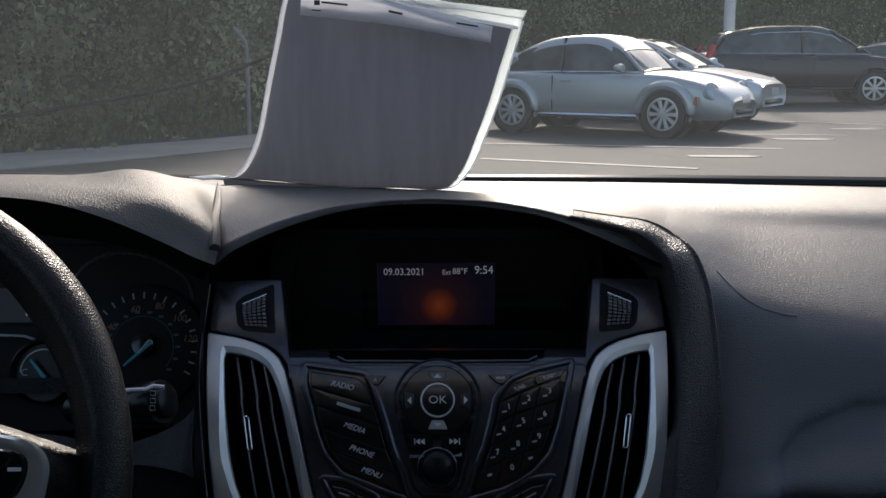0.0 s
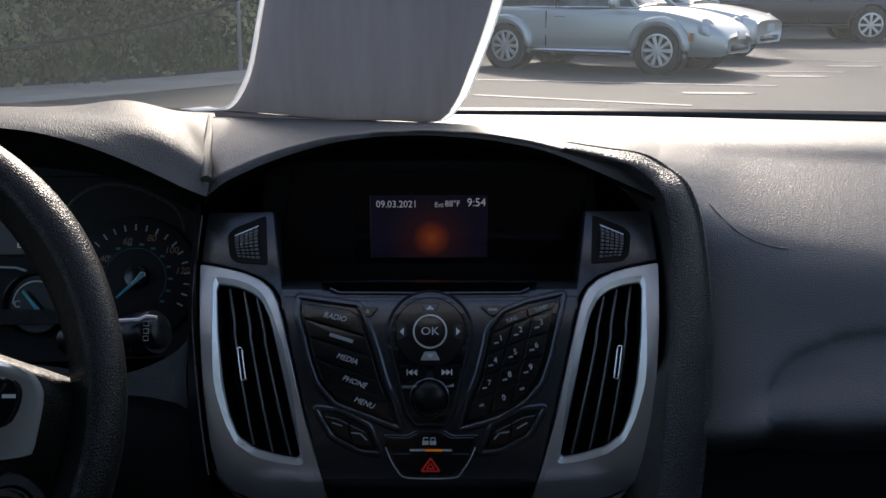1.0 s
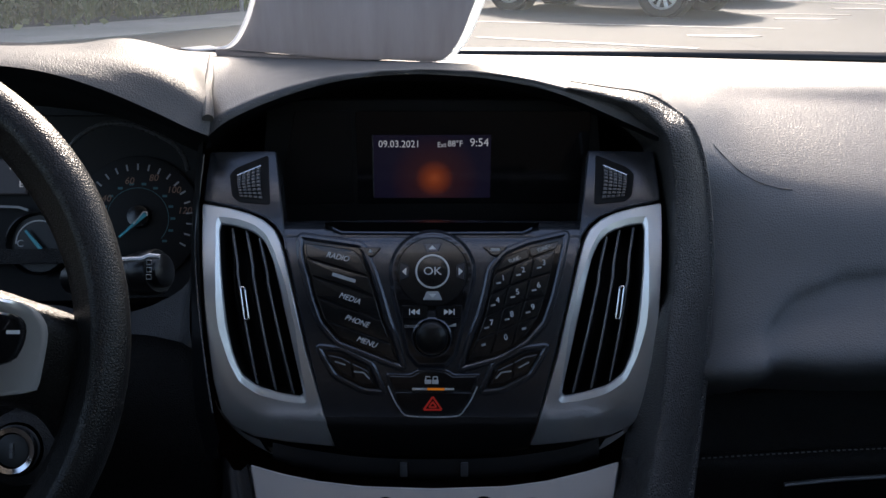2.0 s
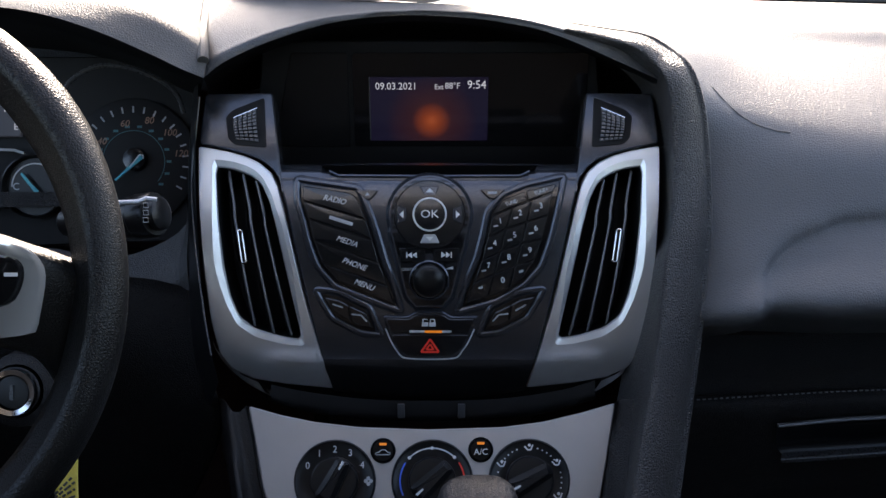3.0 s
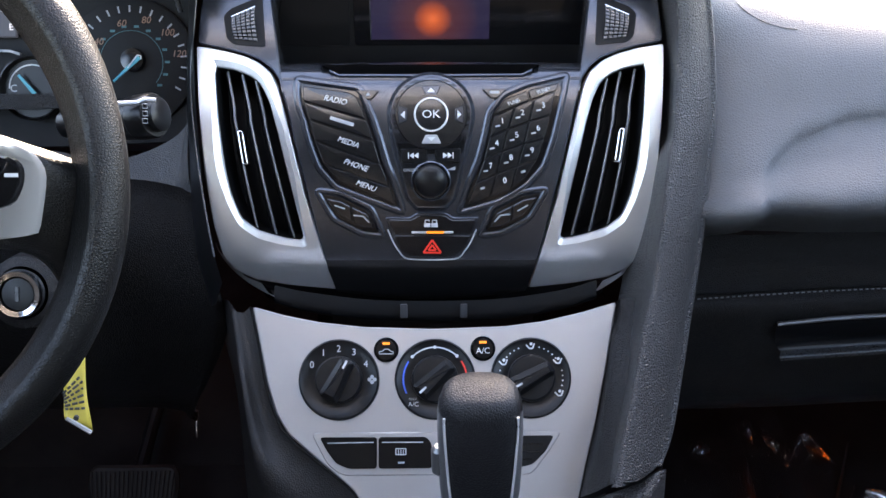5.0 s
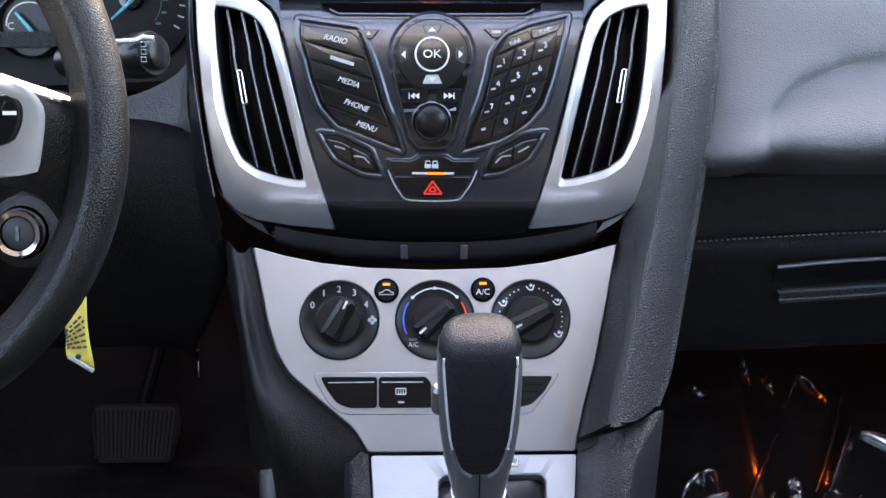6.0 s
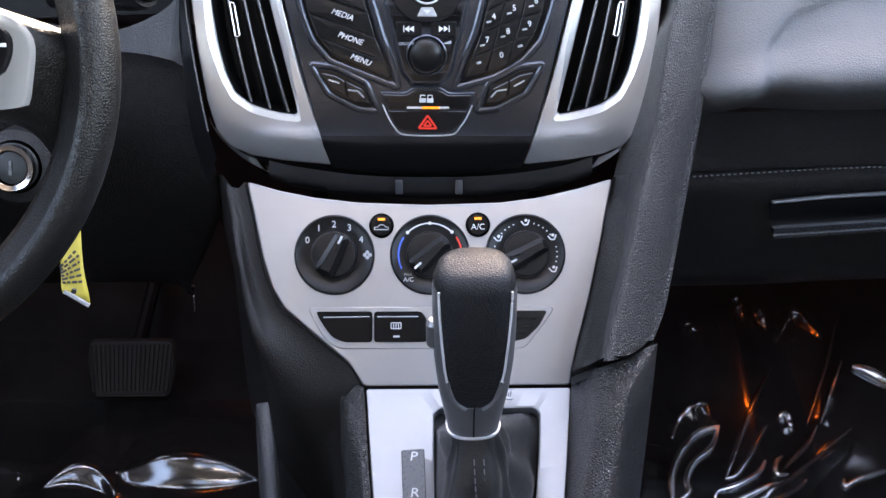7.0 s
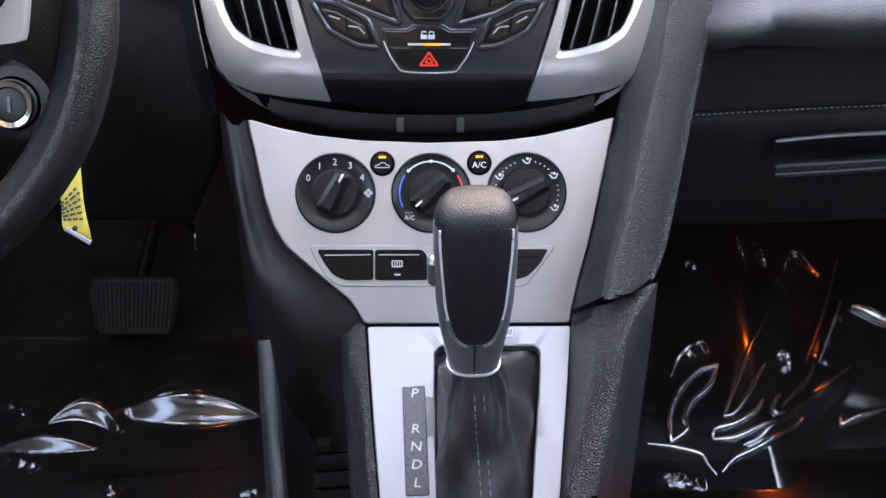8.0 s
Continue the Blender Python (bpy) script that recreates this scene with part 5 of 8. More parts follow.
            prism(circle(*(ctr + v), 0.0007, 6), 0.0018, 0.0023, 0, bm)
        part("scale_dot", bm, M_WHITE, d)
        for a in (90, 150, 32, -29):
            v = ctr + Vector((math.cos(radians(a)), math.sin(radians(a)))) * 0.0268
            bm = polyline([v + Vector((-0.0036, 0.001)), v + Vector((-0.001, -0.002)), v + Vector((0.0018, -0.002)), v + Vector((0.0034, 0.0022))], 0.0011, 0.0018, 0.0023)
            prism(circle(v.x + 0.0006, v.y + 0.0018, 0.0013, 8), 0.0018, 0.0023, 0, bm)
            part("airflow_mark", bm, M_WHITE, d)
for i, c in enumerate([(-0.0395, 0.0244), (0.0423, 0.0248)]):
    b = part("push_button", lathe([(0.0106, -0.001), (0.0106, 0.0014), (0.0098, 0.0022), (0.0090, 0.0014), (0.0086, 0.0030), (0.0, 0.0034)], 32, None, *c), M_GLOSS, clim, "round black push button", True)
    part("indicator", prism([(c[0] - 0.003, c[1] + 0.0043), (c[0] + 0.003, c[1] + 0.0043), (c[0] + 0.003, c[1] + 0.0063), (c[0] - 0.003, c[1] + 0.0063)], 0.0028, 0.0037, 0), M_AMBER, b, "lit amber lamp")
    if i:
        lettering("A/C", 0.0072, (c[0], c[1] - 0.002), 0.0036, M_WHITE, b)
    else:
        bm = polyline([(c[0] + x, c[1] + y) for x, y in ((-0.0058, -0.0034), (-0.0058, -0.0016), (-0.003, -0.0012), (-0.0014, 0.0006), (0.002, 0.0006), (0.0036, -0.0012), (0.0058, -0.0016), (0.0058, -0.0034), (-0.0058, -0.0034))], 0.0008, 0.0032, 0.0037)
        part("recirculation_mark", bm, M_GREY, b)
sw = [(-0.0958, -0.0476), (-0.0014, -0.0479), (-0.0015, -0.0748), (-0.071, -0.0746), (-0.0816, -0.0702), (-0.0901, -0.0587)]
part("switch_well", prism(rounded(inset([(-0.1029, -0.0443), (0.108, -0.0448), (0.096, -0.0621), (0.0816, -0.0803), (-0.0768, -0.0798), (-0.0887, -0.0711)], 0.0), 0.006), -0.003, 0.0009, 0.0007), M_PANEL, clim, "shallow silver recess of the switches", True)
k1 = part("switch", prism(rounded([(-0.0953, -0.0481), (-0.0474, -0.0482), (-0.0476, -0.0742), (-0.071, -0.0741), (-0.0815, -0.0697), (-0.0896, -0.0587)], 0.003), 0.0, 0.003, 0.0008), M_GLOSS, clim, "gloss black blank switch")
part("edge_line", bar([(-0.0886, -0.0529)][0], [(-0.0499, -0.0525)][0], 0.0010, 0.003, 0.0034), M_GREY, k1)
k2 = part("switch", prism(rounded([(-0.046, -0.0482), (-0.0058, -0.0484), (-0.0015, -0.0546), (-0.0015, -0.0743), (-0.0461, -0.0742)], 0.003), 0.0, 0.003, 0.0008), M_GLOSS, clim, "gloss black rear-window heater switch")
part("edge_line", bar([(-0.0432, -0.0526)][0], [(-0.0087, -0.0527)][0], 0.0010, 0.003, 0.0034), M_GREY, k2)
c = Vector([(-0.0274, -0.0603)][0])
bm = polyline([c + Vector(v) for v in ((-0.0042, -0.0024), (-0.0042, 0.0024), (0.0042, 0.0024), (0.0042, -0.0024), (-0.0042, -0.0024))], 0.0007, 0.003, 0.0034)
for dx in (-0.002, 0, 0.002):
    bar(c + Vector((dx, -0.0032)), c + Vector((dx, 0.0016)), 0.0006, 0.003, 0.0034, bm)
part("heater_mark", bm, M_WHITE, k2)
part("blank_bar", bar([(-0.0298, -0.0694)][0], [(-0.0245, -0.0694)][0], 0.0016, 0.003, 0.0033), M_GREY, k2)
gr = part("grille", prism(rounded([(0.0648, -0.0481), (0.1008, -0.0482), (0.0936, -0.0611), (0.0826, -0.0717), (0.0729, -0.074), (0.0624, -0.074)], 0.003), 0.0, 0.0022, 0.0006), M_BLACK, clim, "small black grille")
for j in range(3):
    part("rib", bar([(0.0696, -0.0548), (0.0696, -0.0611), (0.0696, -0.0673)][j], [(0.0912, -0.0549), (0.0883, -0.0611), (0.0816, -0.0673)][j], 0.0012, 0.0022, 0.0032), M_KEY, gr)

# ---- gear selector ----
cons = thing("centre_console", GATE, "silver gear surround on a dark grained centre console", "console")
po = [(-0.053, -0.0007), (0.1201, -0.0004), (0.1155, -0.0392), (0.11, -0.0848), (0.101, -0.152), (0.0957, -0.1866), (-0.035, -0.1858), (-0.0392, -0.1512), (-0.045, -0.0938), (-0.0495, -0.0436)]
po = rounded(po, 0.003)
hole = rounded([(0.004, -0.024), (0.0083, -0.0193), (0.0892, -0.0191), (0.0927, -0.0244), (0.0891, -0.0647), (0.0832, -0.1137), (0.0759, -0.1865), (0.0062, -0.186), (0.0045, -0.1133)], 0.004)
c = sum((Vector(p) for p in hole), Vector((0, 0))) / len(hole)
ang = sorted(set([round(2 * math.pi * i / 120, 5) for i in range(120)] + [round(math.atan2(p[1] - c.y, p[0] - c.x) % (2 * math.pi), 5) for p in list(po) + list(hole)]))
O, I = polar(po, c, ang), polar(hole, c, ang)
bm = bmesh.new()
rings = [[bm.verts.new((p[0], p[1], h)) for p in pts] for pts, h in ((O, -0.02), (O, 0.0), ([o + (c - o).normalized() * 0.001 for o in O], 0.001), ([i + (i - c).normalized() * 0.0015 for i in I], 0.001), (I, 0.0), (I, -0.012))]
for r0, r1 in zip(rings, rings[1:]):
    ring_faces(bm, r0, r1)
part("gate_plate", bm, M_SILVER_DIM, cons, "satin silver plate round the gear lever", True)
part("gate_floor", prism(inset(hole, -0.002), -0.014, -0.010, 0), M_DEEP, cons, "black base under the gaiter")
st = part("gear_strip", prism(rounded([(-0.0226, -0.0576), (-0.004, -0.0562), (-0.0005, -0.1496), (-0.019, -0.1504)], 0.002), 0.0, 0.0022, 0.0006), M_SLAT, cons, "dark gear position strip")
for ch, p in zip("PRNDL", [(-0.0128, -0.0637), (-0.0118, -0.0949), (-0.0113, -0.1099), (-0.0107, -0.125), (-0.0102, -0.1399)]):
    lettering(ch, 0.0112, p, 0.0025, M_WHITE, st, "gear_letter", wide=1.1, slant=0.12)
bd = part("badge", prism(rounded([(0.0536, -0.0033), (0.0709, -0.0034), (0.0705, -0.012), (0.0533, -0.012)], 0.001), 0.001, 0.0026, 0.0005), M_LABEL, cons, "small white badge")
lettering("oil", 0.0072, (0.0655, -0.0077), 0.0029, M_INK, bd, slant=0.2)

# console sides, in the plan's own axes
side = thing("console_body", pose(0, 0.7, 0.6), "dark grained plastic body of the centre console", "console")
INV = side.matrix_world.inverted()
PR = [(0.1216, 0.735, 0.6697)] + [tuple(GATE @ Vector((*p, -0.001))) for p in [(0.1168, -0.034), (0.1109, -0.0848), (0.1019, -0.152), (0.0956, -0.1952)]]
CREASE = [(0.1359, 0.705, 0.706), (0.13, 0.668, 0.6851), (0.1208, 0.632, 0.6589), (0.1087, 0.6, 0.631), (0.1024, 0.585, 0.6167)]
OUTER = [(0.1775, 0.7, 0.7338), (0.151, 0.66, 0.7138), (0.1407, 0.628, 0.6738), (0.1295, 0.597, 0.6339), (0.124, 0.582, 0.6197)]
loft("right_rail", local([
    [(p[0] - 0.004, p[1] + 0.01, p[2] - 0.03) for p in PR],
    PR,
    between(PR, CREASE, 0.5, -0.001),
    between(PR, CREASE, 0.94),
    between(CREASE, OUTER, 0.05, -0.0012),
    between(CREASE, OUTER, 0.3, -0.003),
    between(CREASE, OUTER, 0.7, -0.003),
    between(CREASE, OUTER, 0.93, -0.001),
    [(p[0] + 0.003, p[1] + 0.003, p[2] - 0.003) for p in OUTER],
    [(p[0] + 0.008, p[1] + 0.02, p[2] - 0.05) for p in OUTER],
    [(p[0] + 0.02, p[1] + 0.06, 0.34) for p in OUTER],
]), 40, 30, M_RAIL, side, "grained side rail of the console", cross='plain')
loft("right_flank", local([
    [tuple(CLIMATE @ Vector((*p, -0.002))) for p in [(0.1575, 0.0642), (0.1482, 0.0145), (0.137, -0.0382), (0.128, -0.0716), (0.1215, -0.1), (0.1204, -0.1114)]],
    [(0.1651, 0.845, 0.8073), (0.1515, 0.8, 0.7724), (0.1409, 0.765, 0.7328), (0.1325, 0.745, 0.7068), (0.1245, 0.73, 0.6862), (0.1221, 0.722, 0.6778)],
    [(0.1824, 0.83, 0.8148), (0.1685, 0.79, 0.7781), (0.1543, 0.752, 0.7412), (0.1446, 0.73, 0.7174), (0.1378, 0.715, 0.7058), (0.1342, 0.705, 0.6993)],
]), 24, 10, M_HARD, side, "dark flank beside the climate panel")
loft("ridge_end", local([
    [(0.1183, 0.728, 0.6852), (0.1281, 0.712, 0.7029), (0.1401, 0.702, 0.7181), (0.1565, 0.69, 0.7296), (0.1787, 0.708, 0.7292)],
    [(0.1198, 0.735, 0.6739), (0.1301, 0.72, 0.6906), (0.1449, 0.705, 0.7097), (0.1613, 0.7, 0.7195), (0.1801, 0.712, 0.723)],
]), 20, 3, M_DEEP, side, "dark seam under the ridge")
LE = [tuple(CLIMATE @ Vector((*p, -0.003))) for p in [(-0.1553, 0.0628), (-0.149, 0.0348), (-0.1416, -0.0036), (-0.1334, -0.0299), (-0.1233, -0.0475), (-0.0984, -0.069), (-0.0694, -0.0934), (-0.057, -0.1124)]]
LE += [(-0.0734, 0.742, 0.6187), (-0.0735, 0.735, 0.5723), (-0.0733, 0.728, 0.5308)]
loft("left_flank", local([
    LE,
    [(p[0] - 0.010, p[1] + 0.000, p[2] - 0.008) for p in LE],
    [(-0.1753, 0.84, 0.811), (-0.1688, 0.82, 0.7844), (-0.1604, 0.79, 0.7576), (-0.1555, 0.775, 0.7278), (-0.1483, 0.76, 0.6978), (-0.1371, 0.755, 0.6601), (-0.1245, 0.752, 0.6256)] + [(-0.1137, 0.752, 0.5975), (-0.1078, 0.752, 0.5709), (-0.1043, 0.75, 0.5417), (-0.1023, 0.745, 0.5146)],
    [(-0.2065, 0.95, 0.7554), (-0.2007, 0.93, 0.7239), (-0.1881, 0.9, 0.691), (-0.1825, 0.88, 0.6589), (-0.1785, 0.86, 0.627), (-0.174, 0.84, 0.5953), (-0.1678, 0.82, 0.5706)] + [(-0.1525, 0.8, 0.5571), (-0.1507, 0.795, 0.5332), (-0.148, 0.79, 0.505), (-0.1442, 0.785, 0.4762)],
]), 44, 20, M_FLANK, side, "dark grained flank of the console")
GL = [tuple(GATE @ Vector((*p, 0.0))) for p in [(-0.055, 0.0015), (-0.0513, -0.0436), (-0.0468, -0.0938), (-0.0405, -0.1511), (-0.0361, -0.1944)]]
loft("cubby_rim", local([
    GL,
    [(p[0] - 0.006, p[1], p[2] + 0.002) for p in GL],
    [(-0.0684, 0.72, 0.6673), (-0.0651, 0.7, 0.6413), (-0.0613, 0.672, 0.6041), (-0.0563, 0.635, 0.5621), (-0.0527, 0.61, 0.5239)],
    [(-0.0749, 0.735, 0.6494), (-0.0712, 0.712, 0.625), (-0.068, 0.68, 0.5902), (-0.064, 0.645, 0.5462), (-0.0603, 0.62, 0.5088)],
    [(p[0] - 0.002, p[1], p[2] - 0.05) for p in [(-0.0749, 0.735, 0.6494), (-0.0712, 0.712, 0.625), (-0.068, 0.68, 0.5902), (-0.064, 0.645, 0.5462), (-0.0603, 0.62, 0.5088)]],
]), 30, 16, M_RAIL, side, "padded rim beside the gear plate")
RIM = [(-0.1389, 0.735, 0.6497), (-0.1353, 0.715, 0.629), (-0.131, 0.685, 0.5923), (-0.1245, 0.645, 0.5521), (-0.12, 0.615, 0.5187)]
loft("cubby_edge", local([
    [(p[0] + 0.006, p[1] + 0.0, p[2] - 0.05) for p in RIM],
    [(p[0] + 0.003, p[1], p[2] - 0.004) for p in RIM],
    RIM,
    [(p[0] - 0.006, p[1], p[2] - 0.002) for p in RIM],
    [(p[0] - 0.012, p[1] + 0.01, p[2] - 0.04) for p in RIM],
    [(p[0] - 0.03, p[1] + 0.05, 0.34) for p in RIM],
]), 24, 24, M_COLUMN, side, "bright-edged rim of the side pocket")
loft("cubby_floor", local([
    [(-0.1528, 0.8, 0.5913), (-0.115, 0.79, 0.5925), (-0.0782, 0.78, 0.5871)],
    [(-0.15, 0.78, 0.5323), (-0.117, 0.77, 0.534), (-0.0766, 0.76, 0.5358)],
    [(-0.141, 0.68, 0.4355), (-0.1047, 0.68, 0.4351), (-0.0632, 0.68, 0.4347)],
]), 14, 12, M_DEEP, side, "floor of the side pocket")
for j in range(4):
    p = [[(-0.1034, 0.735, 0.5355), (-0.0734, 0.735, 0.5381), (-0.0732, 0.735, 0.5198), (-0.1055, 0.735, 0.5171)], [(-0.1043, 0.725, 0.5227), (-0.0724, 0.725, 0.5253), (-0.0721, 0.725, 0.5067), (-0.1054, 0.725, 0.5041)], [(-0.1042, 0.715, 0.5098), (-0.0713, 0.715, 0.5125), (-0.0711, 0.715, 0.4937), (-0.1054, 0.715, 0.491)], [(-0.1042, 0.705, 0.4971), (-0.0703, 0.705, 0.4997), (-0.07, 0.705, 0.4807), (-0.1053, 0.705, 0.4781)]][j]
    q = [INV @ Vector(v) for v in p]
    bm = bmesh.new()
    lo = [bm.verts.new(v + Vector((0, 0.004, -0.006))) for v in q]
    hi = [bm.verts.new(v) for v in q]
    ring_faces(bm, lo, hi)
    bm.faces.new(hi)
    part("ribbed_pad", bm, M_RIDGE, side, "ribbed rubber strip in the pocket")


# ---- gear lever ----
def gear_lever():
    base = GATE @ Vector((*[(0.0405, -0.0942)][0], 0))
    lev = thing("gear_lever", Matrix.Translation(base), "black leather automatic gear lever with silver trim and stitched gaiter", "gear lever", )
    inv = lev.matrix_world.inverted()
    # axis of the knob, from the collar up to the crown
    lo, hi = [(0.0317, 0.615, 0.7235), (0.03, 0.6, 0.8586)]
    lo, hi = inv @ Vector(lo), inv @ Vector(hi)
    ax = (hi - lo).normalized()
    back = Vector((0, -1, 0)) - ax * (-ax.y)
    back.normalize()
    rt = back.cross(ax) * -1
    L = (hi - lo).length
    K = L / 260.0     # metres for a unit of the knob's own height scale
    W = K * 0.76
    # stations: height, half width, half depth towards the seat, half depth away
    st = [(0, 44, 34, 30), (12, 46, 36, 32), (40, 52, 42, 36), (80, 60, 50, 42), (130, 66, 56, 48), (180, 68, 60, 52), (220, 68, 60, 54), (248, 67, 58, 54), (264, 65, 56, 52), (274, 61, 52, 49), (281, 54, 46, 43), (285, 44, 37, 35), (287.5, 28, 24, 23), (288.5, 10, 9, 9)]

    def ring(h, w, d0, d1, grow=0.0, n=32):
        out = []
        for i in range(n):
            a = 2 * math.pi * i / n
            ca, sa = math.cos(a), math.sin(a)
            e = 0.78
            x = math.copysign(abs(ca) ** e, ca) * (w * W + grow)
            y = math.copysign(abs(sa) ** e, sa) * ((d0 if sa > 0 else d1) * W + grow)
            out.append(lo + ax * (h * K) + rt * x + back * y)
        return out

    def at(h):
        for a, b in zip(st, st[1:]):
            if a[0] <= h <= b[0]:
                f = (h - a[0]) / (b[0] - a[0])
                return [p + (q - p) * f for p, q in zip(a, b)][1:]
        return st[-1][1:]

    def skin(h0, h1, grow, steps):
        bm = bmesh.new()
        rs = []
        for k in range(steps + 1):
            h = h0 + (h1 - h0) * k / steps
            rs.append([bm.verts.new(v) for v in ring(h, *at(h), grow)])
        for a, b in zip(rs, rs[1:]):
            ring_faces(bm, a, b)
        bm.faces.new(rs[0])
        bm.faces.new(rs[-1])
        return bm
    part("grip", skin(30, 288.5, 0.0, 70), M_LEATHER2, lev, "black leather grip", True, 60)
    part("lower_shell", skin(0, 68, 0.0008, 12), M_CHEEK, lev, "dark satin lower shell", True, 60)
    # V-shaped face: satin cheeks that rise along both sides
    for s in (-1, 1):
        bm = bmesh.new()
        rows = []
        for k in range(37):
            h = 66 + 192 * k / 36
            w, d0, d1 = at(h)
            a0, a1 = radians(float(np.interp(h, (66, 72, 80, 100, 134, 192, 258), (80, 70, 61, 53, 47, 42, 34)))), radians(-35)
            row = []
            for j in range(10):
                a = a0 + (a1 - a0) * j / 9
                ca, sa = math.cos(a), math.sin(a)
                x = abs(ca) ** 0.78 * (w * W + 0.0009) * s
                y = math.copysign(abs(sa) ** 0.78, sa) * ((d0 if sa > 0 else d1) * W + 0.0009)
                row.append(bm.verts.new(lo + ax * (h * K) + rt * x + back * y))
            rows.append(row)
        edge = [r[0].co.copy() for r in rows]
        for a, b in zip(rows, rows[1:]):
            for j in range(9):
                bm.faces.new((a[j], a[j + 1], b[j + 1], b[j]))
        part("cheek", bm, M_CHEEK, lev, "satin side cheek", True, 60)
        part("bright_edge", tube(edge[9:], 0.0009, 8), M_RING, lev, "bright edge of the cheek", True)
        part("cheek_edge", tube(edge[:10], 0.0016, 8), M_KNURL, lev, "satin rim under the leather", True)
    seam_ = [lo + ax * (h * K) + back * (at(h)[1] * W + 0.0009) for h in range(4, 74, 6)]
    part("shell_seam", tube(seam_, 0.0005, 5), M_DEEP, lev, "dark centre seam")
    part("collar", tube(ring(1, *at(1), 0.0012), 0.0013, 8, closed=True), M_SATIN, lev, "bright collar", True)
    b = lo + ax * (175 * K) - rt * (68 * W) + back * (0.004)
    part("release_button", tube([b - ax * 0.012, b - ax * 0.009, b + ax * 0.009, b + ax * 0.012], [0.003, 0.0052, 0.0052, 0.003], 12), M_CHEEK, lev, "bright release button", True)
    # gaiter: folds from the collar down to the plate
    foot = [inv @ (GATE @ Vector((*p, -0.008))) for p in [(0.0054, -0.0335), (0.0283, -0.0209), (0.0663, -0.02), (0.0899, -0.0244), (0.0886, -0.0647), (0.0832, -0.1137), (0.0748, -0.1733), (0.059, -0.1993), (0.0333, -0.2034), (0.0121, -0.1969), (0.0063, -0.1729), (0.0049, -0.1133), (0.0043, -0.0643)]]
    fo = spline([(p.x, p.y, p.z) for p in foot + [foot[0]]], 49)[:-1]
    top = ring(2, *at(2), -0.001, 48)
    cx = sum(fo, Vector((0, 0, 0))) / 48
    # match the start of both rings by heading
    def heading(v, c):
        return math.atan2(v.y - c.y, v.x - c.x)
    ct = sum(top, Vector((0, 0, 0))) / 48
    top = sorted(top, key=lambda v: heading(v, ct))
    fo = sorted(fo, key=lambda v: heading(v, cx))
    bm = bmesh.new()
    rows = []
    for k in range(25):
        f = k / 24
        row = []
        for i in range(48):
            p = top[i].lerp(fo[i], f ** 1.25)
            p.z = top[i].z + (fo[i].z - top[i].z) * (f ** 0.85)
            a = 2 * math.pi * i / 48
            w = math.sin(math.pi * min(1, f * 1.05)) * 0.0095
            out = Vector((math.cos(a - math.pi), math.sin(a - math.pi), 0))
            p = p + out * (w * (noise.noise(Vector((math.cos(a) * 1.6, math.sin(a) * 1.6, f * 3.0))) * 1.6 + 0.4 * math.sin(a * 7 + f * 5)))
            row.append(bm.verts.new(p))
        rows.append(row)
    for a, b in zip(rows, rows[1:]):
        ring_faces(bm, a, b)
    seam = [r[12].co.copy() for r in rows]
    part("gaiter", bm, M_LEATHER, lev, "creased black leather gaiter", True, 80)
    for dx in (-0.0035, 0.0035):
        for k in range(2, 23):
            a, b = seam[k].lerp(seam[k + 1], 0.1), seam[k].lerp(seam[k + 1], 0.7)
            o = Vector((dx, -0.0006, 0.0006))
            part("stitch", tube([a + o, b + o], 0.00045, 5), M_GREY2, lev)


gear_lever()

# ---- steering wheel ----
WC = Vector((-0.375, 0.60, 0.97)) + Vector((0, 0.375, 0.927)) * 0.035
wheel = thing("steering_wheel", Matrix.Translation(WC) @ pose(0, 0, 0, 68), "black grained steering wheel with satin silver spoke trim", "steering wheel")
RM = 0.178
rim = bmesh.new()
N, Q = 96, 20
rings = []
for i in range(N):
    a = 2 * math.pi * i / N
    bulge = 1.0 + 0.10 * math.exp(-((math.degrees(a) % 360 - 35) / 14) ** 2)
    row = []
    for k in range(Q):
        b = 2 * math.pi * k / Q
        cb, sb = math.cos(b), math.sin(b)
        if 5 < k < 10:     # flat inner facet towards the driver
            f = (k - 5) / 5
            e0, e1 = 2 * math.pi * 5 / Q, 2 * math.pi * 10 / Q
            cb, sb = 0.80 * (math.cos(e0) * (1 - f) + math.cos(e1) * f) + 0.12 * cb, 0.80 * (math.sin(e0) * (1 - f) + math.sin(e1) * f) + 0.12 * sb
        r = RM + 0.0165 * cb * bulge
        row.append(rim.verts.new((r * math.cos(a), r * math.sin(a), 0.0185 * sb * bulge)))
    rings.append(row)
for i in range(N):
    ring_faces(rim, rings[i], rings[(i + 1) % N])
part("rim", rim, M_WHEEL, wheel, "grained wheel rim", True, 70)
winv = wheel.matrix_world.inverted()


def onwheel(pts):
    return [winv @ Vector(p) for p in pts]


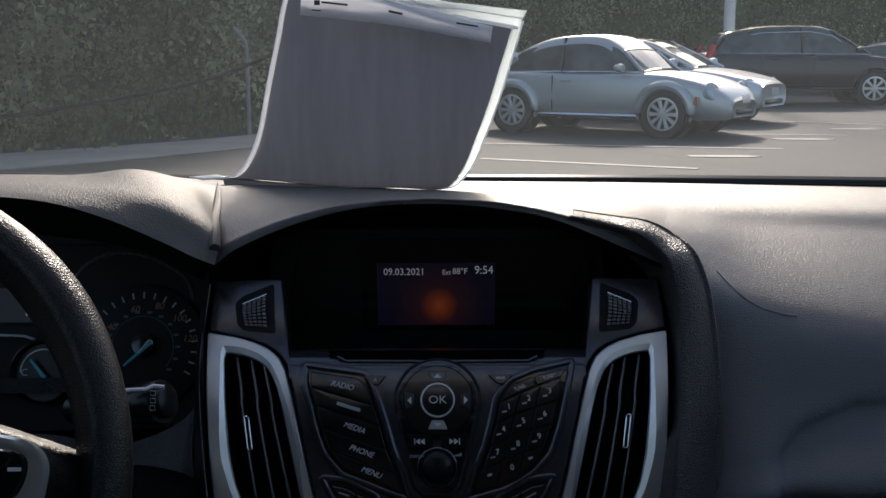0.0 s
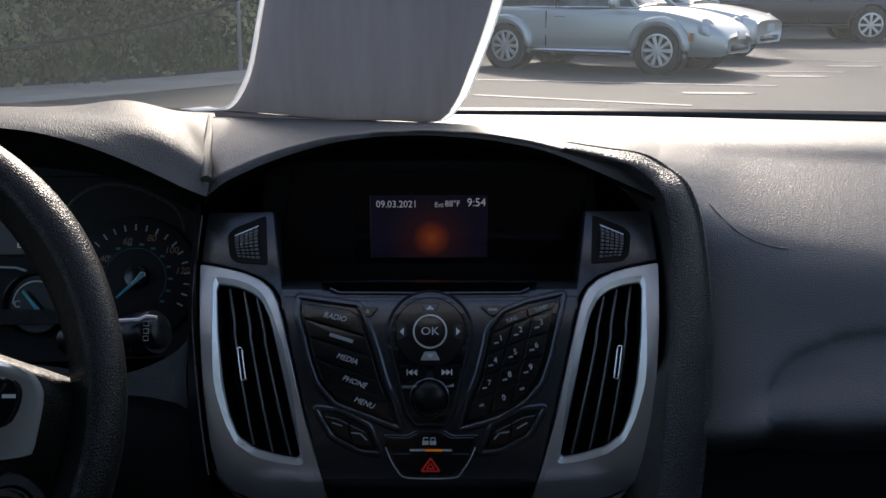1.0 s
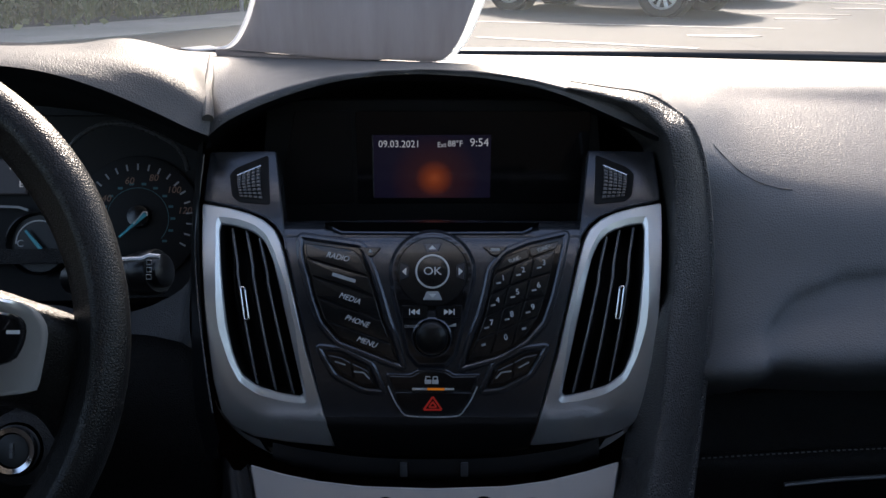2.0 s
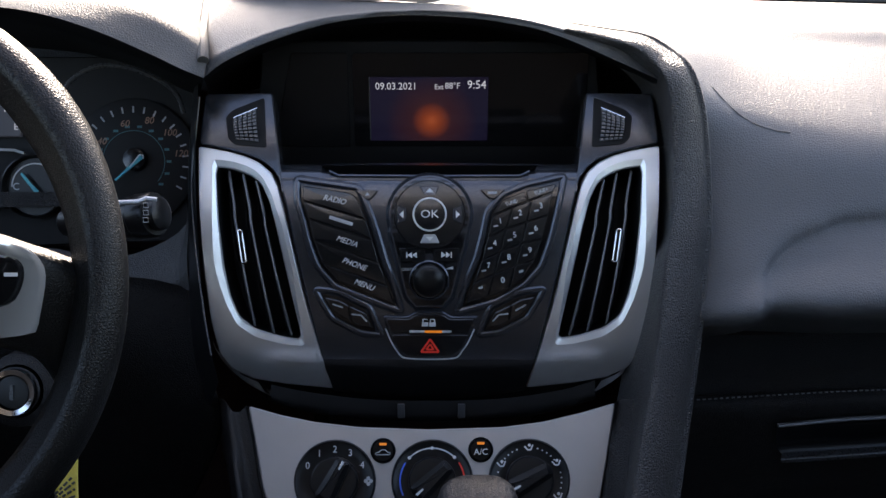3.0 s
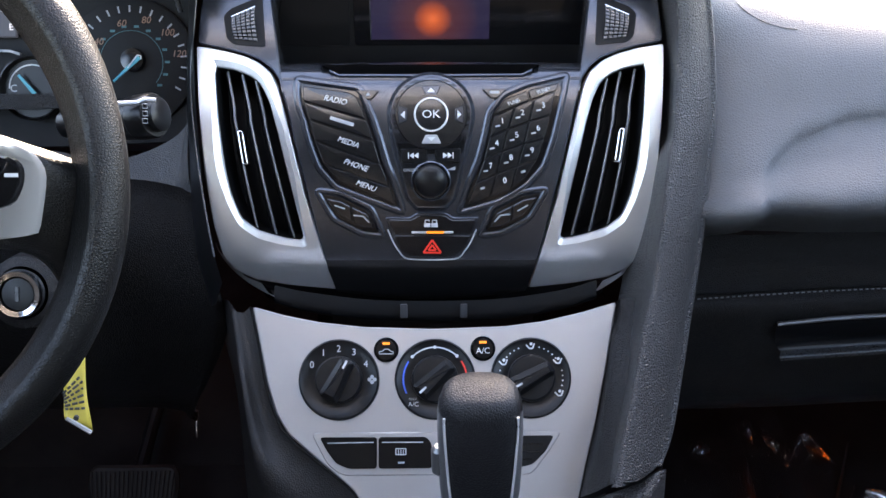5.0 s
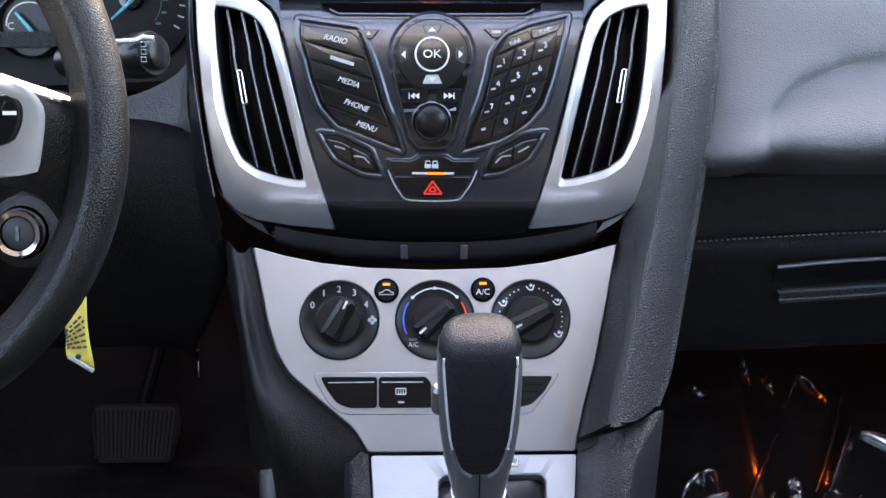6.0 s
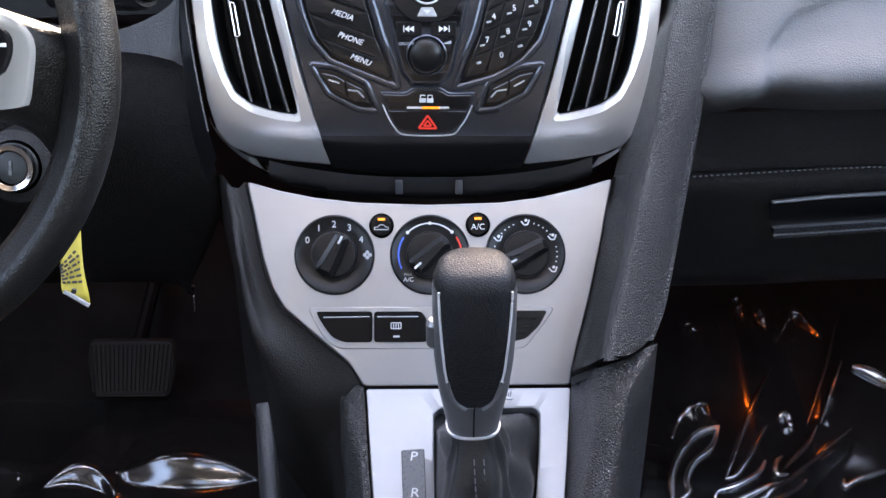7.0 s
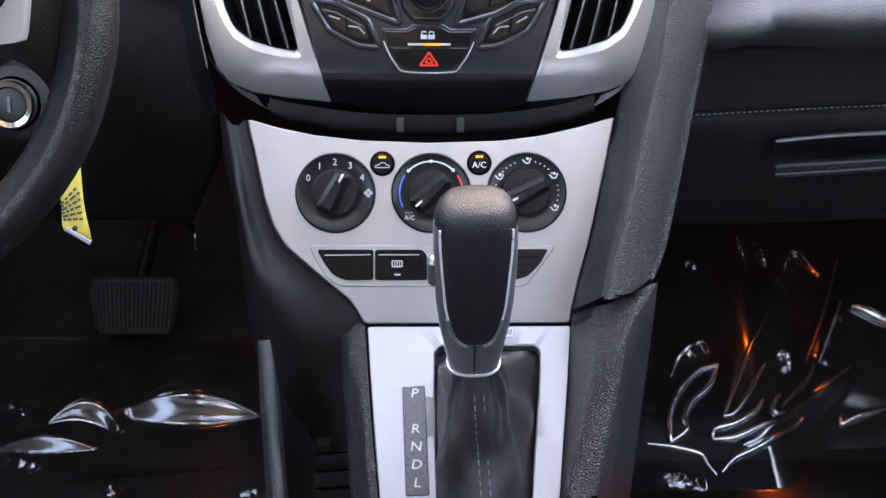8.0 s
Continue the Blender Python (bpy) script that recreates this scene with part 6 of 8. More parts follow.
# spokes, hub and trims
loft("spoke", [onwheel(r) for r in (
    [(-0.3281, 0.6, 1.0488), (-0.2649, 0.6, 1.0449), (-0.2338, 0.615, 1.0283), (-0.2136, 0.63, 1.0131)],
    [(-0.316, 0.575, 1.0493), (-0.2574, 0.58, 1.0435), (-0.2283, 0.598, 1.0272), (-0.2095, 0.615, 1.0114)],
    [(-0.3185, 0.57, 1.0265), (-0.2606, 0.575, 1.0139), (-0.2316, 0.595, 0.9987), (-0.2116, 0.61, 0.985)],
    [(-0.3279, 0.575, 0.9939), (-0.2677, 0.58, 0.984), (-0.2379, 0.6, 0.9675), (-0.2223, 0.61, 0.9359)],
    [(-0.3445, 0.6, 0.9722), (-0.2779, 0.6, 0.9697), (-0.2464, 0.62, 0.9546), (-0.233, 0.63, 0.922)],
)], 24, 20, M_WHEEL, wheel, "grained spoke")
part("hub", lathe([(0.075, -0.05), (0.075, -0.01), (0.068, 0.004), (0.045, 0.010), (0.0, 0.013)], 40), M_WHEEL, wheel, "grained hub cover", True)
tr = onwheel([(-0.2555, 0.538, 1.0612), (-0.2273, 0.552, 1.0522), (-0.2193, 0.564, 1.0435), (-0.2172, 0.574, 1.0324), (-0.2177, 0.578, 1.0209), (-0.2231, 0.574, 0.9968), (-0.2253, 0.572, 0.9907), (-0.2381, 0.556, 0.9944), (-0.2679, 0.54, 0.9985)])
tr = spline([(p.x, p.y, p.z) for p in tr + [tr[0]]], 41)[:-1]
c = sum(tr, Vector((0, 0, 0))) / len(tr)
bm = bmesh.new()
o2 = [(p.x, p.y, p.z) for p in tr]
lo = [bm.verts.new((p[0], p[1], p[2] - 0.006)) for p in o2]
hi = [bm.verts.new((p[0], p[1], p[2] + 0.001)) for p in o2]
tp = [bm.verts.new((c.x + (p[0] - c.x) * 0.95, c.y + (p[1] - c.y) * 0.95, p[2] + 0.003)) for p in o2]
ring_faces(bm, lo, hi)
ring_faces(bm, hi, tp)
bm.faces.new(tp)
part("spoke_trim", bm, M_SILVER, wheel, "satin silver trim", True, 40)
bt = onwheel([(-0.2445, 0.535, 1.0514), (-0.226, 0.546, 1.0467), (-0.2206, 0.552, 1.042), (-0.2199, 0.557, 1.0337), (-0.2231, 0.556, 1.0227), (-0.2302, 0.552, 1.0155), (-0.2524, 0.54, 1.018)])
bt = spline([(p.x, p.y, p.z) for p in bt + [bt[0]]], 33)[:-1]
c = sum(bt, Vector((0, 0, 0))) / len(bt)
bm = bmesh.new()
lo = [bm.verts.new((p.x, p.y, p.z - 0.003)) for p in bt]
hi = [bm.verts.new((p.x, p.y, p.z + 0.003)) for p in bt]
tp = [bm.verts.new((c.x + (p.x - c.x) * 0.93, c.y + (p.y - c.y) * 0.93, p.z + 0.005)) for p in bt]
ring_faces(bm, lo, hi)
ring_faces(bm, hi, tp)
bm.faces.new(tp)
sw = part("switch_pod", bm, M_KEY, wheel, "black thumb switches", True, 40)
p = onwheel([(-0.2209, 0.545, 1.036)][:1])[0]
bm = bar((p.x - 0.004, p.y), (p.x + 0.003, p.y), 0.002, p.z, p.z + 0.0006)
part("mark", bm, M_WHITE, sw)

# ---- stalk ----
stk = thing("wiper_stalk", pose(*[(-0.2229, 0.82, 0.9805)][0]), "black wiper stalk behind the steering wheel", "stalk")
sinv = stk.matrix_world.inverted()
p = [sinv @ Vector(v) for v in [(-0.2964, 0.86, 0.9636), (-0.2624, 0.84, 0.9712), (-0.2377, 0.825, 0.9777), (-0.2273, 0.82, 0.9806), (-0.2118, 0.812, 0.9853), (-0.2056, 0.81, 0.9868)]]
part("arm", tube(p[:4], [0.012, 0.014, 0.016, 0.017], 16), M_BLACK, stk, smooth=True)
part("barrel", tube([p[3], p[3].lerp(p[4], 0.1), p[4].lerp(p[3], 0.15), p[4]], [0.0165, 0.0178, 0.0178, 0.0165], 20), M_BLACK, stk, "ribbed end barrel", True)
part("end_cap", tube([p[4], p[4].lerp(p[5], 0.8), p[5]], [0.0130, 0.0130, 0.0105], 20), M_BLACK, stk, "black end button", True)
for c in [(-0.2144, 0.795, 0.9976), (-0.2149, 0.795, 0.9918), (-0.2155, 0.795, 0.986)]:
    c = sinv @ Vector(c)
    part("mark", tube([c + Vector(v) for v in ((-0.0018, 0, -0.0018), (0.0018, 0, -0.0018), (0.0018, 0, 0.0018), (-0.0018, 0, 0.0018))], 0.0004, 5, closed=True), M_GREY, stk)
# satin bar added as the highlight along the stalk's lit top
part("bright_line", tube([sinv @ Vector(v) for v in [(-0.2395, 0.8, 0.9979), (-0.2296, 0.8, 0.9984), (-0.221, 0.8, 0.9988), (-0.2148, 0.8, 1.0014), (-0.2072, 0.8, 1.0005)]], 0.0020, 8), M_SATIN, stk, "satin strip for the highlight along the stalk", True)

# ---- instruments ----
ip = [(-0.2763, 1, 0.9787)][0]
clus = thing("instrument_cluster", pose(*ip, 72), "dark instrument cluster with teal needles and amber figures", "instruments")
cinv = clus.matrix_world.inverted()


def onclus(t, pts):
    return [cinv @ Vector(p) for p in pts]


part("backing", prism(rounded([(-0.42, -0.09), (0.052, -0.075), (0.052, 0.07), (-0.02, 0.10), (-0.42, 0.10)], 0.01), -0.03, -0.022, 0.001), M_DEEP, clus)
g = part("gauge_face", lathe([(0.060, -0.02), (0.060, -0.0165), (0.0585, -0.016), (0.0, -0.016)], 56, None, -0.005, 0.0), M_DEEP, clus, "black gauge face", True)
part("gauge_hood", tube([cinv @ Vector(p) for p in spline([(-0.3283, 0.978, 1.0493), (-0.318, 0.978, 1.0599), (-0.302, 0.978, 1.0689), (-0.2867, 0.978, 1.0718), (-0.2669, 0.978, 1.0698), (-0.2477, 0.978, 1.0618), (-0.2334, 0.978, 1.0532), (-0.2253, 0.978, 1.0425), (-0.2219, 0.978, 1.0287)], 40)], 0.0022, 8), M_SLAT, clus, "arched gauge rim", True)
bm = bmesh.new()
for a in range(-30, 231, 12):
    v = Vector((math.cos(radians(a)), math.sin(radians(a))))
    bar(Vector((-0.005, 0)) + v * 0.0465, Vector((-0.005, 0)) + v * 0.0525, 0.0015, -0.0158, -0.0152, bm)
part("tick_mark", bm, M_GREY, g)
for ch, px in (("40", [(-0.3114, 1, 0.9987)][0]), ("60", [(-0.2895, 1, 1.0164)][0]), ("80", [(-0.2664, 1, 1.0194)][0]), ("100", [(-0.2471, 1, 1.0072)][0]), ("120", [(-0.2367, 1, 0.9865)][0])):
    q = cinv @ Vector(px)
    lettering(ch, 0.0090, (q.x, q.y), -0.0152, M_ORANGE, g, "figure", slant=0.2)
bm = polyline([(-0.005 + 0.0295 * math.cos(radians(a)), 0.0295 * math.sin(radians(a))) for a in range(-40, 221, 10)], 0.0005, -0.0158, -0.0154)
for a in range(-40, 221, 20):
    v = Vector((math.cos(radians(a)), math.sin(radians(a)))) * 0.0335 + Vector((-0.005, 0))
    bar(v - Vector((0.0022, 0)), v + Vector((0.0022, 0)), 0.0022, -0.0158, -0.0152, bm)
part("inner_scale", bm, M_TEALDIM, g)
p0, p1 = (cinv @ Vector(v) for v in [(-0.2714, 0.99, 0.9861), (-0.2965, 0.99, 0.9628)])
d = (p1 - p0).normalized()
s = Vector((-d.y, d.x, 0)) * 0.0016
part("needle_cap", lathe([(0.0115, -0.016), (0.0105, -0.009), (0, -0.008)], 28, None, -0.003, 0.002), M_GLOSS, g, "black needle cap", True)
part("needle", prism([p0 + s * 1.3, p0 - s * 1.3, p1 - s * 0.6, p1 + s * 0.6], -0.0075, -0.006, 0.0003), M_TEAL, g, "teal speed needle")
part("needle_outline", polyline([p0 + s * 1.7, p0 - d * 0.002, p0 - s * 1.7, p0.lerp(p1, 0.45)], 0.0010, -0.006, -0.0054), M_WHITE, g)
q = cinv @ Vector([(-0.3867, 1, 0.9579)][0])
g2 = part("small_gauge", lathe([(0.030, -0.02), (0.030, -0.008), (0.0285, -0.007), (0.027, -0.016), (0.0, -0.016)], 40, None, q.x + 0.012, q.y - 0.004), M_BLACK, clus, "small temperature gauge", True)
part("gauge_arc", polyline([(q.x + 0.012 + 0.022 * math.cos(radians(a)), q.y - 0.004 + 0.022 * math.sin(radians(a))) for a in range(60, 190, 10)], 0.0012, -0.0158, -0.0150), M_WHITE, g2)
lettering("C", 0.0095, tuple((cinv @ Vector([(-0.3927, 1, 0.9536)][0]))[:2]), -0.0152, M_WHITE, g2, "figure")
p0, p1 = (cinv @ Vector(v) for v in [(-0.3708, 0.99, 0.9509), (-0.3856, 0.99, 0.9699)])
d = (p1 - p0).normalized()
s = Vector((-d.y, d.x, 0)) * 0.002
part("needle", prism([p0 + s, p0 - s, p1 - s * 0.6, p1 + s * 0.6], -0.010, -0.0085, 0.0003), M_TEAL, g2, "teal temperature needle")
q0, q1 = (cinv @ Vector(v) for v in [(-0.4825, 1, 1.0034), (-0.387, 1, 1.0384)])
part("trip_display", prism([(q0.x, q0.y), (q1.x, q0.y), (q1.x, q1.y), (q0.x, q1.y)], -0.018, -0.013, 0.0008), mat("grey_display", (0.02, 0.022, 0.030), 0.6, emit=(0.3, 0.33, 0.42, 0.008)), clus, "grey trip display")
q = cinv @ Vector([(-0.3979, 1, 1.0308)][0])
lettering("mi", 0.0095, (q.x, q.y), -0.0126, M_LCD, clus, "figure")
q = cinv @ Vector([(-0.3913, 1, 1.013)][0])
lettering("E", 0.0085, (q.x, q.y), -0.0126, M_LCD, clus, "figure")
part("lower_trim", polyline([tuple((cinv @ Vector(v))[:2]) for v in [(-0.4953, 0.99, 0.9972), (-0.3932, 0.99, 0.9933), (-0.3835, 0.99, 0.9901)]], 0.0022, -0.014, -0.010), M_GREY, clus, "pale line under the display")
part("lower_sill", polyline([tuple((cinv @ Vector(v))[:2]) for v in [(-0.5007, 0.98, 0.9478), (-0.3816, 0.98, 0.9469), (-0.3451, 0.98, 0.9477), (-0.2942, 0.98, 0.9386)]], 0.014, -0.02, 0.0), M_HARD, clus, "sill under the gauges")

# ---- ignition, tag, pedal ----
ig = thing("ignition_switch", pose(*[(-0.3364, 0.8, 0.8388)][0], 70), "round metal ignition switch on the steering column", "ignition switch")
part("barrel", lathe([(0.020, -0.06), (0.020, 0.0), (0.0185, 0.004), (0.0145, 0.003), (0.0135, -0.002), (0, -0.002)], 32), M_CHROME, ig, "bright ring", True)
part("face", lathe([(0.0138, -0.003), (0.013, 0.001), (0.0, 0.002)], 32), M_BLACK, ig, "black key face", True)
part("key_slot", prism(rounded([(-0.0016, -0.006), (0.0016, -0.006), (0.0016, 0.006), (-0.0016, 0.006)], 0.001), 0.0015, 0.0035, 0.0004), M_SLAT, ig)
part("column_shroud", lathe([(0.030, -0.10), (0.034, -0.05), (0.030, -0.012), (0.022, -0.008)], 28), M_HARD, ig, "dark shroud behind the switch", True)

tg = [(-0.2822, 0.72, 0.8021), (-0.2651, 0.73, 0.8309), (-0.2581, 0.7, 0.7709), (-0.2757, 0.7, 0.7848)]
tag_ob = thing("paper_tag", pose(*tg[2]), "creased yellow card tag hanging under the steering column", "tag")
tinv = tag_ob.matrix_world.inverted()
q = [tinv @ Vector(p) for p in tg]
rows = []
for i in range(9):
    a, b = q[1].lerp(q[2], i / 8), q[0].lerp(q[3], i / 8)
    rows.append([b.lerp(a, j / 5) + Vector((0, 0.003 * math.sin(i * 0.7 + j * 0.4), 0)) for j in range(6)])
loft("card", rows, 6, 9, M_YELLOW, tag_ob, "yellow card", 0.0006, 'plain')
rnd = random.Random(4)
for f in (0.30, 0.38, 0.46, 0.54, 0.62, 0.70):
    a, b = q[1].lerp(q[2], f), q[0].lerp(q[3], f)
    s = 0.10
    while s < 0.86:
        e = min(0.9, s + rnd.uniform(0.08, 0.26))
        part("writing_bar", tube([b.lerp(a, s) + Vector((0, -0.004, 0.001)), b.lerp(a, e) + Vector((0, -0.004, 0.001))], 0.0010, 5), M_INK, tag_ob)
        s = e + 0.07
a, b = q[3], q[2]
part("dark_hem", tube([a.lerp(b, 0.02), a.lerp(b, 0.98)], 0.0018, 6), M_GREY, tag_ob, "grey lower edge")
cc = a.lerp(b, 0.52) + Vector((0, -0.002, 0.009))
part("punch_hole", tube([cc, cc + Vector((0, -0.0022, 0))], 0.0020, 10), M_INK, tag_ob, "dark punched hole")

pd = thing("brake_pedal", pose(-0.369, 1.1, 0.4141, 52), "wide ribbed black rubber brake pedal", "pedal")
part("pad", prism(rounded([(-0.052, 0.036), (0.052, 0.036), (0.057, 0.010), (0.046, -0.036), (-0.044, -0.036), (-0.056, 0.010)], 0.010), -0.012, 0.0, 0.004), M_PEDAL, pd, smooth=True)
for i in range(19):
    x = -0.045 + i * 0.005
    part("rib", prism(rounded([(x - 0.0012, -0.030), (x + 0.0012, -0.030), (x * 1.12 + 0.0012, 0.028), (x * 1.12 - 0.0012, 0.028)], 0.0008), -0.001, 0.003, 0.0007), M_PEDAL, pd)
part("lower_edge", tube([(-0.042, -0.034, 0.0), (0.044, -0.034, 0.0)], 0.0016, 6), M_PEDAL, pd, smooth=True)
part("arm", tube([(0, 0.0, -0.01), (0.0, 0.05, -0.05), (0.02, 0.20, -0.10), (0.02, 0.36, -0.10)], 0.009, 10), M_DEEP, pd, smooth=True)
rod = thing("pedal_rod", pose(-0.2549, 1, 0.5836), "short bright steel pedal rod under the knee panel", "rod")
part("shaft", tube([(0.001, 0.0, 0.014), (0.0, 0.002, 0.004), (-0.002, 0.004, -0.022)], [0.0022, 0.0018, 0.0012], 8), M_CHROME, rod, smooth=True)

# ---- floor film ----
def film(name, x0, x1, y0, y1, seed, label, folds, writing, slope=0.0, nx=260, ny=340, billows=(), pleats=()):
    """Thin film over the mat: soft waves, long curved folds (points of a ridge, height, width), and billows
    (centre, half width, foot, how far the foot bends back at the ends, depth of the front, rise), and pleats,
    glossy tubes added for the glints along folds (points of a ridge, radius)."""
    rnd = random.Random(seed)
    X, Y = np.meshgrid(np.linspace(x0, x1, nx), np.linspace(y0, y1, ny))
    flat = np.clip((X - 0.38) / 0.08, 0, 1)
    Z = 0.338 + np.maximum(0, Y - 0.85 - 0.06 * flat * flat * (3 - 2 * flat)) * slope + (np.maximum(0, Y - 0.98) ** 2 * 1.2 if not slope else 0)
    for _ in range(26):
        kx, ky, ph = rnd.gauss(0, 14), rnd.gauss(0, 14), rnd.uniform(0, 6.3)
        Z = Z + 0.0003 * (1 + np.sin(kx * X + ky * Y + ph + 1.2 * np.sin(9 * X + ph) * np.cos(7 * Y)))
    for ridge, hh, wd in folds:
        path = spline([(p[0], p[1], 0) for p in ridge], 60)
        best = np.full(X.shape, 9.0)
        along = np.zeros(X.shape)
        for i, p in enumerate(path):
            d2 = (X - p.x) ** 2 + (Y - p.y) ** 2
            along = np.where(d2 < best, i / 59, along)
            best = np.minimum(best, d2)
        rise = np.sin(np.pi * np.clip(along, 0.04, 0.96)) ** 0.6 * (0.8 + 0.2 * np.sin(along * 17 + hh * 900))
        Z = Z + hh * rise * np.exp(-(np.sqrt(best) / wd) ** 1.4)
    for xc, hw, foot, bend, depth, rise in billows:
        u = (X - xc) / hw
        k = np.maximum(0, 1 - u * u)
        f = np.clip((Y - foot - bend * u * u) / np.maximum(1e-4, depth * k), 0, 1)
        past = np.maximum(0, Y - foot - bend * u * u - depth * k)
        Z = Z + rise * k * f * f * (3 - 2 * f) * np.exp(-(past / 0.05) ** 2)
    V = np.stack([X, Y, Z], 2).reshape(-1, 3)
    faces = [(j * nx + i, j * nx + i + 1, (j + 1) * nx + i + 1, (j + 1) * nx + i) for j in range(ny - 1) for i in range(nx - 1)]
    root = thing(name, pose((x0 + x1) / 2, (y0 + y1) / 2, 0.338), label, "plastic film")
    ob = link_mesh("sheet", [(p[0] - (x0 + x1) / 2, p[1] - (y0 + y1) / 2, p[2] - 0.338) for p in V.tolist()], faces, M_POLY, root, True)
    ob.visible_shadow = False
    for ridge, r in pleats:
        run = []
        for p in spline([(q[0], q[1], 0) for q in ridge], 36):
            i, j = int((p.x - x0) / (x1 - x0) * (nx - 1)), int((p.y - y0) / (y1 - y0) * (ny - 1))
            run.append((p.x - (x0 + x1) / 2, p.y - (y0 + y1) / 2, Z[j, i] - 0.338 + r * 0.4))
        part("pleat", tube(run, [r * (0.25 + 0.75 * math.sin(math.pi * (k + 0.5) / 36) ** 0.6) for k in range(36)], 12), M_PLEAT, root, "glossy tube for the glint along a fold", True)
    for a, b, w in writing:
        bm = bmesh.new()
        a, b = Vector((a[0] - (x0 + x1) / 2, a[1] - (y0 + y1) / 2, 0)), Vector((b[0] - (x0 + x1) / 2, b[1] - (y0 + y1) / 2, 0))
        s = 0.0
        while s < 0.97:
            e = min(1.0, s + rnd.uniform(0.08, 0.2))
            p, q = a.lerp(b, s), a.lerp(b, e)
            bar((p.x, p.y), (q.x, q.y), w, -0.004, -0.0035, bm)
            for v in bm.verts[-8:]:
                v.co.z += max(0.0, v.co.y + (y0 + y1) / 2 - 0.85) * slope
            s = e + 0.04
        part("print_bar", bm, M_DEEP, root, "black printed line")
    return root


PLEATS = [
    ([(0.425, 1.094), (0.401, 1.054), (0.369, 0.996), (0.348, 0.955), (0.338, 0.936)], 0.0045),
    ([(0.338, 0.936), (0.352, 0.941), (0.373, 0.966), (0.393, 0.997), (0.4, 1.006)], 0.0042),
    ([(0.273, 0.906), (0.276, 0.938), (0.29, 0.967), (0.315, 0.993), (0.343, 1.003)], 0.006),
    ([(0.343, 1.003), (0.328, 0.974), (0.305, 0.956), (0.293, 0.934), (0.293, 0.92), (0.273, 0.906)], 0.005),
    ([(0.321, 0.908), (0.325, 0.92), (0.349, 0.927), (0.375, 0.941), (0.388, 0.958)], 0.0046),
    ([(0.321, 0.908), (0.346, 0.91), (0.374, 0.921), (0.396, 0.93)], 0.0042),
    ([(0.466, 1.019), (0.45, 0.996), (0.421, 0.965), (0.412, 0.955)], 0.004),
    ([(0.413, 0.946), (0.399, 0.943), (0.401, 0.958), (0.412, 0.97)], 0.0038),
    ([(0.325, 0.87), (0.341, 0.885), (0.376, 0.901), (0.415, 0.925), (0.433, 0.941)], 0.0042),
    ([(0.285, 0.989), (0.297, 1.012), (0.317, 1.028), (0.335, 1.034)], 0.0034),
    ([(0.419, 1.019), (0.429, 1.027), (0.43, 1.003)], 0.005),
    ([(0.533, 0.958), (0.498, 0.948), (0.48, 0.941), (0.48, 0.95)], 0.005),
    ([(0.532, 1.102), (0.548, 1.095), (0.574, 1.075)], 0.008),
    ([(0.534, 1.178), (0.51, 1.126), (0.476, 1.059), (0.456, 1.023)], 0.003),
    ([(0.522, 1.113), (0.497, 1.067), (0.472, 1.023)], 0.0026),
    ([(0.507, 1.015), (0.464, 0.983), (0.419, 0.943), (0.375, 0.909), (0.354, 0.901)], 0.0032),
    ([(0.246, 0.905), (0.274, 0.901), (0.304, 0.892), (0.31, 0.88), (0.318, 0.867)], 0.0028),
]
CREASES = [
    ([(0.362, 0.906), (0.408, 0.929), (0.454, 0.966), (0.502, 1.001)], 0.013, 0.006),
    ([(0.401, 1.207), (0.404, 1.186), (0.408, 1.166)], 0.01, 0.006),
    ([(0.429, 1.192), (0.434, 1.177), (0.438, 1.16)], 0.01, 0.006),
    ([(0.449, 1.144), (0.459, 1.16), (0.477, 1.189), (0.504, 1.157)], 0.01, 0.006),
    ([(0.518, 1.101), (0.501, 1.067), (0.479, 1.031)], 0.01, 0.006),
]
DENTS = [
    ([(0.292, 1.012), (0.312, 1.027), (0.335, 1.033)], 0.007, 0.012),
    ([(0.413, 1.012), (0.428, 1.019), (0.427, 0.997)], 0.009, 0.008),
    ([(0.265, 0.87), (0.274, 0.864), (0.277, 0.86)], 0.008, 0.006),
    ([(0.29, 0.864), (0.295, 0.858), (0.292, 0.853)], 0.008, 0.006),
    ([(0.324, 1.16), (0.336, 1.149), (0.341, 1.141)], 0.008, 0.007),
]
film("floor_film", 0.16, 0.73, 0.62, 1.42, 3, "crumpled clear protective film over the passenger floor mat", CREASES + DENTS, [
    ((0.249, 0.918), (0.268, 1.007), 0.014),
    ((0.275, 0.941), (0.287, 0.993), 0.010),
], 0.30, 420, 560, (), PLEATS)
SWELLS = [
    ([(-0.361, 0.939), (-0.364, 0.971), (-0.362, 1.006)], 0.007, 0.006),
    ([(-0.517, 0.998), (-0.494, 0.982), (-0.466, 0.972)], 0.009, 0.01),
    ([(-0.48, 0.904), (-0.459, 0.896), (-0.436, 0.889)], 0.007, 0.007),
    ([(-0.354, 0.863), (-0.349, 0.855), (-0.344, 0.845)], 0.007, 0.006),
    ([(-0.21, 0.847), (-0.198, 0.851), (-0.187, 0.856)], 0.007, 0.006),
]
BILLOWS = [
    (-0.285, 0.085, 0.950, 0.022, 0.040, 0.027),
    (-0.402, 0.042, 0.948, -0.004, 0.030, 0.021),
    (-0.440, 0.062, 0.908, 0.006, 0.018, 0.012),
]
film("floor_film", -0.73, -0.17, 0.55, 1.10, 8, "smooth clear protective film over the driver's floor mat", SWELLS, [
    ((-0.405, 0.883), (-0.218, 0.902), 0.010),
    ((-0.449, 1.078), (-0.462, 1.155), 0.009),
], 0.0, 330, 330, BILLOWS)
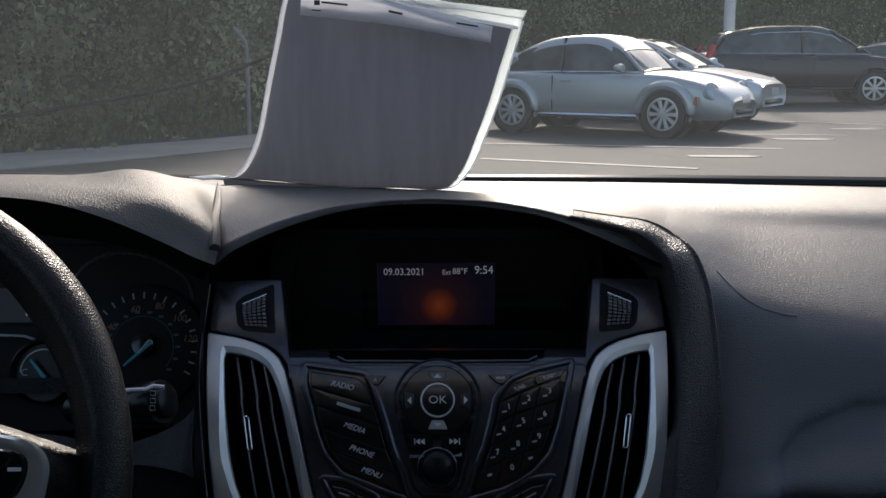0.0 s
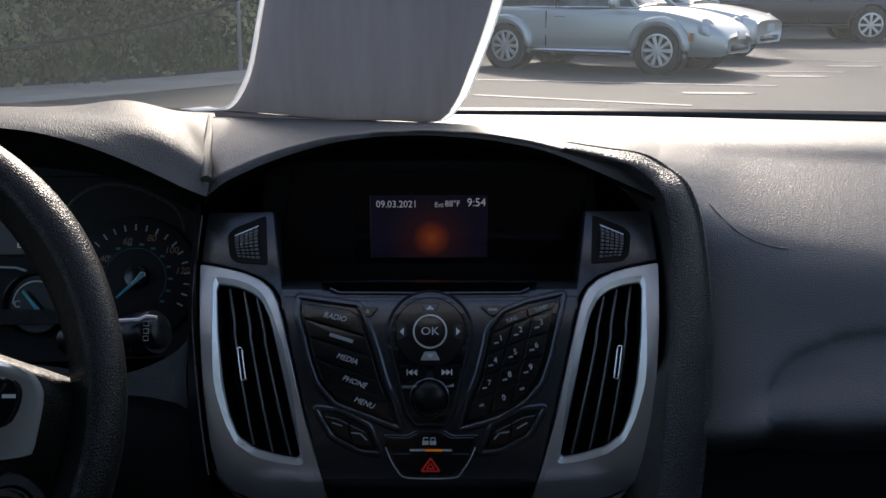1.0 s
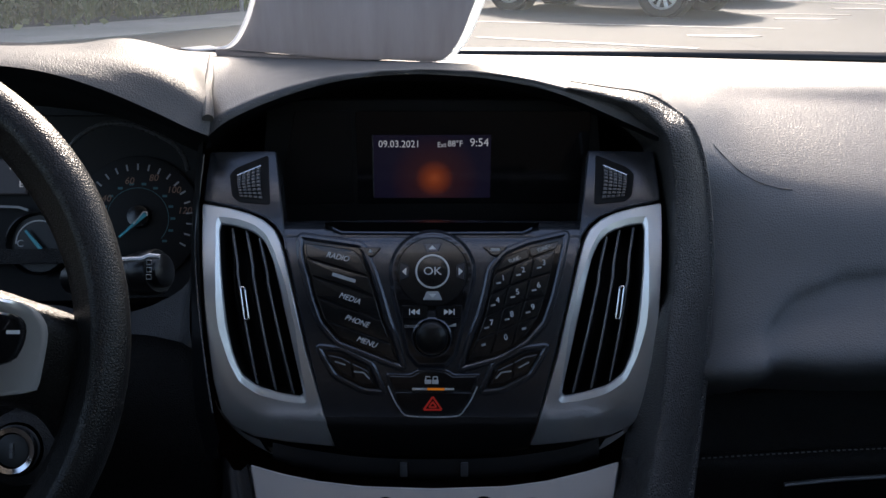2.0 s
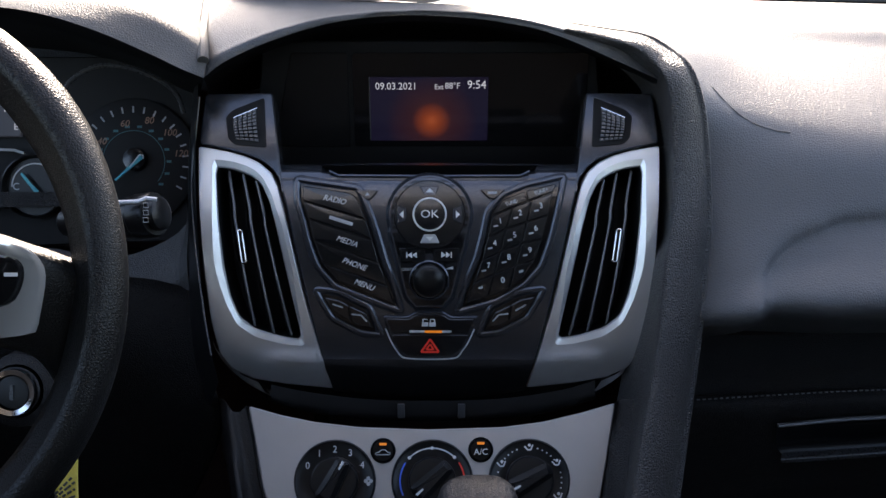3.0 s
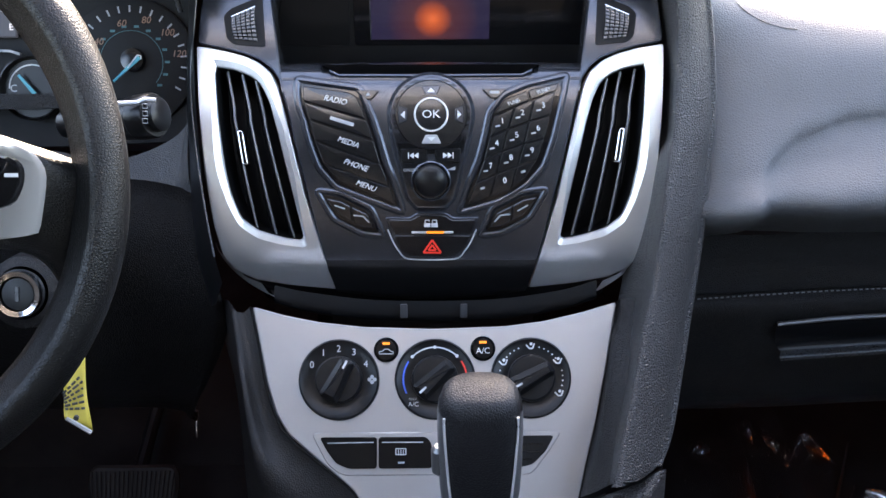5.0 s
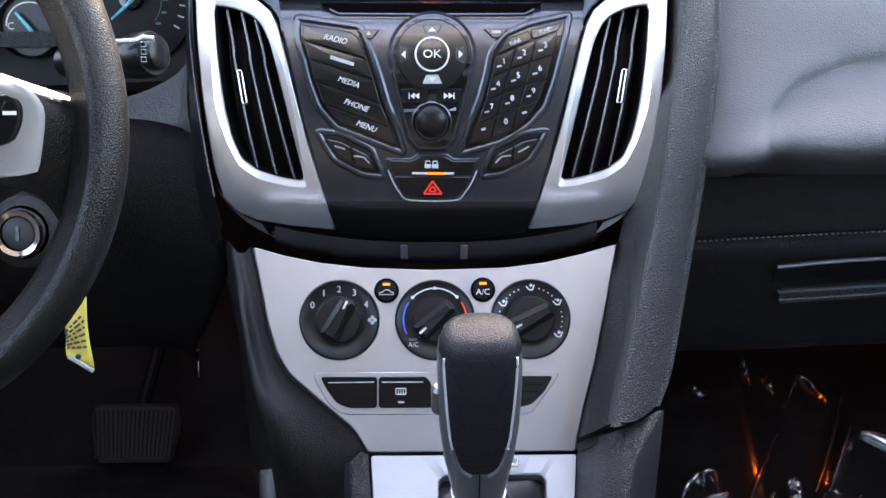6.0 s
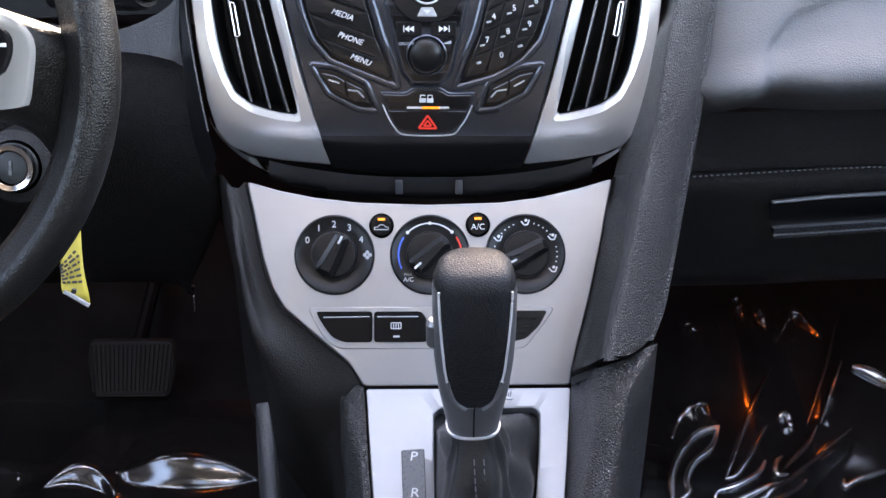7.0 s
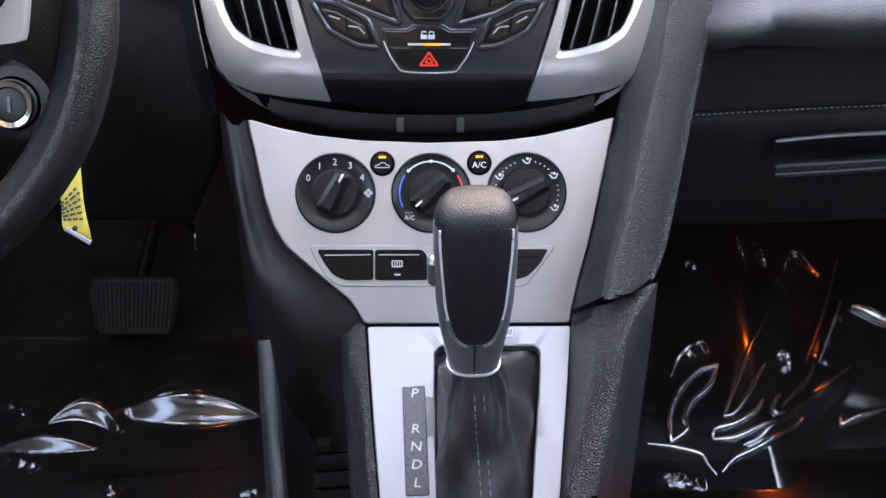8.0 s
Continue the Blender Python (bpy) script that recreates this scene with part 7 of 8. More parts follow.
for sgn in (-1, 1):
    x0, x1 = sorted((sgn * 0.16, sgn * 0.73))
    bm = bmesh.new()
    g0 = [bm.verts.new((x, y, z)) for x in (x0, x1) for y, z in (((0.4, 0.332), (1.0, 0.332), (1.2, 0.385), (1.55, 0.70), (1.55, 0.30)) if sgn < 0 else ((0.4, 0.330), (0.91, 0.330), (1.2, 0.417), (1.55, 0.522), (1.55, 0.30)))]
    for i in range(4):
        bm.faces.new((g0[i], g0[i + 1], g0[i + 6], g0[i + 5]))
    tagged(part("floor_mat", bm, M_CARPET, None), "black carpet floor mat under clear film", "floor mat")
for x in (-0.30, 0.52):
    lamp = thing("footwell_lamp", pose(x, 1.16, 0.73), "small amber footwell lamp under the dashboard", "lamp", "footwell lamps")
    part("lens", box(-0.02, 0.02, -0.006, 0.006, -0.006, 0.004, 0.002), mat("footwell_glow", (0.9, 0.4, 0.1), 0.4, emit=(1.0, 0.17, 0.015, 1.2)), lamp, "glowing amber lens")
    part("housing", box(-0.024, 0.024, -0.009, 0.009, 0.003, 0.02, 0.002), M_BLACK, lamp)

# ---- plastic wallet on the dashboard ----
bagt = thing("document_wallet", pose(*[(-0.1073, 1.2, 1.1079)][0]), "clear zip bag holding grey papers, leaning curled against the windscreen", "plastic bag")
binv = bagt.matrix_world.inverted()
BL = [(-0.2437, 1.245, 1.1096), (-0.2225, 1.235, 1.1132), (-0.2057, 1.222, 1.131), (-0.1911, 1.212, 1.1631), (-0.1792, 1.21, 1.2161), (-0.1687, 1.216, 1.2645), (-0.1645, 1.222, 1.2894), (-0.1591, 1.228, 1.3143)]
BR = [(-0.0023, 1.178, 1.1026), (0.0145, 1.152, 1.11), (0.0291, 1.137, 1.1324), (0.0406, 1.13, 1.1622), (0.0544, 1.131, 1.1996), (0.0652, 1.14, 1.2337), (0.0743, 1.15, 1.2611), (0.0807, 1.16, 1.2796)]
BM = [(-0.1212, 1.215, 1.1042), (-0.0998, 1.192, 1.1063), (-0.0816, 1.175, 1.1308), (-0.0691, 1.168, 1.164), (-0.0547, 1.168, 1.2132), (-0.0426, 1.178, 1.2583), (-0.0385, 1.188, 1.2826), (-0.0259, 1.196, 1.3081)]
def wallet_rails(off):
    rows = []
    for r in (BL, BM, BR):
        rows.append([binv @ (Vector(p) + Vector((0, off, 0))) for p in r])
    return rows
sheet = loft("paper_sheet", wallet_rails(0.004), 90, 60, M_PAPER, bagt, "grey papers", 0.0)
for v in sheet.data.vertices:      # soft upright pleats
    ridge_x = 0.080 - 0.30 * (v.co.z - 0.05)
    v.co.y -= 0.0022 * math.exp(-((v.co.x - ridge_x) / 0.004) ** 2) * min(1, max(0, (v.co.z - 0.03) / 0.06))
    v.co.y += 0.0030 * noise.noise(Vector((v.co.x * 26 + v.co.z * 9, v.co.z * 5, 2.0))) + 0.0012 * noise.noise(Vector((v.co.x * 90, v.co.z * 8, 7.0)))
# flap added under the papers so that no sun passes beneath them
foot = [[binv @ Vector(r[0]) for r in (BL, BM, BR)], [binv @ (Vector(r[0]) + Vector((0, 0.008, -0.008))) for r in (BL, BM, BR)], [binv @ (Vector(r[0]) + Vector((0, 0.020, -0.016))) for r in (BL, BM, BR)]]
loft("folded_foot", foot, 40, 6, M_PAPER, bagt, "paper flap added to block sun under the wallet")
for r, wide in ((BL, [(-0.005, 0.002)] * 8), (BR, [(0.004, 0.0), (0.006, 0.0), (0.0085, 0.0), (0.0095, 0.0), (0.0100, 0.0), (0.0105, 0.0), (0.0105, 0.0), (0.0100, 0.0)])):
    outer = [Vector(p) + Vector((w, d, 0.001)) for p, (w, d) in zip(r, wide)]
    inner = [Vector(p).lerp(q, 0.5) + Vector((0, -0.001, 0)) for p, q in zip(r, outer)]
    loft("bag_edge", [[binv @ Vector(p) for p in r], [binv @ p for p in inner], [binv @ p for p in outer]], 40, 5, M_HAZY if r is BR else M_FILM, bagt, "translucent seam of the bag", 0.0008)
    part("edge_line", tube([binv @ p for p in spline(outer, 40)], 0.0009, 6), M_FILM, bagt, "pale outer edge of the bag", True)
ZIP_LOW = [(-0.1533, 1.222, 1.3372), (-0.1029, 1.2, 1.3214), (-0.0421, 1.178, 1.3026), (0.0169, 1.16, 1.2867), (0.0846, 1.148, 1.2736)]
ZIP_MID = [(-0.1484, 1.224, 1.3492), (-0.0968, 1.202, 1.3321), (-0.0214, 1.178, 1.302), (0.0345, 1.162, 1.2925), (0.0893, 1.15, 1.2833)]
ZIP_TOP = [(-0.146, 1.226, 1.3565), (-0.0938, 1.204, 1.3392), (-0.0065, 1.18, 1.3055), (0.0433, 1.164, 1.2971), (0.0935, 1.152, 1.2908)]
loft("zip_band", [[binv @ Vector(p) for p in r] for r in (ZIP_TOP, ZIP_MID, ZIP_LOW)], 30, 10, M_HAZY, bagt, "clear zip band of the bag", 0.0006)
for r, w in ((ZIP_TOP, 0.0007), (ZIP_MID, 0.0010), (ZIP_LOW, 0.0021)):
    part("zip_ridge", tube([binv @ (Vector(p) + Vector((0, -0.001, 0))) for p in spline(r, 30)], w, 6), M_FILM, bagt, "pale zip ridge", True)
LABEL = ([(-0.1431, 1.205, 1.3242), (-0.0898, 1.184, 1.3123), (-0.0418, 1.168, 1.2999), (0.0051, 1.152, 1.2882), (0.0579, 1.138, 1.2752)],
         [(-0.1451, 1.199, 1.2892), (-0.0899, 1.178, 1.2831), (-0.0418, 1.162, 1.2767), (0.005, 1.146, 1.2682), (0.0555, 1.133, 1.2588)])
loft("label", [[binv @ Vector(p) for p in r] for r in LABEL], 20, 4, M_LABEL, bagt, "white printed label", 0.0006)
for pr, w in (([(-0.1204, 1.185, 1.302), (-0.0928, 1.181, 1.2989)], 0.0011), ([(-0.1313, 1.19, 1.2941), (-0.1213, 1.186, 1.2933)], 0.0006), ([(-0.0486, 1.16, 1.2916), (-0.0345, 1.156, 1.2885)], 0.0012), ([(0.0211, 1.137, 1.2787), (0.0428, 1.133, 1.2751)], 0.0008)):
    a, b = (binv @ Vector(p) for p in pr)
    part("print_bar", tube([a, b], w, 5), M_INK, bagt)
a = binv @ Vector((-0.1257, 1.19, 1.3017))
part("code_block", box(a.x - 0.0030, a.x + 0.0030, a.y - 0.001, a.y + 0.0006, a.z - 0.0025, a.z + 0.0025), M_INK, bagt)
fl = [(-0.2804, 1.24, 1.1116), (-0.2493, 1.245, 1.1135), (-0.2347, 1.235, 1.1113), (-0.2624, 1.23, 1.1095)]
loft("bag_corner", [[binv @ Vector(fl[0]), binv @ Vector(fl[1])], [binv @ Vector(fl[3]), binv @ Vector(fl[2])]], 6, 4, M_FILM, bagt, "curled bag corner", 0.001)

# ---- outside ----
tagged(part("ground", box(-120, 120, -60, 160, -0.5, 0.0), M_ASPHALT, None), "worn grey asphalt car park", "ground", kind="structure")
lines_ = ([(0.6059, 15.1394, 0.004), (4.4449, 14.0517, 0.004)], [(0.5187, 12.9492, 0.004), (2.8087, 11.7052, 0.004)], [(4.5939, 16.5882, 0.004), (6.1202, 16.2722, 0.004)], [(6.1333, 19.6289, 0.004), (7.5632, 18.4654, 0.004)], [(-1.5634, 17.685, 0.004), (0.853, 18.9033, 0.004)])
for a, b in lines_:
    a, b = Vector(a), Vector(b)
    s = Vector((-(b - a).y, (b - a).x, 0)).normalized() * 0.06
    bm = bmesh.new()
    vs = [bm.verts.new(p) for p in (a - s, b - s, b + s, a + s)]
    up = [bm.verts.new(v.co + Vector((0, 0, 0.003))) for v in vs]
    ring_faces(bm, vs, up)
    bm.faces.new(up)
    tagged(part("parking_line", bm, M_LINE, None), "worn white painted parking bay line on the asphalt", "road marking", "parking lines", "structure")
for p in [(3.4684, 13.0937, 0.004), (5.2416, 15.575, 0.004), (6.761, 17.5588, 0.004)]:
    bm = prism(rounded([(-0.45, -0.10), (0.2, -0.14), (0.45, 0.0), (0.2, 0.14), (-0.45, 0.10)], 0.06), 0.0, 0.004, 0)
    ob = tagged(part("road_patch", bm, M_LINE, None), "worn white paint patch on the asphalt", "road marking", "paint patches", "structure")
    ob.matrix_world = pose(*p, 0, 0, -6)
# pale kerb-side strip in front of the hedge
bm = bmesh.new()
e0 = spline([(-16, 4.5, 0), (-7.5, 9.6, 0), (-4.6, 12.0, 0), (-2.2, 15.0, 0), (-0.6, 18.5, 0), (1.5, 24, 0), (6, 31, 0)], 40)
e1 = spline([(-17, 6.0, 0), (-8.6, 11.0, 0), (-5.8, 13.4, 0), (-3.3, 16.0, 0), (-1.6, 19.2, 0), (0.6, 24.6, 0), (5, 32, 0)], 40)
A = [bm.verts.new((p.x, p.y, -0.05)) for p in e0]
B = [bm.verts.new((p.x, p.y, 0.012)) for p in e0]
C = [bm.verts.new((p.x, p.y, 0.02)) for p in e1]
D = [bm.verts.new((p.x, p.y, -0.05)) for p in e1]
for X, Y in ((A, B), (B, C), (C, D)):
    for i in range(39):
        bm.faces.new((X[i], X[i + 1], Y[i + 1], Y[i]))
tagged(part("kerb", bm, M_PAVE, None, smooth=True, angle=30), "pale concrete kerb strip along the hedge", "kerb", kind="structure")

# ---- parked cars ----
def wheel_parts(car, x, side, hw, r, spokes, dark=False):
    y = side * (hw - 0.085)
    w = part("wheel", lathe([(r * 0.66, -0.09), (r * 0.97, -0.10), (r, -0.06), (r, 0.06), (r * 0.97, 0.085), (r * 0.72, 0.095), (r * 0.68, 0.07)], 32), M_TYRE, car, "black tyre", True, 50)
    w.matrix_local = pose(x, y, r, 90 if side < 0 else -90)
    part("rim", lathe([(r * 0.69, 0.03), (r * 0.70, 0.092), (r * 0.63, 0.095), (r * 0.60, 0.06)], 32), M_ALLOY, w, "alloy rim", True)
    part("brake_disc", lathe([(r * 0.6, 0.02), (0, 0.025)], 20), M_BLACK, w)
    for k in range(spokes):
        a = 2 * math.pi * k / spokes
        d = Vector((math.cos(a), math.sin(a)))
        s = Vector((-d.y, d.x)) * r * 0.09
        part("spoke", prism([d * r * 0.1 - s * 0.6, d * r * 0.63 - s, d * r * 0.63 + s, d * r * 0.1 + s * 0.6], 0.05, 0.085, 0.008), M_ALLOY, w)
    part("hub_cap", lathe([(r * 0.15, 0.05), (r * 0.14, 0.09), (0, 0.094)], 16), M_ALLOY, w, smooth=True)


def shell_loft(name, secs, material, car, label="", nv=26):
    """Body skin from cross-sections (x, [(y, z), ...] from sill to centre line), mirrored."""
    rows = []
    for x, prof in secs:
        half = spline([(x, -abs(y), z) for y, z in prof], nv)
        rows.append(half + [Vector((p.x, -p.y, p.z)) for p in half[::-1][1:]])
    n = len(rows[0])
    dense = []
    cols = [spline([r[i] for r in rows], 64) for i in range(n)]
    verts = [cols[i][k] for k in range(64) for i in range(n)]
    faces = [(k * n + i, k * n + i + 1, (k + 1) * n + i + 1, (k + 1) * n + i) for k in range(63) for i in range(n - 1)]
    faces.append(tuple(range(n)))
    faces.append(tuple(63 * n + i for i in range(n))[::-1])
    return link_mesh(name, verts, faces, material, car, True, label)


def parked_car(name, m, label, paint, body, cabin, hw, axles, r, lamp=None, spokes=8, tail=None, arch=1.0, handles=()):
    """body: (x, low z, belt z, half width); cabin: (x, z at belt, z at top, half width there, half width on top)."""
    car = thing(name, m, label, "car", "parked cars")
    secs = []
    for x, lo, belt, w in body:
        secs.append((x, [(w * 0.86, lo), (w * 0.985, lo + (belt - lo) * 0.25), (w, lo + (belt - lo) * 0.6), (w * 0.95, belt - 0.04), (w * 0.80, belt), (w * 0.4, belt + 0.02), (0, belt + 0.025)]))
    shell_loft("body", secs, paint, car, "painted body")
    gs = [(x, [(w0, z0), (w0 * 0.6 + w1 * 0.4, z0 + (z1 - z0) * 0.5), (w1, z1 - 0.02), (w1 * 0.6, z1), (0, z1 + 0.01)]) for x, z0, z1, w0, w1 in cabin]
    shell_loft("windows", gs, M_GLASSDARK, car, "dark car glass", 16)
    # roof skin between the screens
    inner = [c for c in cabin if c[2] - c[1] > 0.30]
    rs = [(x, [(w1 + (w0 - w1) * 0.32 + 0.020, z1 - 0.125) if arch > 1 else (w1 * 1.02 + 0.004, z1 - 0.05), *([(w1 + 0.035, z1 - 0.06)] if arch > 1 else []), (w1 * 0.97, z1 - 0.002), (w1 * 0.6, z1 + 0.014), (0, z1 + 0.024)]) for x, z0, z1, w0, w1 in inner]
    shell_loft("roof", rs, paint, car, "painted roof", 14)
    for s in (-1, 1):
        # screen pillars and the post between the doors
        f, b = cabin[-1], cabin[0]
        fi, bi = inner[-1], inner[0]
        part("front_pillar", tube([(f[0], s * f[3], f[1] + 0.01), (fi[0], s * (fi[4] + 0.01), fi[2] - 0.02)], 0.03, 8), paint, car, smooth=True)
        back = [c for c in cabin if c[0] <= bi[0] + 0.01]
        part("rear_pillar", tube([(c[0], s * (c[4] * 0.75 + c[3] * 0.25), c[2] - 0.03 - (c[2] - c[1]) * 0.12) for c in back], [0.085 if arch > 1 else 0.05] * len(back), 8), paint, car, smooth=True)
        mid = cabin[len(cabin) // 2]
        part("door_post", tube([(mid[0] - 0.15, s * (mid[3] + 0.004), mid[1]), (mid[0] - 0.18, s * (mid[4] + 0.006), mid[2] - 0.03)], 0.03, 6), M_BLACK, car, smooth=True)
        part("belt_trim", tube([(c[0], s * (c[3] + 0.012), c[1] + 0.012) for c in cabin], 0.014, 6), M_CHROME, car, smooth=True)
        for x in handles:
            hwid = hw * 0.985
            part("door_handle", tube([(x - 0.09, s * hwid, cabin[1][1] - 0.11), (x, s * (hwid + 0.025), cabin[1][1] - 0.105), (x + 0.09, s * hwid, cabin[1][1] - 0.11)], 0.016, 6), paint, car, smooth=True)
        mx = cabin[-1][0] - 0.28
        part("mirror", lathe([(0.0, -0.09), (0.06, -0.07), (0.085, 0.0), (0.07, 0.05), (0, 0.06)], 14), paint, car, "door mirror", True).matrix_local = pose(mx, s * (hw + 0.06), cabin[1][1] + 0.08, 90, 0, 90) @ Matrix.Diagonal((1.25, 0.85, 1, 1))
        part("sill", tube([(axles[0] + r + 0.08, s * hw * 0.97, body[3][1] + 0.04), (axles[1] - r - 0.08, s * hw * 0.97, body[3][1] + 0.04)], 0.035, 8), M_CHROME if arch > 1 else M_BLACK, car, "bright sill" if arch > 1 else "dark sill", True)
        # door shut line
        for x in handles:
            part("shut_line", box(x - 0.24, x - 0.228, s * hw * 0.99 - 0.006, s * hw * 0.99 + 0.006, body[3][1] + 0.1, cabin[1][1] - 0.03), M_BLACK, car)
        for x in axles:
            # no arch is cut: a near-black disc stands for the shaded well
            wl = part("wheel_arch", lathe([(r * 1.16, -0.25), (r * 1.16, 0.0), (r * 1.10, 0.002), (0, 0.002)], 32), M_DEEP, car, "dark disc for the shaded wheel well")
            wl.matrix_local = pose(x, s * (hw * 1.0 - 0.006 + (0.03 if arch > 1 else 0)), r + 0.01, 90 if s < 0 else -90)
            pts = [(x + r * 1.20 * math.cos(radians(a)), s * (hw * 0.99 + (0.03 if arch > 1 else 0)), r + r * 1.20 * math.sin(radians(a))) for a in range(-14, 195, 8)]
            part("fender", tube(pts, [(0.075 if arch > 1 else 0.022) * min(1, 0.15 + min(i, len(pts) - 1 - i) * 0.3) for i in range(len(pts))], 10), paint, car, "rounded wing over the wheel", True)
            wheel_parts(car, x, s, hw + (0.055 if arch > 1 else 0.03), r, spokes)
        if lamp:
            lx, ly, lz, lr = lamp
            part("headlight", lathe([(lr, -0.12), (lr, 0.005), (lr * 0.85, 0.02), (lr * 0.8, 0.01), (0, 0.03)], 20), M_HEADLAMP, car, "clear headlight", True).matrix_local = pose(lx, s * ly, lz, 0, 62, s * 22)
            part("side_marker", prism(rounded([(-0.035, -0.06), (0.02, -0.06), (0.035, 0.06), (-0.02, 0.06)], 0.012), 0.0, 0.02, 0.004), M_MARKER, car, "amber side marker").matrix_local = pose(axles[1] + r * 1.42, s * (hw * 0.985 + (0.03 if arch > 1 else -0.03)), r + 0.20, 90 if s < 0 else -90)
        if tail:
            part("window_trim", tube([(c[0], s * (c[4] + (c[3] - c[4]) * 0.22 + 0.014), c[2] - 0.12) for c in cabin[1:-1]], 0.020, 6), M_CHROME, car, "bright strip over the side windows", True)
            tx, ty, tz_ = tail
            part("tail_light", tube([(tx, s * ty, tz_ - 0.16), (tx + 0.03, s * (ty + 0.005), tz_), (tx + 0.12, s * (ty - 0.03), tz_ + 0.28)], [0.08, 0.105, 0.05], 10), M_TAIL, car, "red tail light", True)
    x = body[-1][0]
    w = body[-1][3]
    part("grille", tube([(x - 0.16, -w * 1.15, body[-1][1] + 0.08), (x - 0.02, -w * 0.6, body[-1][1] + 0.08), (x - 0.02, w * 0.6, body[-1][1] + 0.08), (x - 0.16, w * 1.15, body[-1][1] + 0.08)], 0.055, 8), M_BLACK, car, "dark lower grille", True)
    part("plate", box(x + 0.012, x + 0.03, -0.16, 0.16, body[-1][1] + 0.2, body[-1][1] + 0.32), M_LABEL, car, "plain pale plate")
    return car


BUG = [(-2.06, 0.36, 0.62, 0.55), (-1.95, 0.30, 0.80, 0.72), (-1.6, 0.27, 0.93, 0.80), (-0.9, 0.26, 0.94, 0.83), (0.0, 0.25, 0.93, 0.84), (0.7, 0.25, 0.93, 0.83), (1.2, 0.26, 0.91, 0.81), (1.6, 0.26, 0.84, 0.80), (1.92, 0.26, 0.74, 0.74), (2.10, 0.27, 0.62, 0.62), (2.17, 0.30, 0.52, 0.50)]
BUGC = [(-1.72, 0.90, 0.96, 0.62, 0.50), (-1.35, 0.92, 1.24, 0.68, 0.52), (-0.85, 0.93, 1.42, 0.74, 0.55), (-0.3, 0.93, 1.48, 0.76, 0.57), (0.15, 0.93, 1.45, 0.76, 0.56), (0.50, 0.93, 1.26, 0.74, 0.56), (0.86, 0.93, 0.97, 0.70, 0.58)]
pa, pb = Vector((1.18, 17.45, 0)), Vector((3.34, 15.95, 0))
hd = math.degrees(math.atan2((pb - pa).y, (pb - pa).x))
mid = (pa + pb) / 2
# the wheels named above are those of the car's near side
nrm = Vector((-(pb - pa).y, (pb - pa).x, 0)).normalized()
parked_car("parked_car", pose(*(mid + nrm * 0.84), 0, 0, hd), "rounded silver two-door hatchback parked in a bay", M_CARSILV, BUG, BUGC, 0.84, (-1.27, 1.27), 0.345, (1.93, 0.66, 0.68, 0.14), 10, None, 2.0, (-0.35,))
SED = [(-2.3, 0.40, 0.80, 0.62), (-2.2, 0.30, 0.98, 0.80), (-1.5, 0.25, 1.00, 0.88), (-0.8, 0.24, 0.97, 0.90), (0.0, 0.24, 0.95, 0.90), (0.8, 0.24, 0.94, 0.90), (1.4, 0.25, 0.90, 0.88), (2.0, 0.26, 0.78, 0.82), (2.30, 0.30, 0.66, 0.66)]
SEDC = [(-1.9, 0.98, 1.02, 0.68, 0.5), (-1.3, 0.97, 1.32, 0.74, 0.56), (-0.5, 0.96, 1.44, 0.78, 0.6), (0.1, 0.95, 1.43, 0.78, 0.6), (0.6, 0.95, 1.22, 0.76, 0.6), (1.1, 0.94, 0.97, 0.72, 0.62)]
parked_car("parked_car", pose(*(mid + nrm * 4.1 + (pb - pa).normalized() * -0.75), 0, 0, hd), "pale silver saloon car parked behind the hatchback", M_CARBEIGE, SED, SEDC, 0.90, (-1.36, 1.42), 0.33, (2.12, 0.66, 0.66, 0.14), 7, None, 1.0, (-0.7, 0.35))
SUV = [(-2.2, 0.45, 0.90, 0.66), (-2.1, 0.34, 1.08, 0.84), (-1.5, 0.30, 1.10, 0.90), (-0.6, 0.30, 1.07, 0.91), (0.2, 0.30, 1.06, 0.91), (1.0, 0.30, 1.05, 0.91), (1.6, 0.31, 1.00, 0.88), (2.0, 0.33, 0.90, 0.82), (2.24, 0.38, 0.74, 0.66)]
SUVC = [(-2.02, 1.07, 1.12, 0.74, 0.6), (-1.75, 1.08, 1.50, 0.76, 0.6), (-1.0, 1.08, 1.64, 0.80, 0.64), (0.0, 1.07, 1.66, 0.80, 0.64), (0.45, 1.06, 1.58, 0.80, 0.64), (0.85, 1.06, 1.32, 0.78, 0.64), (1.25, 1.05, 1.10, 0.75, 0.66)]
parked_car("parked_car", pose(8.62, 26.3, 0, 0, 0, -4) @ Matrix.Diagonal((1.1, 1.1, 1.08, 1)), "dark blue sport utility car parked with its tail lights showing", M_CARDARK, SUV, SUVC, 0.91, (-1.30, 1.32), 0.36, (2.02, 0.66, 0.86, 0.13), 8, (-2.08, 0.74, 1.0), 1.0, (-0.75, 0.3))
parked_car("parked_car", pose(13.2, 31.5, 0, 0, 0, -4), "pale grey saloon car parked beyond the dark car", M_CARGREY, SED, SEDC, 0.90, (-1.36, 1.42), 0.33, (2.12, 0.66, 0.66, 0.14), 7, None, 1.0, (-0.7, 0.35))

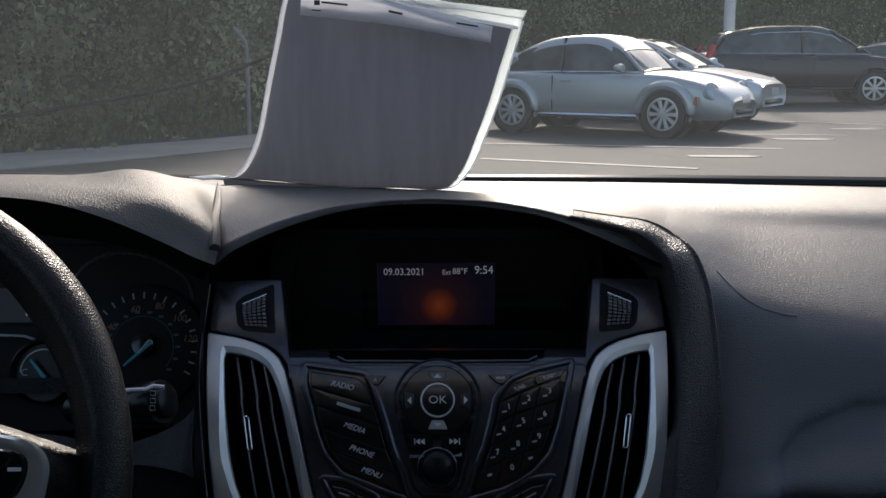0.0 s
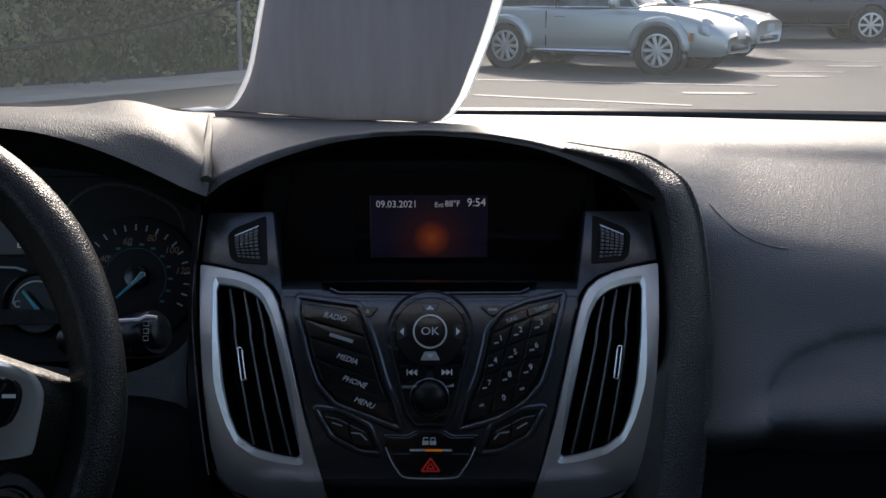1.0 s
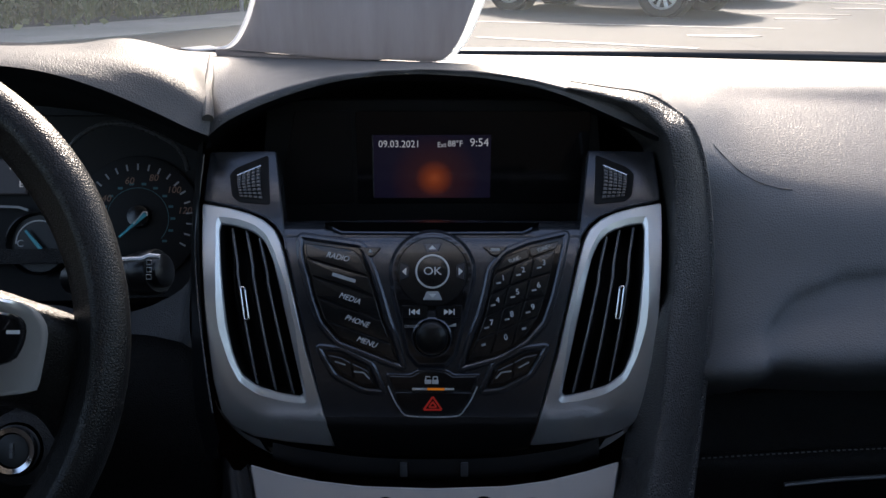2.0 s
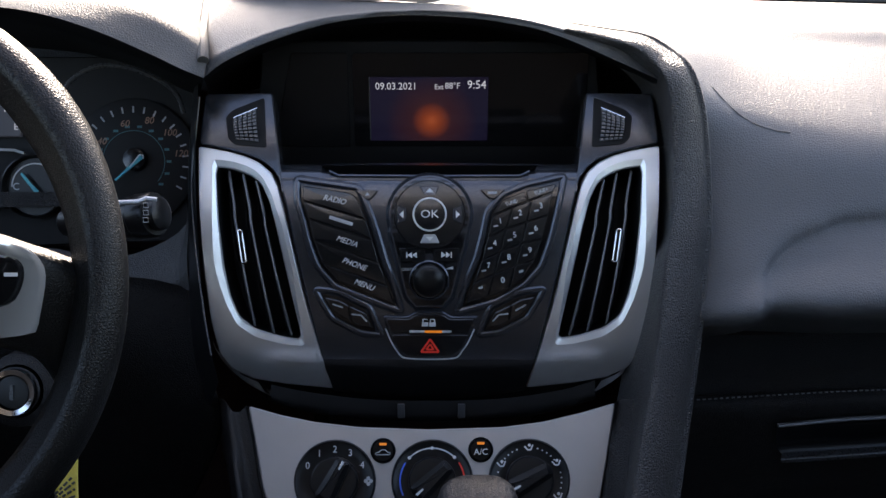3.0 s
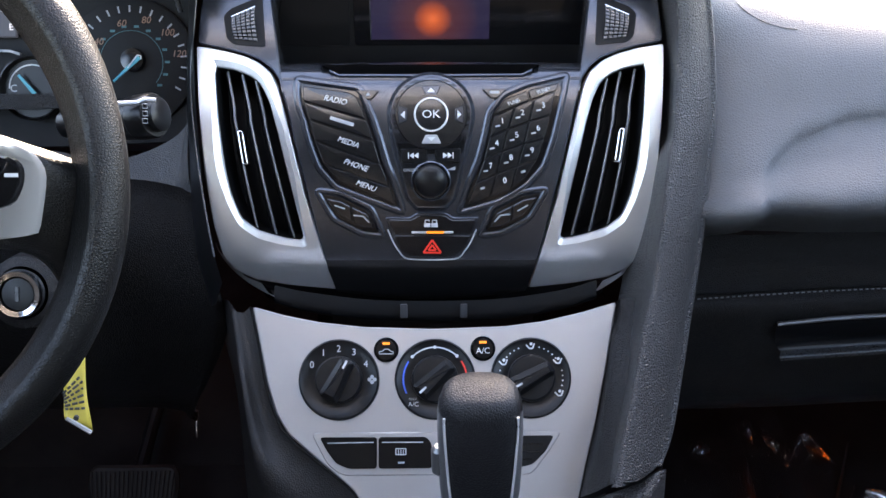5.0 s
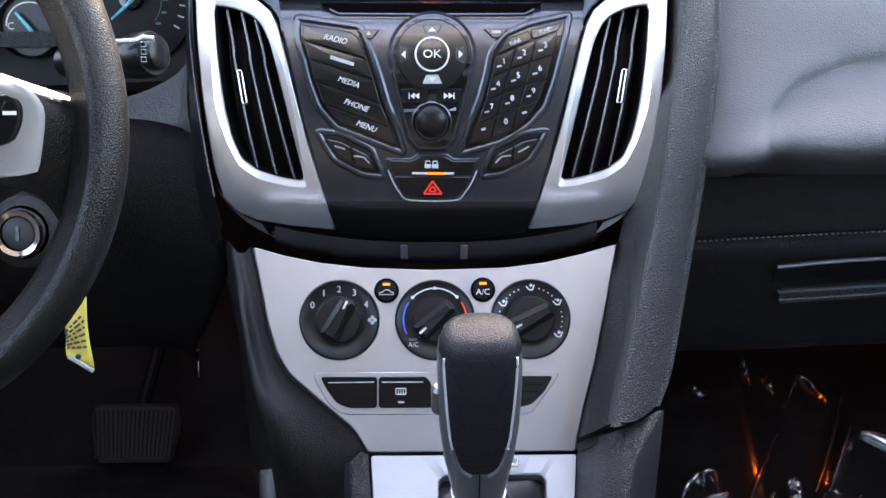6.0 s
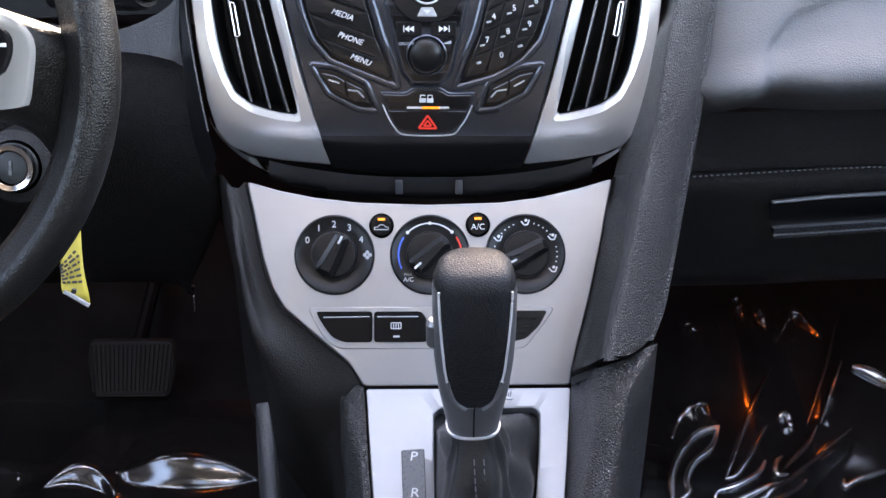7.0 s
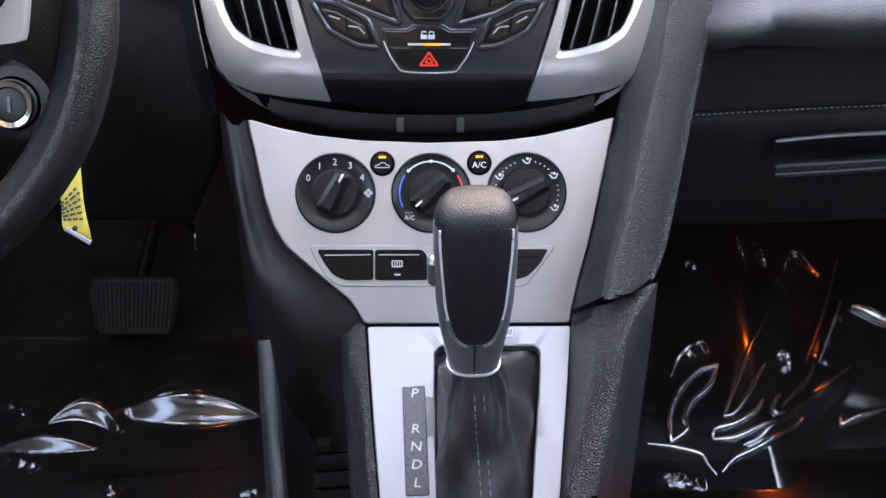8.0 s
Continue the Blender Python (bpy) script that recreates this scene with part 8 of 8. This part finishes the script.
# ---- pole, post, cable ----
pl = thing("lamp_pole", pose(*[(7.3961, 28.1478, 0)][0]), "pale concrete lamp pole in the car park", "pole")
part("shaft", lathe([(0.30, 0.0), (0.30, 0.5), (0.15, 0.52), (0.10, 7.5), (0.0, 7.5)], 20), M_POLE, pl, smooth=True)
p0 = [(-2.8569, 16.8464, 0)][0]
fp = thing("fence_post", pose(*p0), "thin galvanised fence post with an angled top", "post")
part("shaft", tube([(0, 0, 0), (0, 0, 1.30), (-0.02, 0, 1.42), (-0.20, 0.05, 1.62)], 0.03, 10), M_STEEL, fp, smooth=True)
cb = thing("cable", pose(0, 15, 1.2), "dark cable sagging along the hedge", "cable")
pts = [(-7.1651, 11, 0.4568), (-5.7234, 11.5, 0.4836), (-4.7374, 12, 0.5672), (-4.1954, 12.6, 0.645), (-3.5125, 13.2, 0.7595), (-2.7498, 13.8, 0.9491), (-2.1136, 14.3, 1.2219), (-1.58, 14.8, 1.5278)]
part("strand", tube([Vector(p) - Vector((0, 15, 1.2)) for p in spline(pts, 40)], 0.024, 8), M_DEEP, cb, smooth=True)

# ---- hedge and trees ----
hedge_line = [(-20, 5.5), (-12, 9.5), (-7.2, 13.0), (-4.4, 16.2), (-2.6, 19.6), (-0.6, 24.5), (3.5, 31), (11, 35.5), (24, 38.5), (48, 41), (80, 42)]
HL = spline([(x, y, 0) for x, y in hedge_line], 200)


# sheet added behind the leaves, dark as the hedge's shaded inside, to close gaps
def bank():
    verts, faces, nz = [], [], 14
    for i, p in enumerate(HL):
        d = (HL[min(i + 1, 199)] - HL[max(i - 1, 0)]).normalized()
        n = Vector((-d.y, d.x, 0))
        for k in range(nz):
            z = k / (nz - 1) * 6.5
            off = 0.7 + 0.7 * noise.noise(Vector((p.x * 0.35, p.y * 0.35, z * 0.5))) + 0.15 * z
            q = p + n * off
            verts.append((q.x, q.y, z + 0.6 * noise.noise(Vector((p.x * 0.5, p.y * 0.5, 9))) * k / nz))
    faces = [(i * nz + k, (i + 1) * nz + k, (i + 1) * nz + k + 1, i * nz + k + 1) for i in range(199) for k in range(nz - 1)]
    ob = link_mesh("undergrowth", verts, faces, M_HEDGECORE, None, True)
    tagged(ob, "dark green sheet closing the gaps behind the hedge leaves", "hedge", kind="stuff")


bank()


def foliage(name, count, lo, hi, size, material, seed, label, stems=False):
    """Many small leaves in clumps along the hedge line, between heights lo and hi."""
    rng = np.random.default_rng(seed)
    H = np.array([tuple(p) for p in HL])
    seg = np.diff(H, axis=0, append=H[-1:])
    nrm2 = np.stack([-seg[:, 1], seg[:, 0]], 1)
    nrm2 /= np.maximum(1e-6, np.linalg.norm(nrm2, axis=1, keepdims=True))
    nc = count // 40
    dist = np.linalg.norm(H[:, :2], axis=1)
    w = 1 / np.maximum(dist, 8)
    ci = rng.choice(len(H), nc, p=w / w.sum())
    cz = rng.uniform(lo, hi, nc)
    off = 0.2 + rng.normal(0, 0.35, nc) + 0.16 * cz
    cx = H[ci, 0] + nrm2[ci, 0] * off + rng.normal(0, 0.4, nc)
    cy = H[ci, 1] + nrm2[ci, 1] * off + rng.normal(0, 0.4, nc)
    k = rng.integers(0, nc, count)
    spread = rng.uniform(0.12, 0.38, nc)[k]
    P = np.stack([cx[k], cy[k], cz[k]], 1) + rng.normal(0, 1, (count, 3)) * spread[:, None]
    P[:, 2] = np.maximum(P[:, 2], 0.05)
    a = rng.normal(0, 1, (count, 3))
    if stems:
        a = a * 0.35 + np.array([0, 0, 1.0])
    a /= np.linalg.norm(a, axis=1, keepdims=True)
    b = np.cross(a, rng.normal(0, 1, (count, 3)))
    b /= np.maximum(1e-6, np.linalg.norm(b, axis=1, keepdims=True))
    s = rng.uniform(0.6, 1.3, count)[:, None] * size
    wd = 0.12 if stems else 0.32
    V = np.stack([P - a * s * 0.5, P + b * s * wd, P + a * s * 0.5, P - b * s * wd], 1).reshape(-1, 3)
    me = bpy.data.meshes.new(name)
    F = np.arange(count * 4).reshape(-1, 4)
    me.from_pydata(V.tolist(), [], F.tolist())
    me.materials.append(material)
    me.update()
    tagged(new(name, me), label, "hedge", kind="stuff")


def leaf_material(name, c1, c2, c3):
    m = bpy.data.materials.new(name)
    m.use_nodes = True
    t = m.node_tree
    b = t.nodes["Principled BSDF"]
    geo = t.nodes.new("ShaderNodeNewGeometry")
    rp = t.nodes.new("ShaderNodeValToRGB")
    e = rp.color_ramp.elements
    e[0].color, e[1].color = (*c1, 1), (*c3, 1)
    x = e.new(0.55)
    x.color = (*c2, 1)
    tc = t.nodes.new("ShaderNodeTexCoord")
    nz = t.nodes.new("ShaderNodeTexNoise")
    nz.inputs["Scale"].default_value = 0.55
    nz.inputs["Detail"].default_value = 4
    t.links.new(tc.outputs["Object"], nz.inputs["Vector"])
    mm = t.nodes.new("ShaderNodeMath")
    mm.operation = 'MULTIPLY_ADD'
    mm.inputs[1].default_value = 0.30
    t.links.new(geo.outputs["Random Per Island"], mm.inputs[0])
    mr = t.nodes.new("ShaderNodeMapRange")
    mr.inputs["From Min"].default_value, mr.inputs["From Max"].default_value = 0.37, 0.64
    mr.inputs["To Max"].default_value = 0.70
    t.links.new(nz.outputs["Fac"], mr.inputs["Value"])
    t.links.new(mr.outputs[0], mm.inputs[2])
    t.links.new(mm.outputs[0], rp.inputs["Fac"])
    t.links.new(rp.outputs[0], b.inputs["Base Color"])
    b.inputs["Roughness"].default_value = 0.55
    b.inputs["Subsurface Weight"].default_value = 0.0
    tl = t.nodes.new("ShaderNodeBsdfTranslucent")
    t.links.new(rp.outputs[0], tl.inputs[0])
    mx = t.nodes.new("ShaderNodeMixShader")
    mx.inputs[0].default_value = 0.5
    t.links.new(b.outputs[0], mx.inputs[1])
    t.links.new(tl.outputs[0], mx.inputs[2])
    t.links.new(mx.outputs[0], t.nodes["Material Output"].inputs[0])
    return m


M_LEAFY = leaf_material("hedge_leaf", (0.040, 0.054, 0.026), (0.155, 0.180, 0.095), (0.43, 0.45, 0.23))
M_GRASSY = leaf_material("grass_blade", (0.040, 0.060, 0.022), (0.080, 0.110, 0.040), (0.16, 0.18, 0.07))
foliage("hedge_leaves", 230000, 0.2, 6.3, 0.115, M_LEAFY, 5, "mixed green leaves of a tall overgrown hedge")
foliage("tall_grass", 16000, 0.02, 0.35, 0.22, M_GRASSY, 6, "tall rough grass at the foot of the hedge", True)
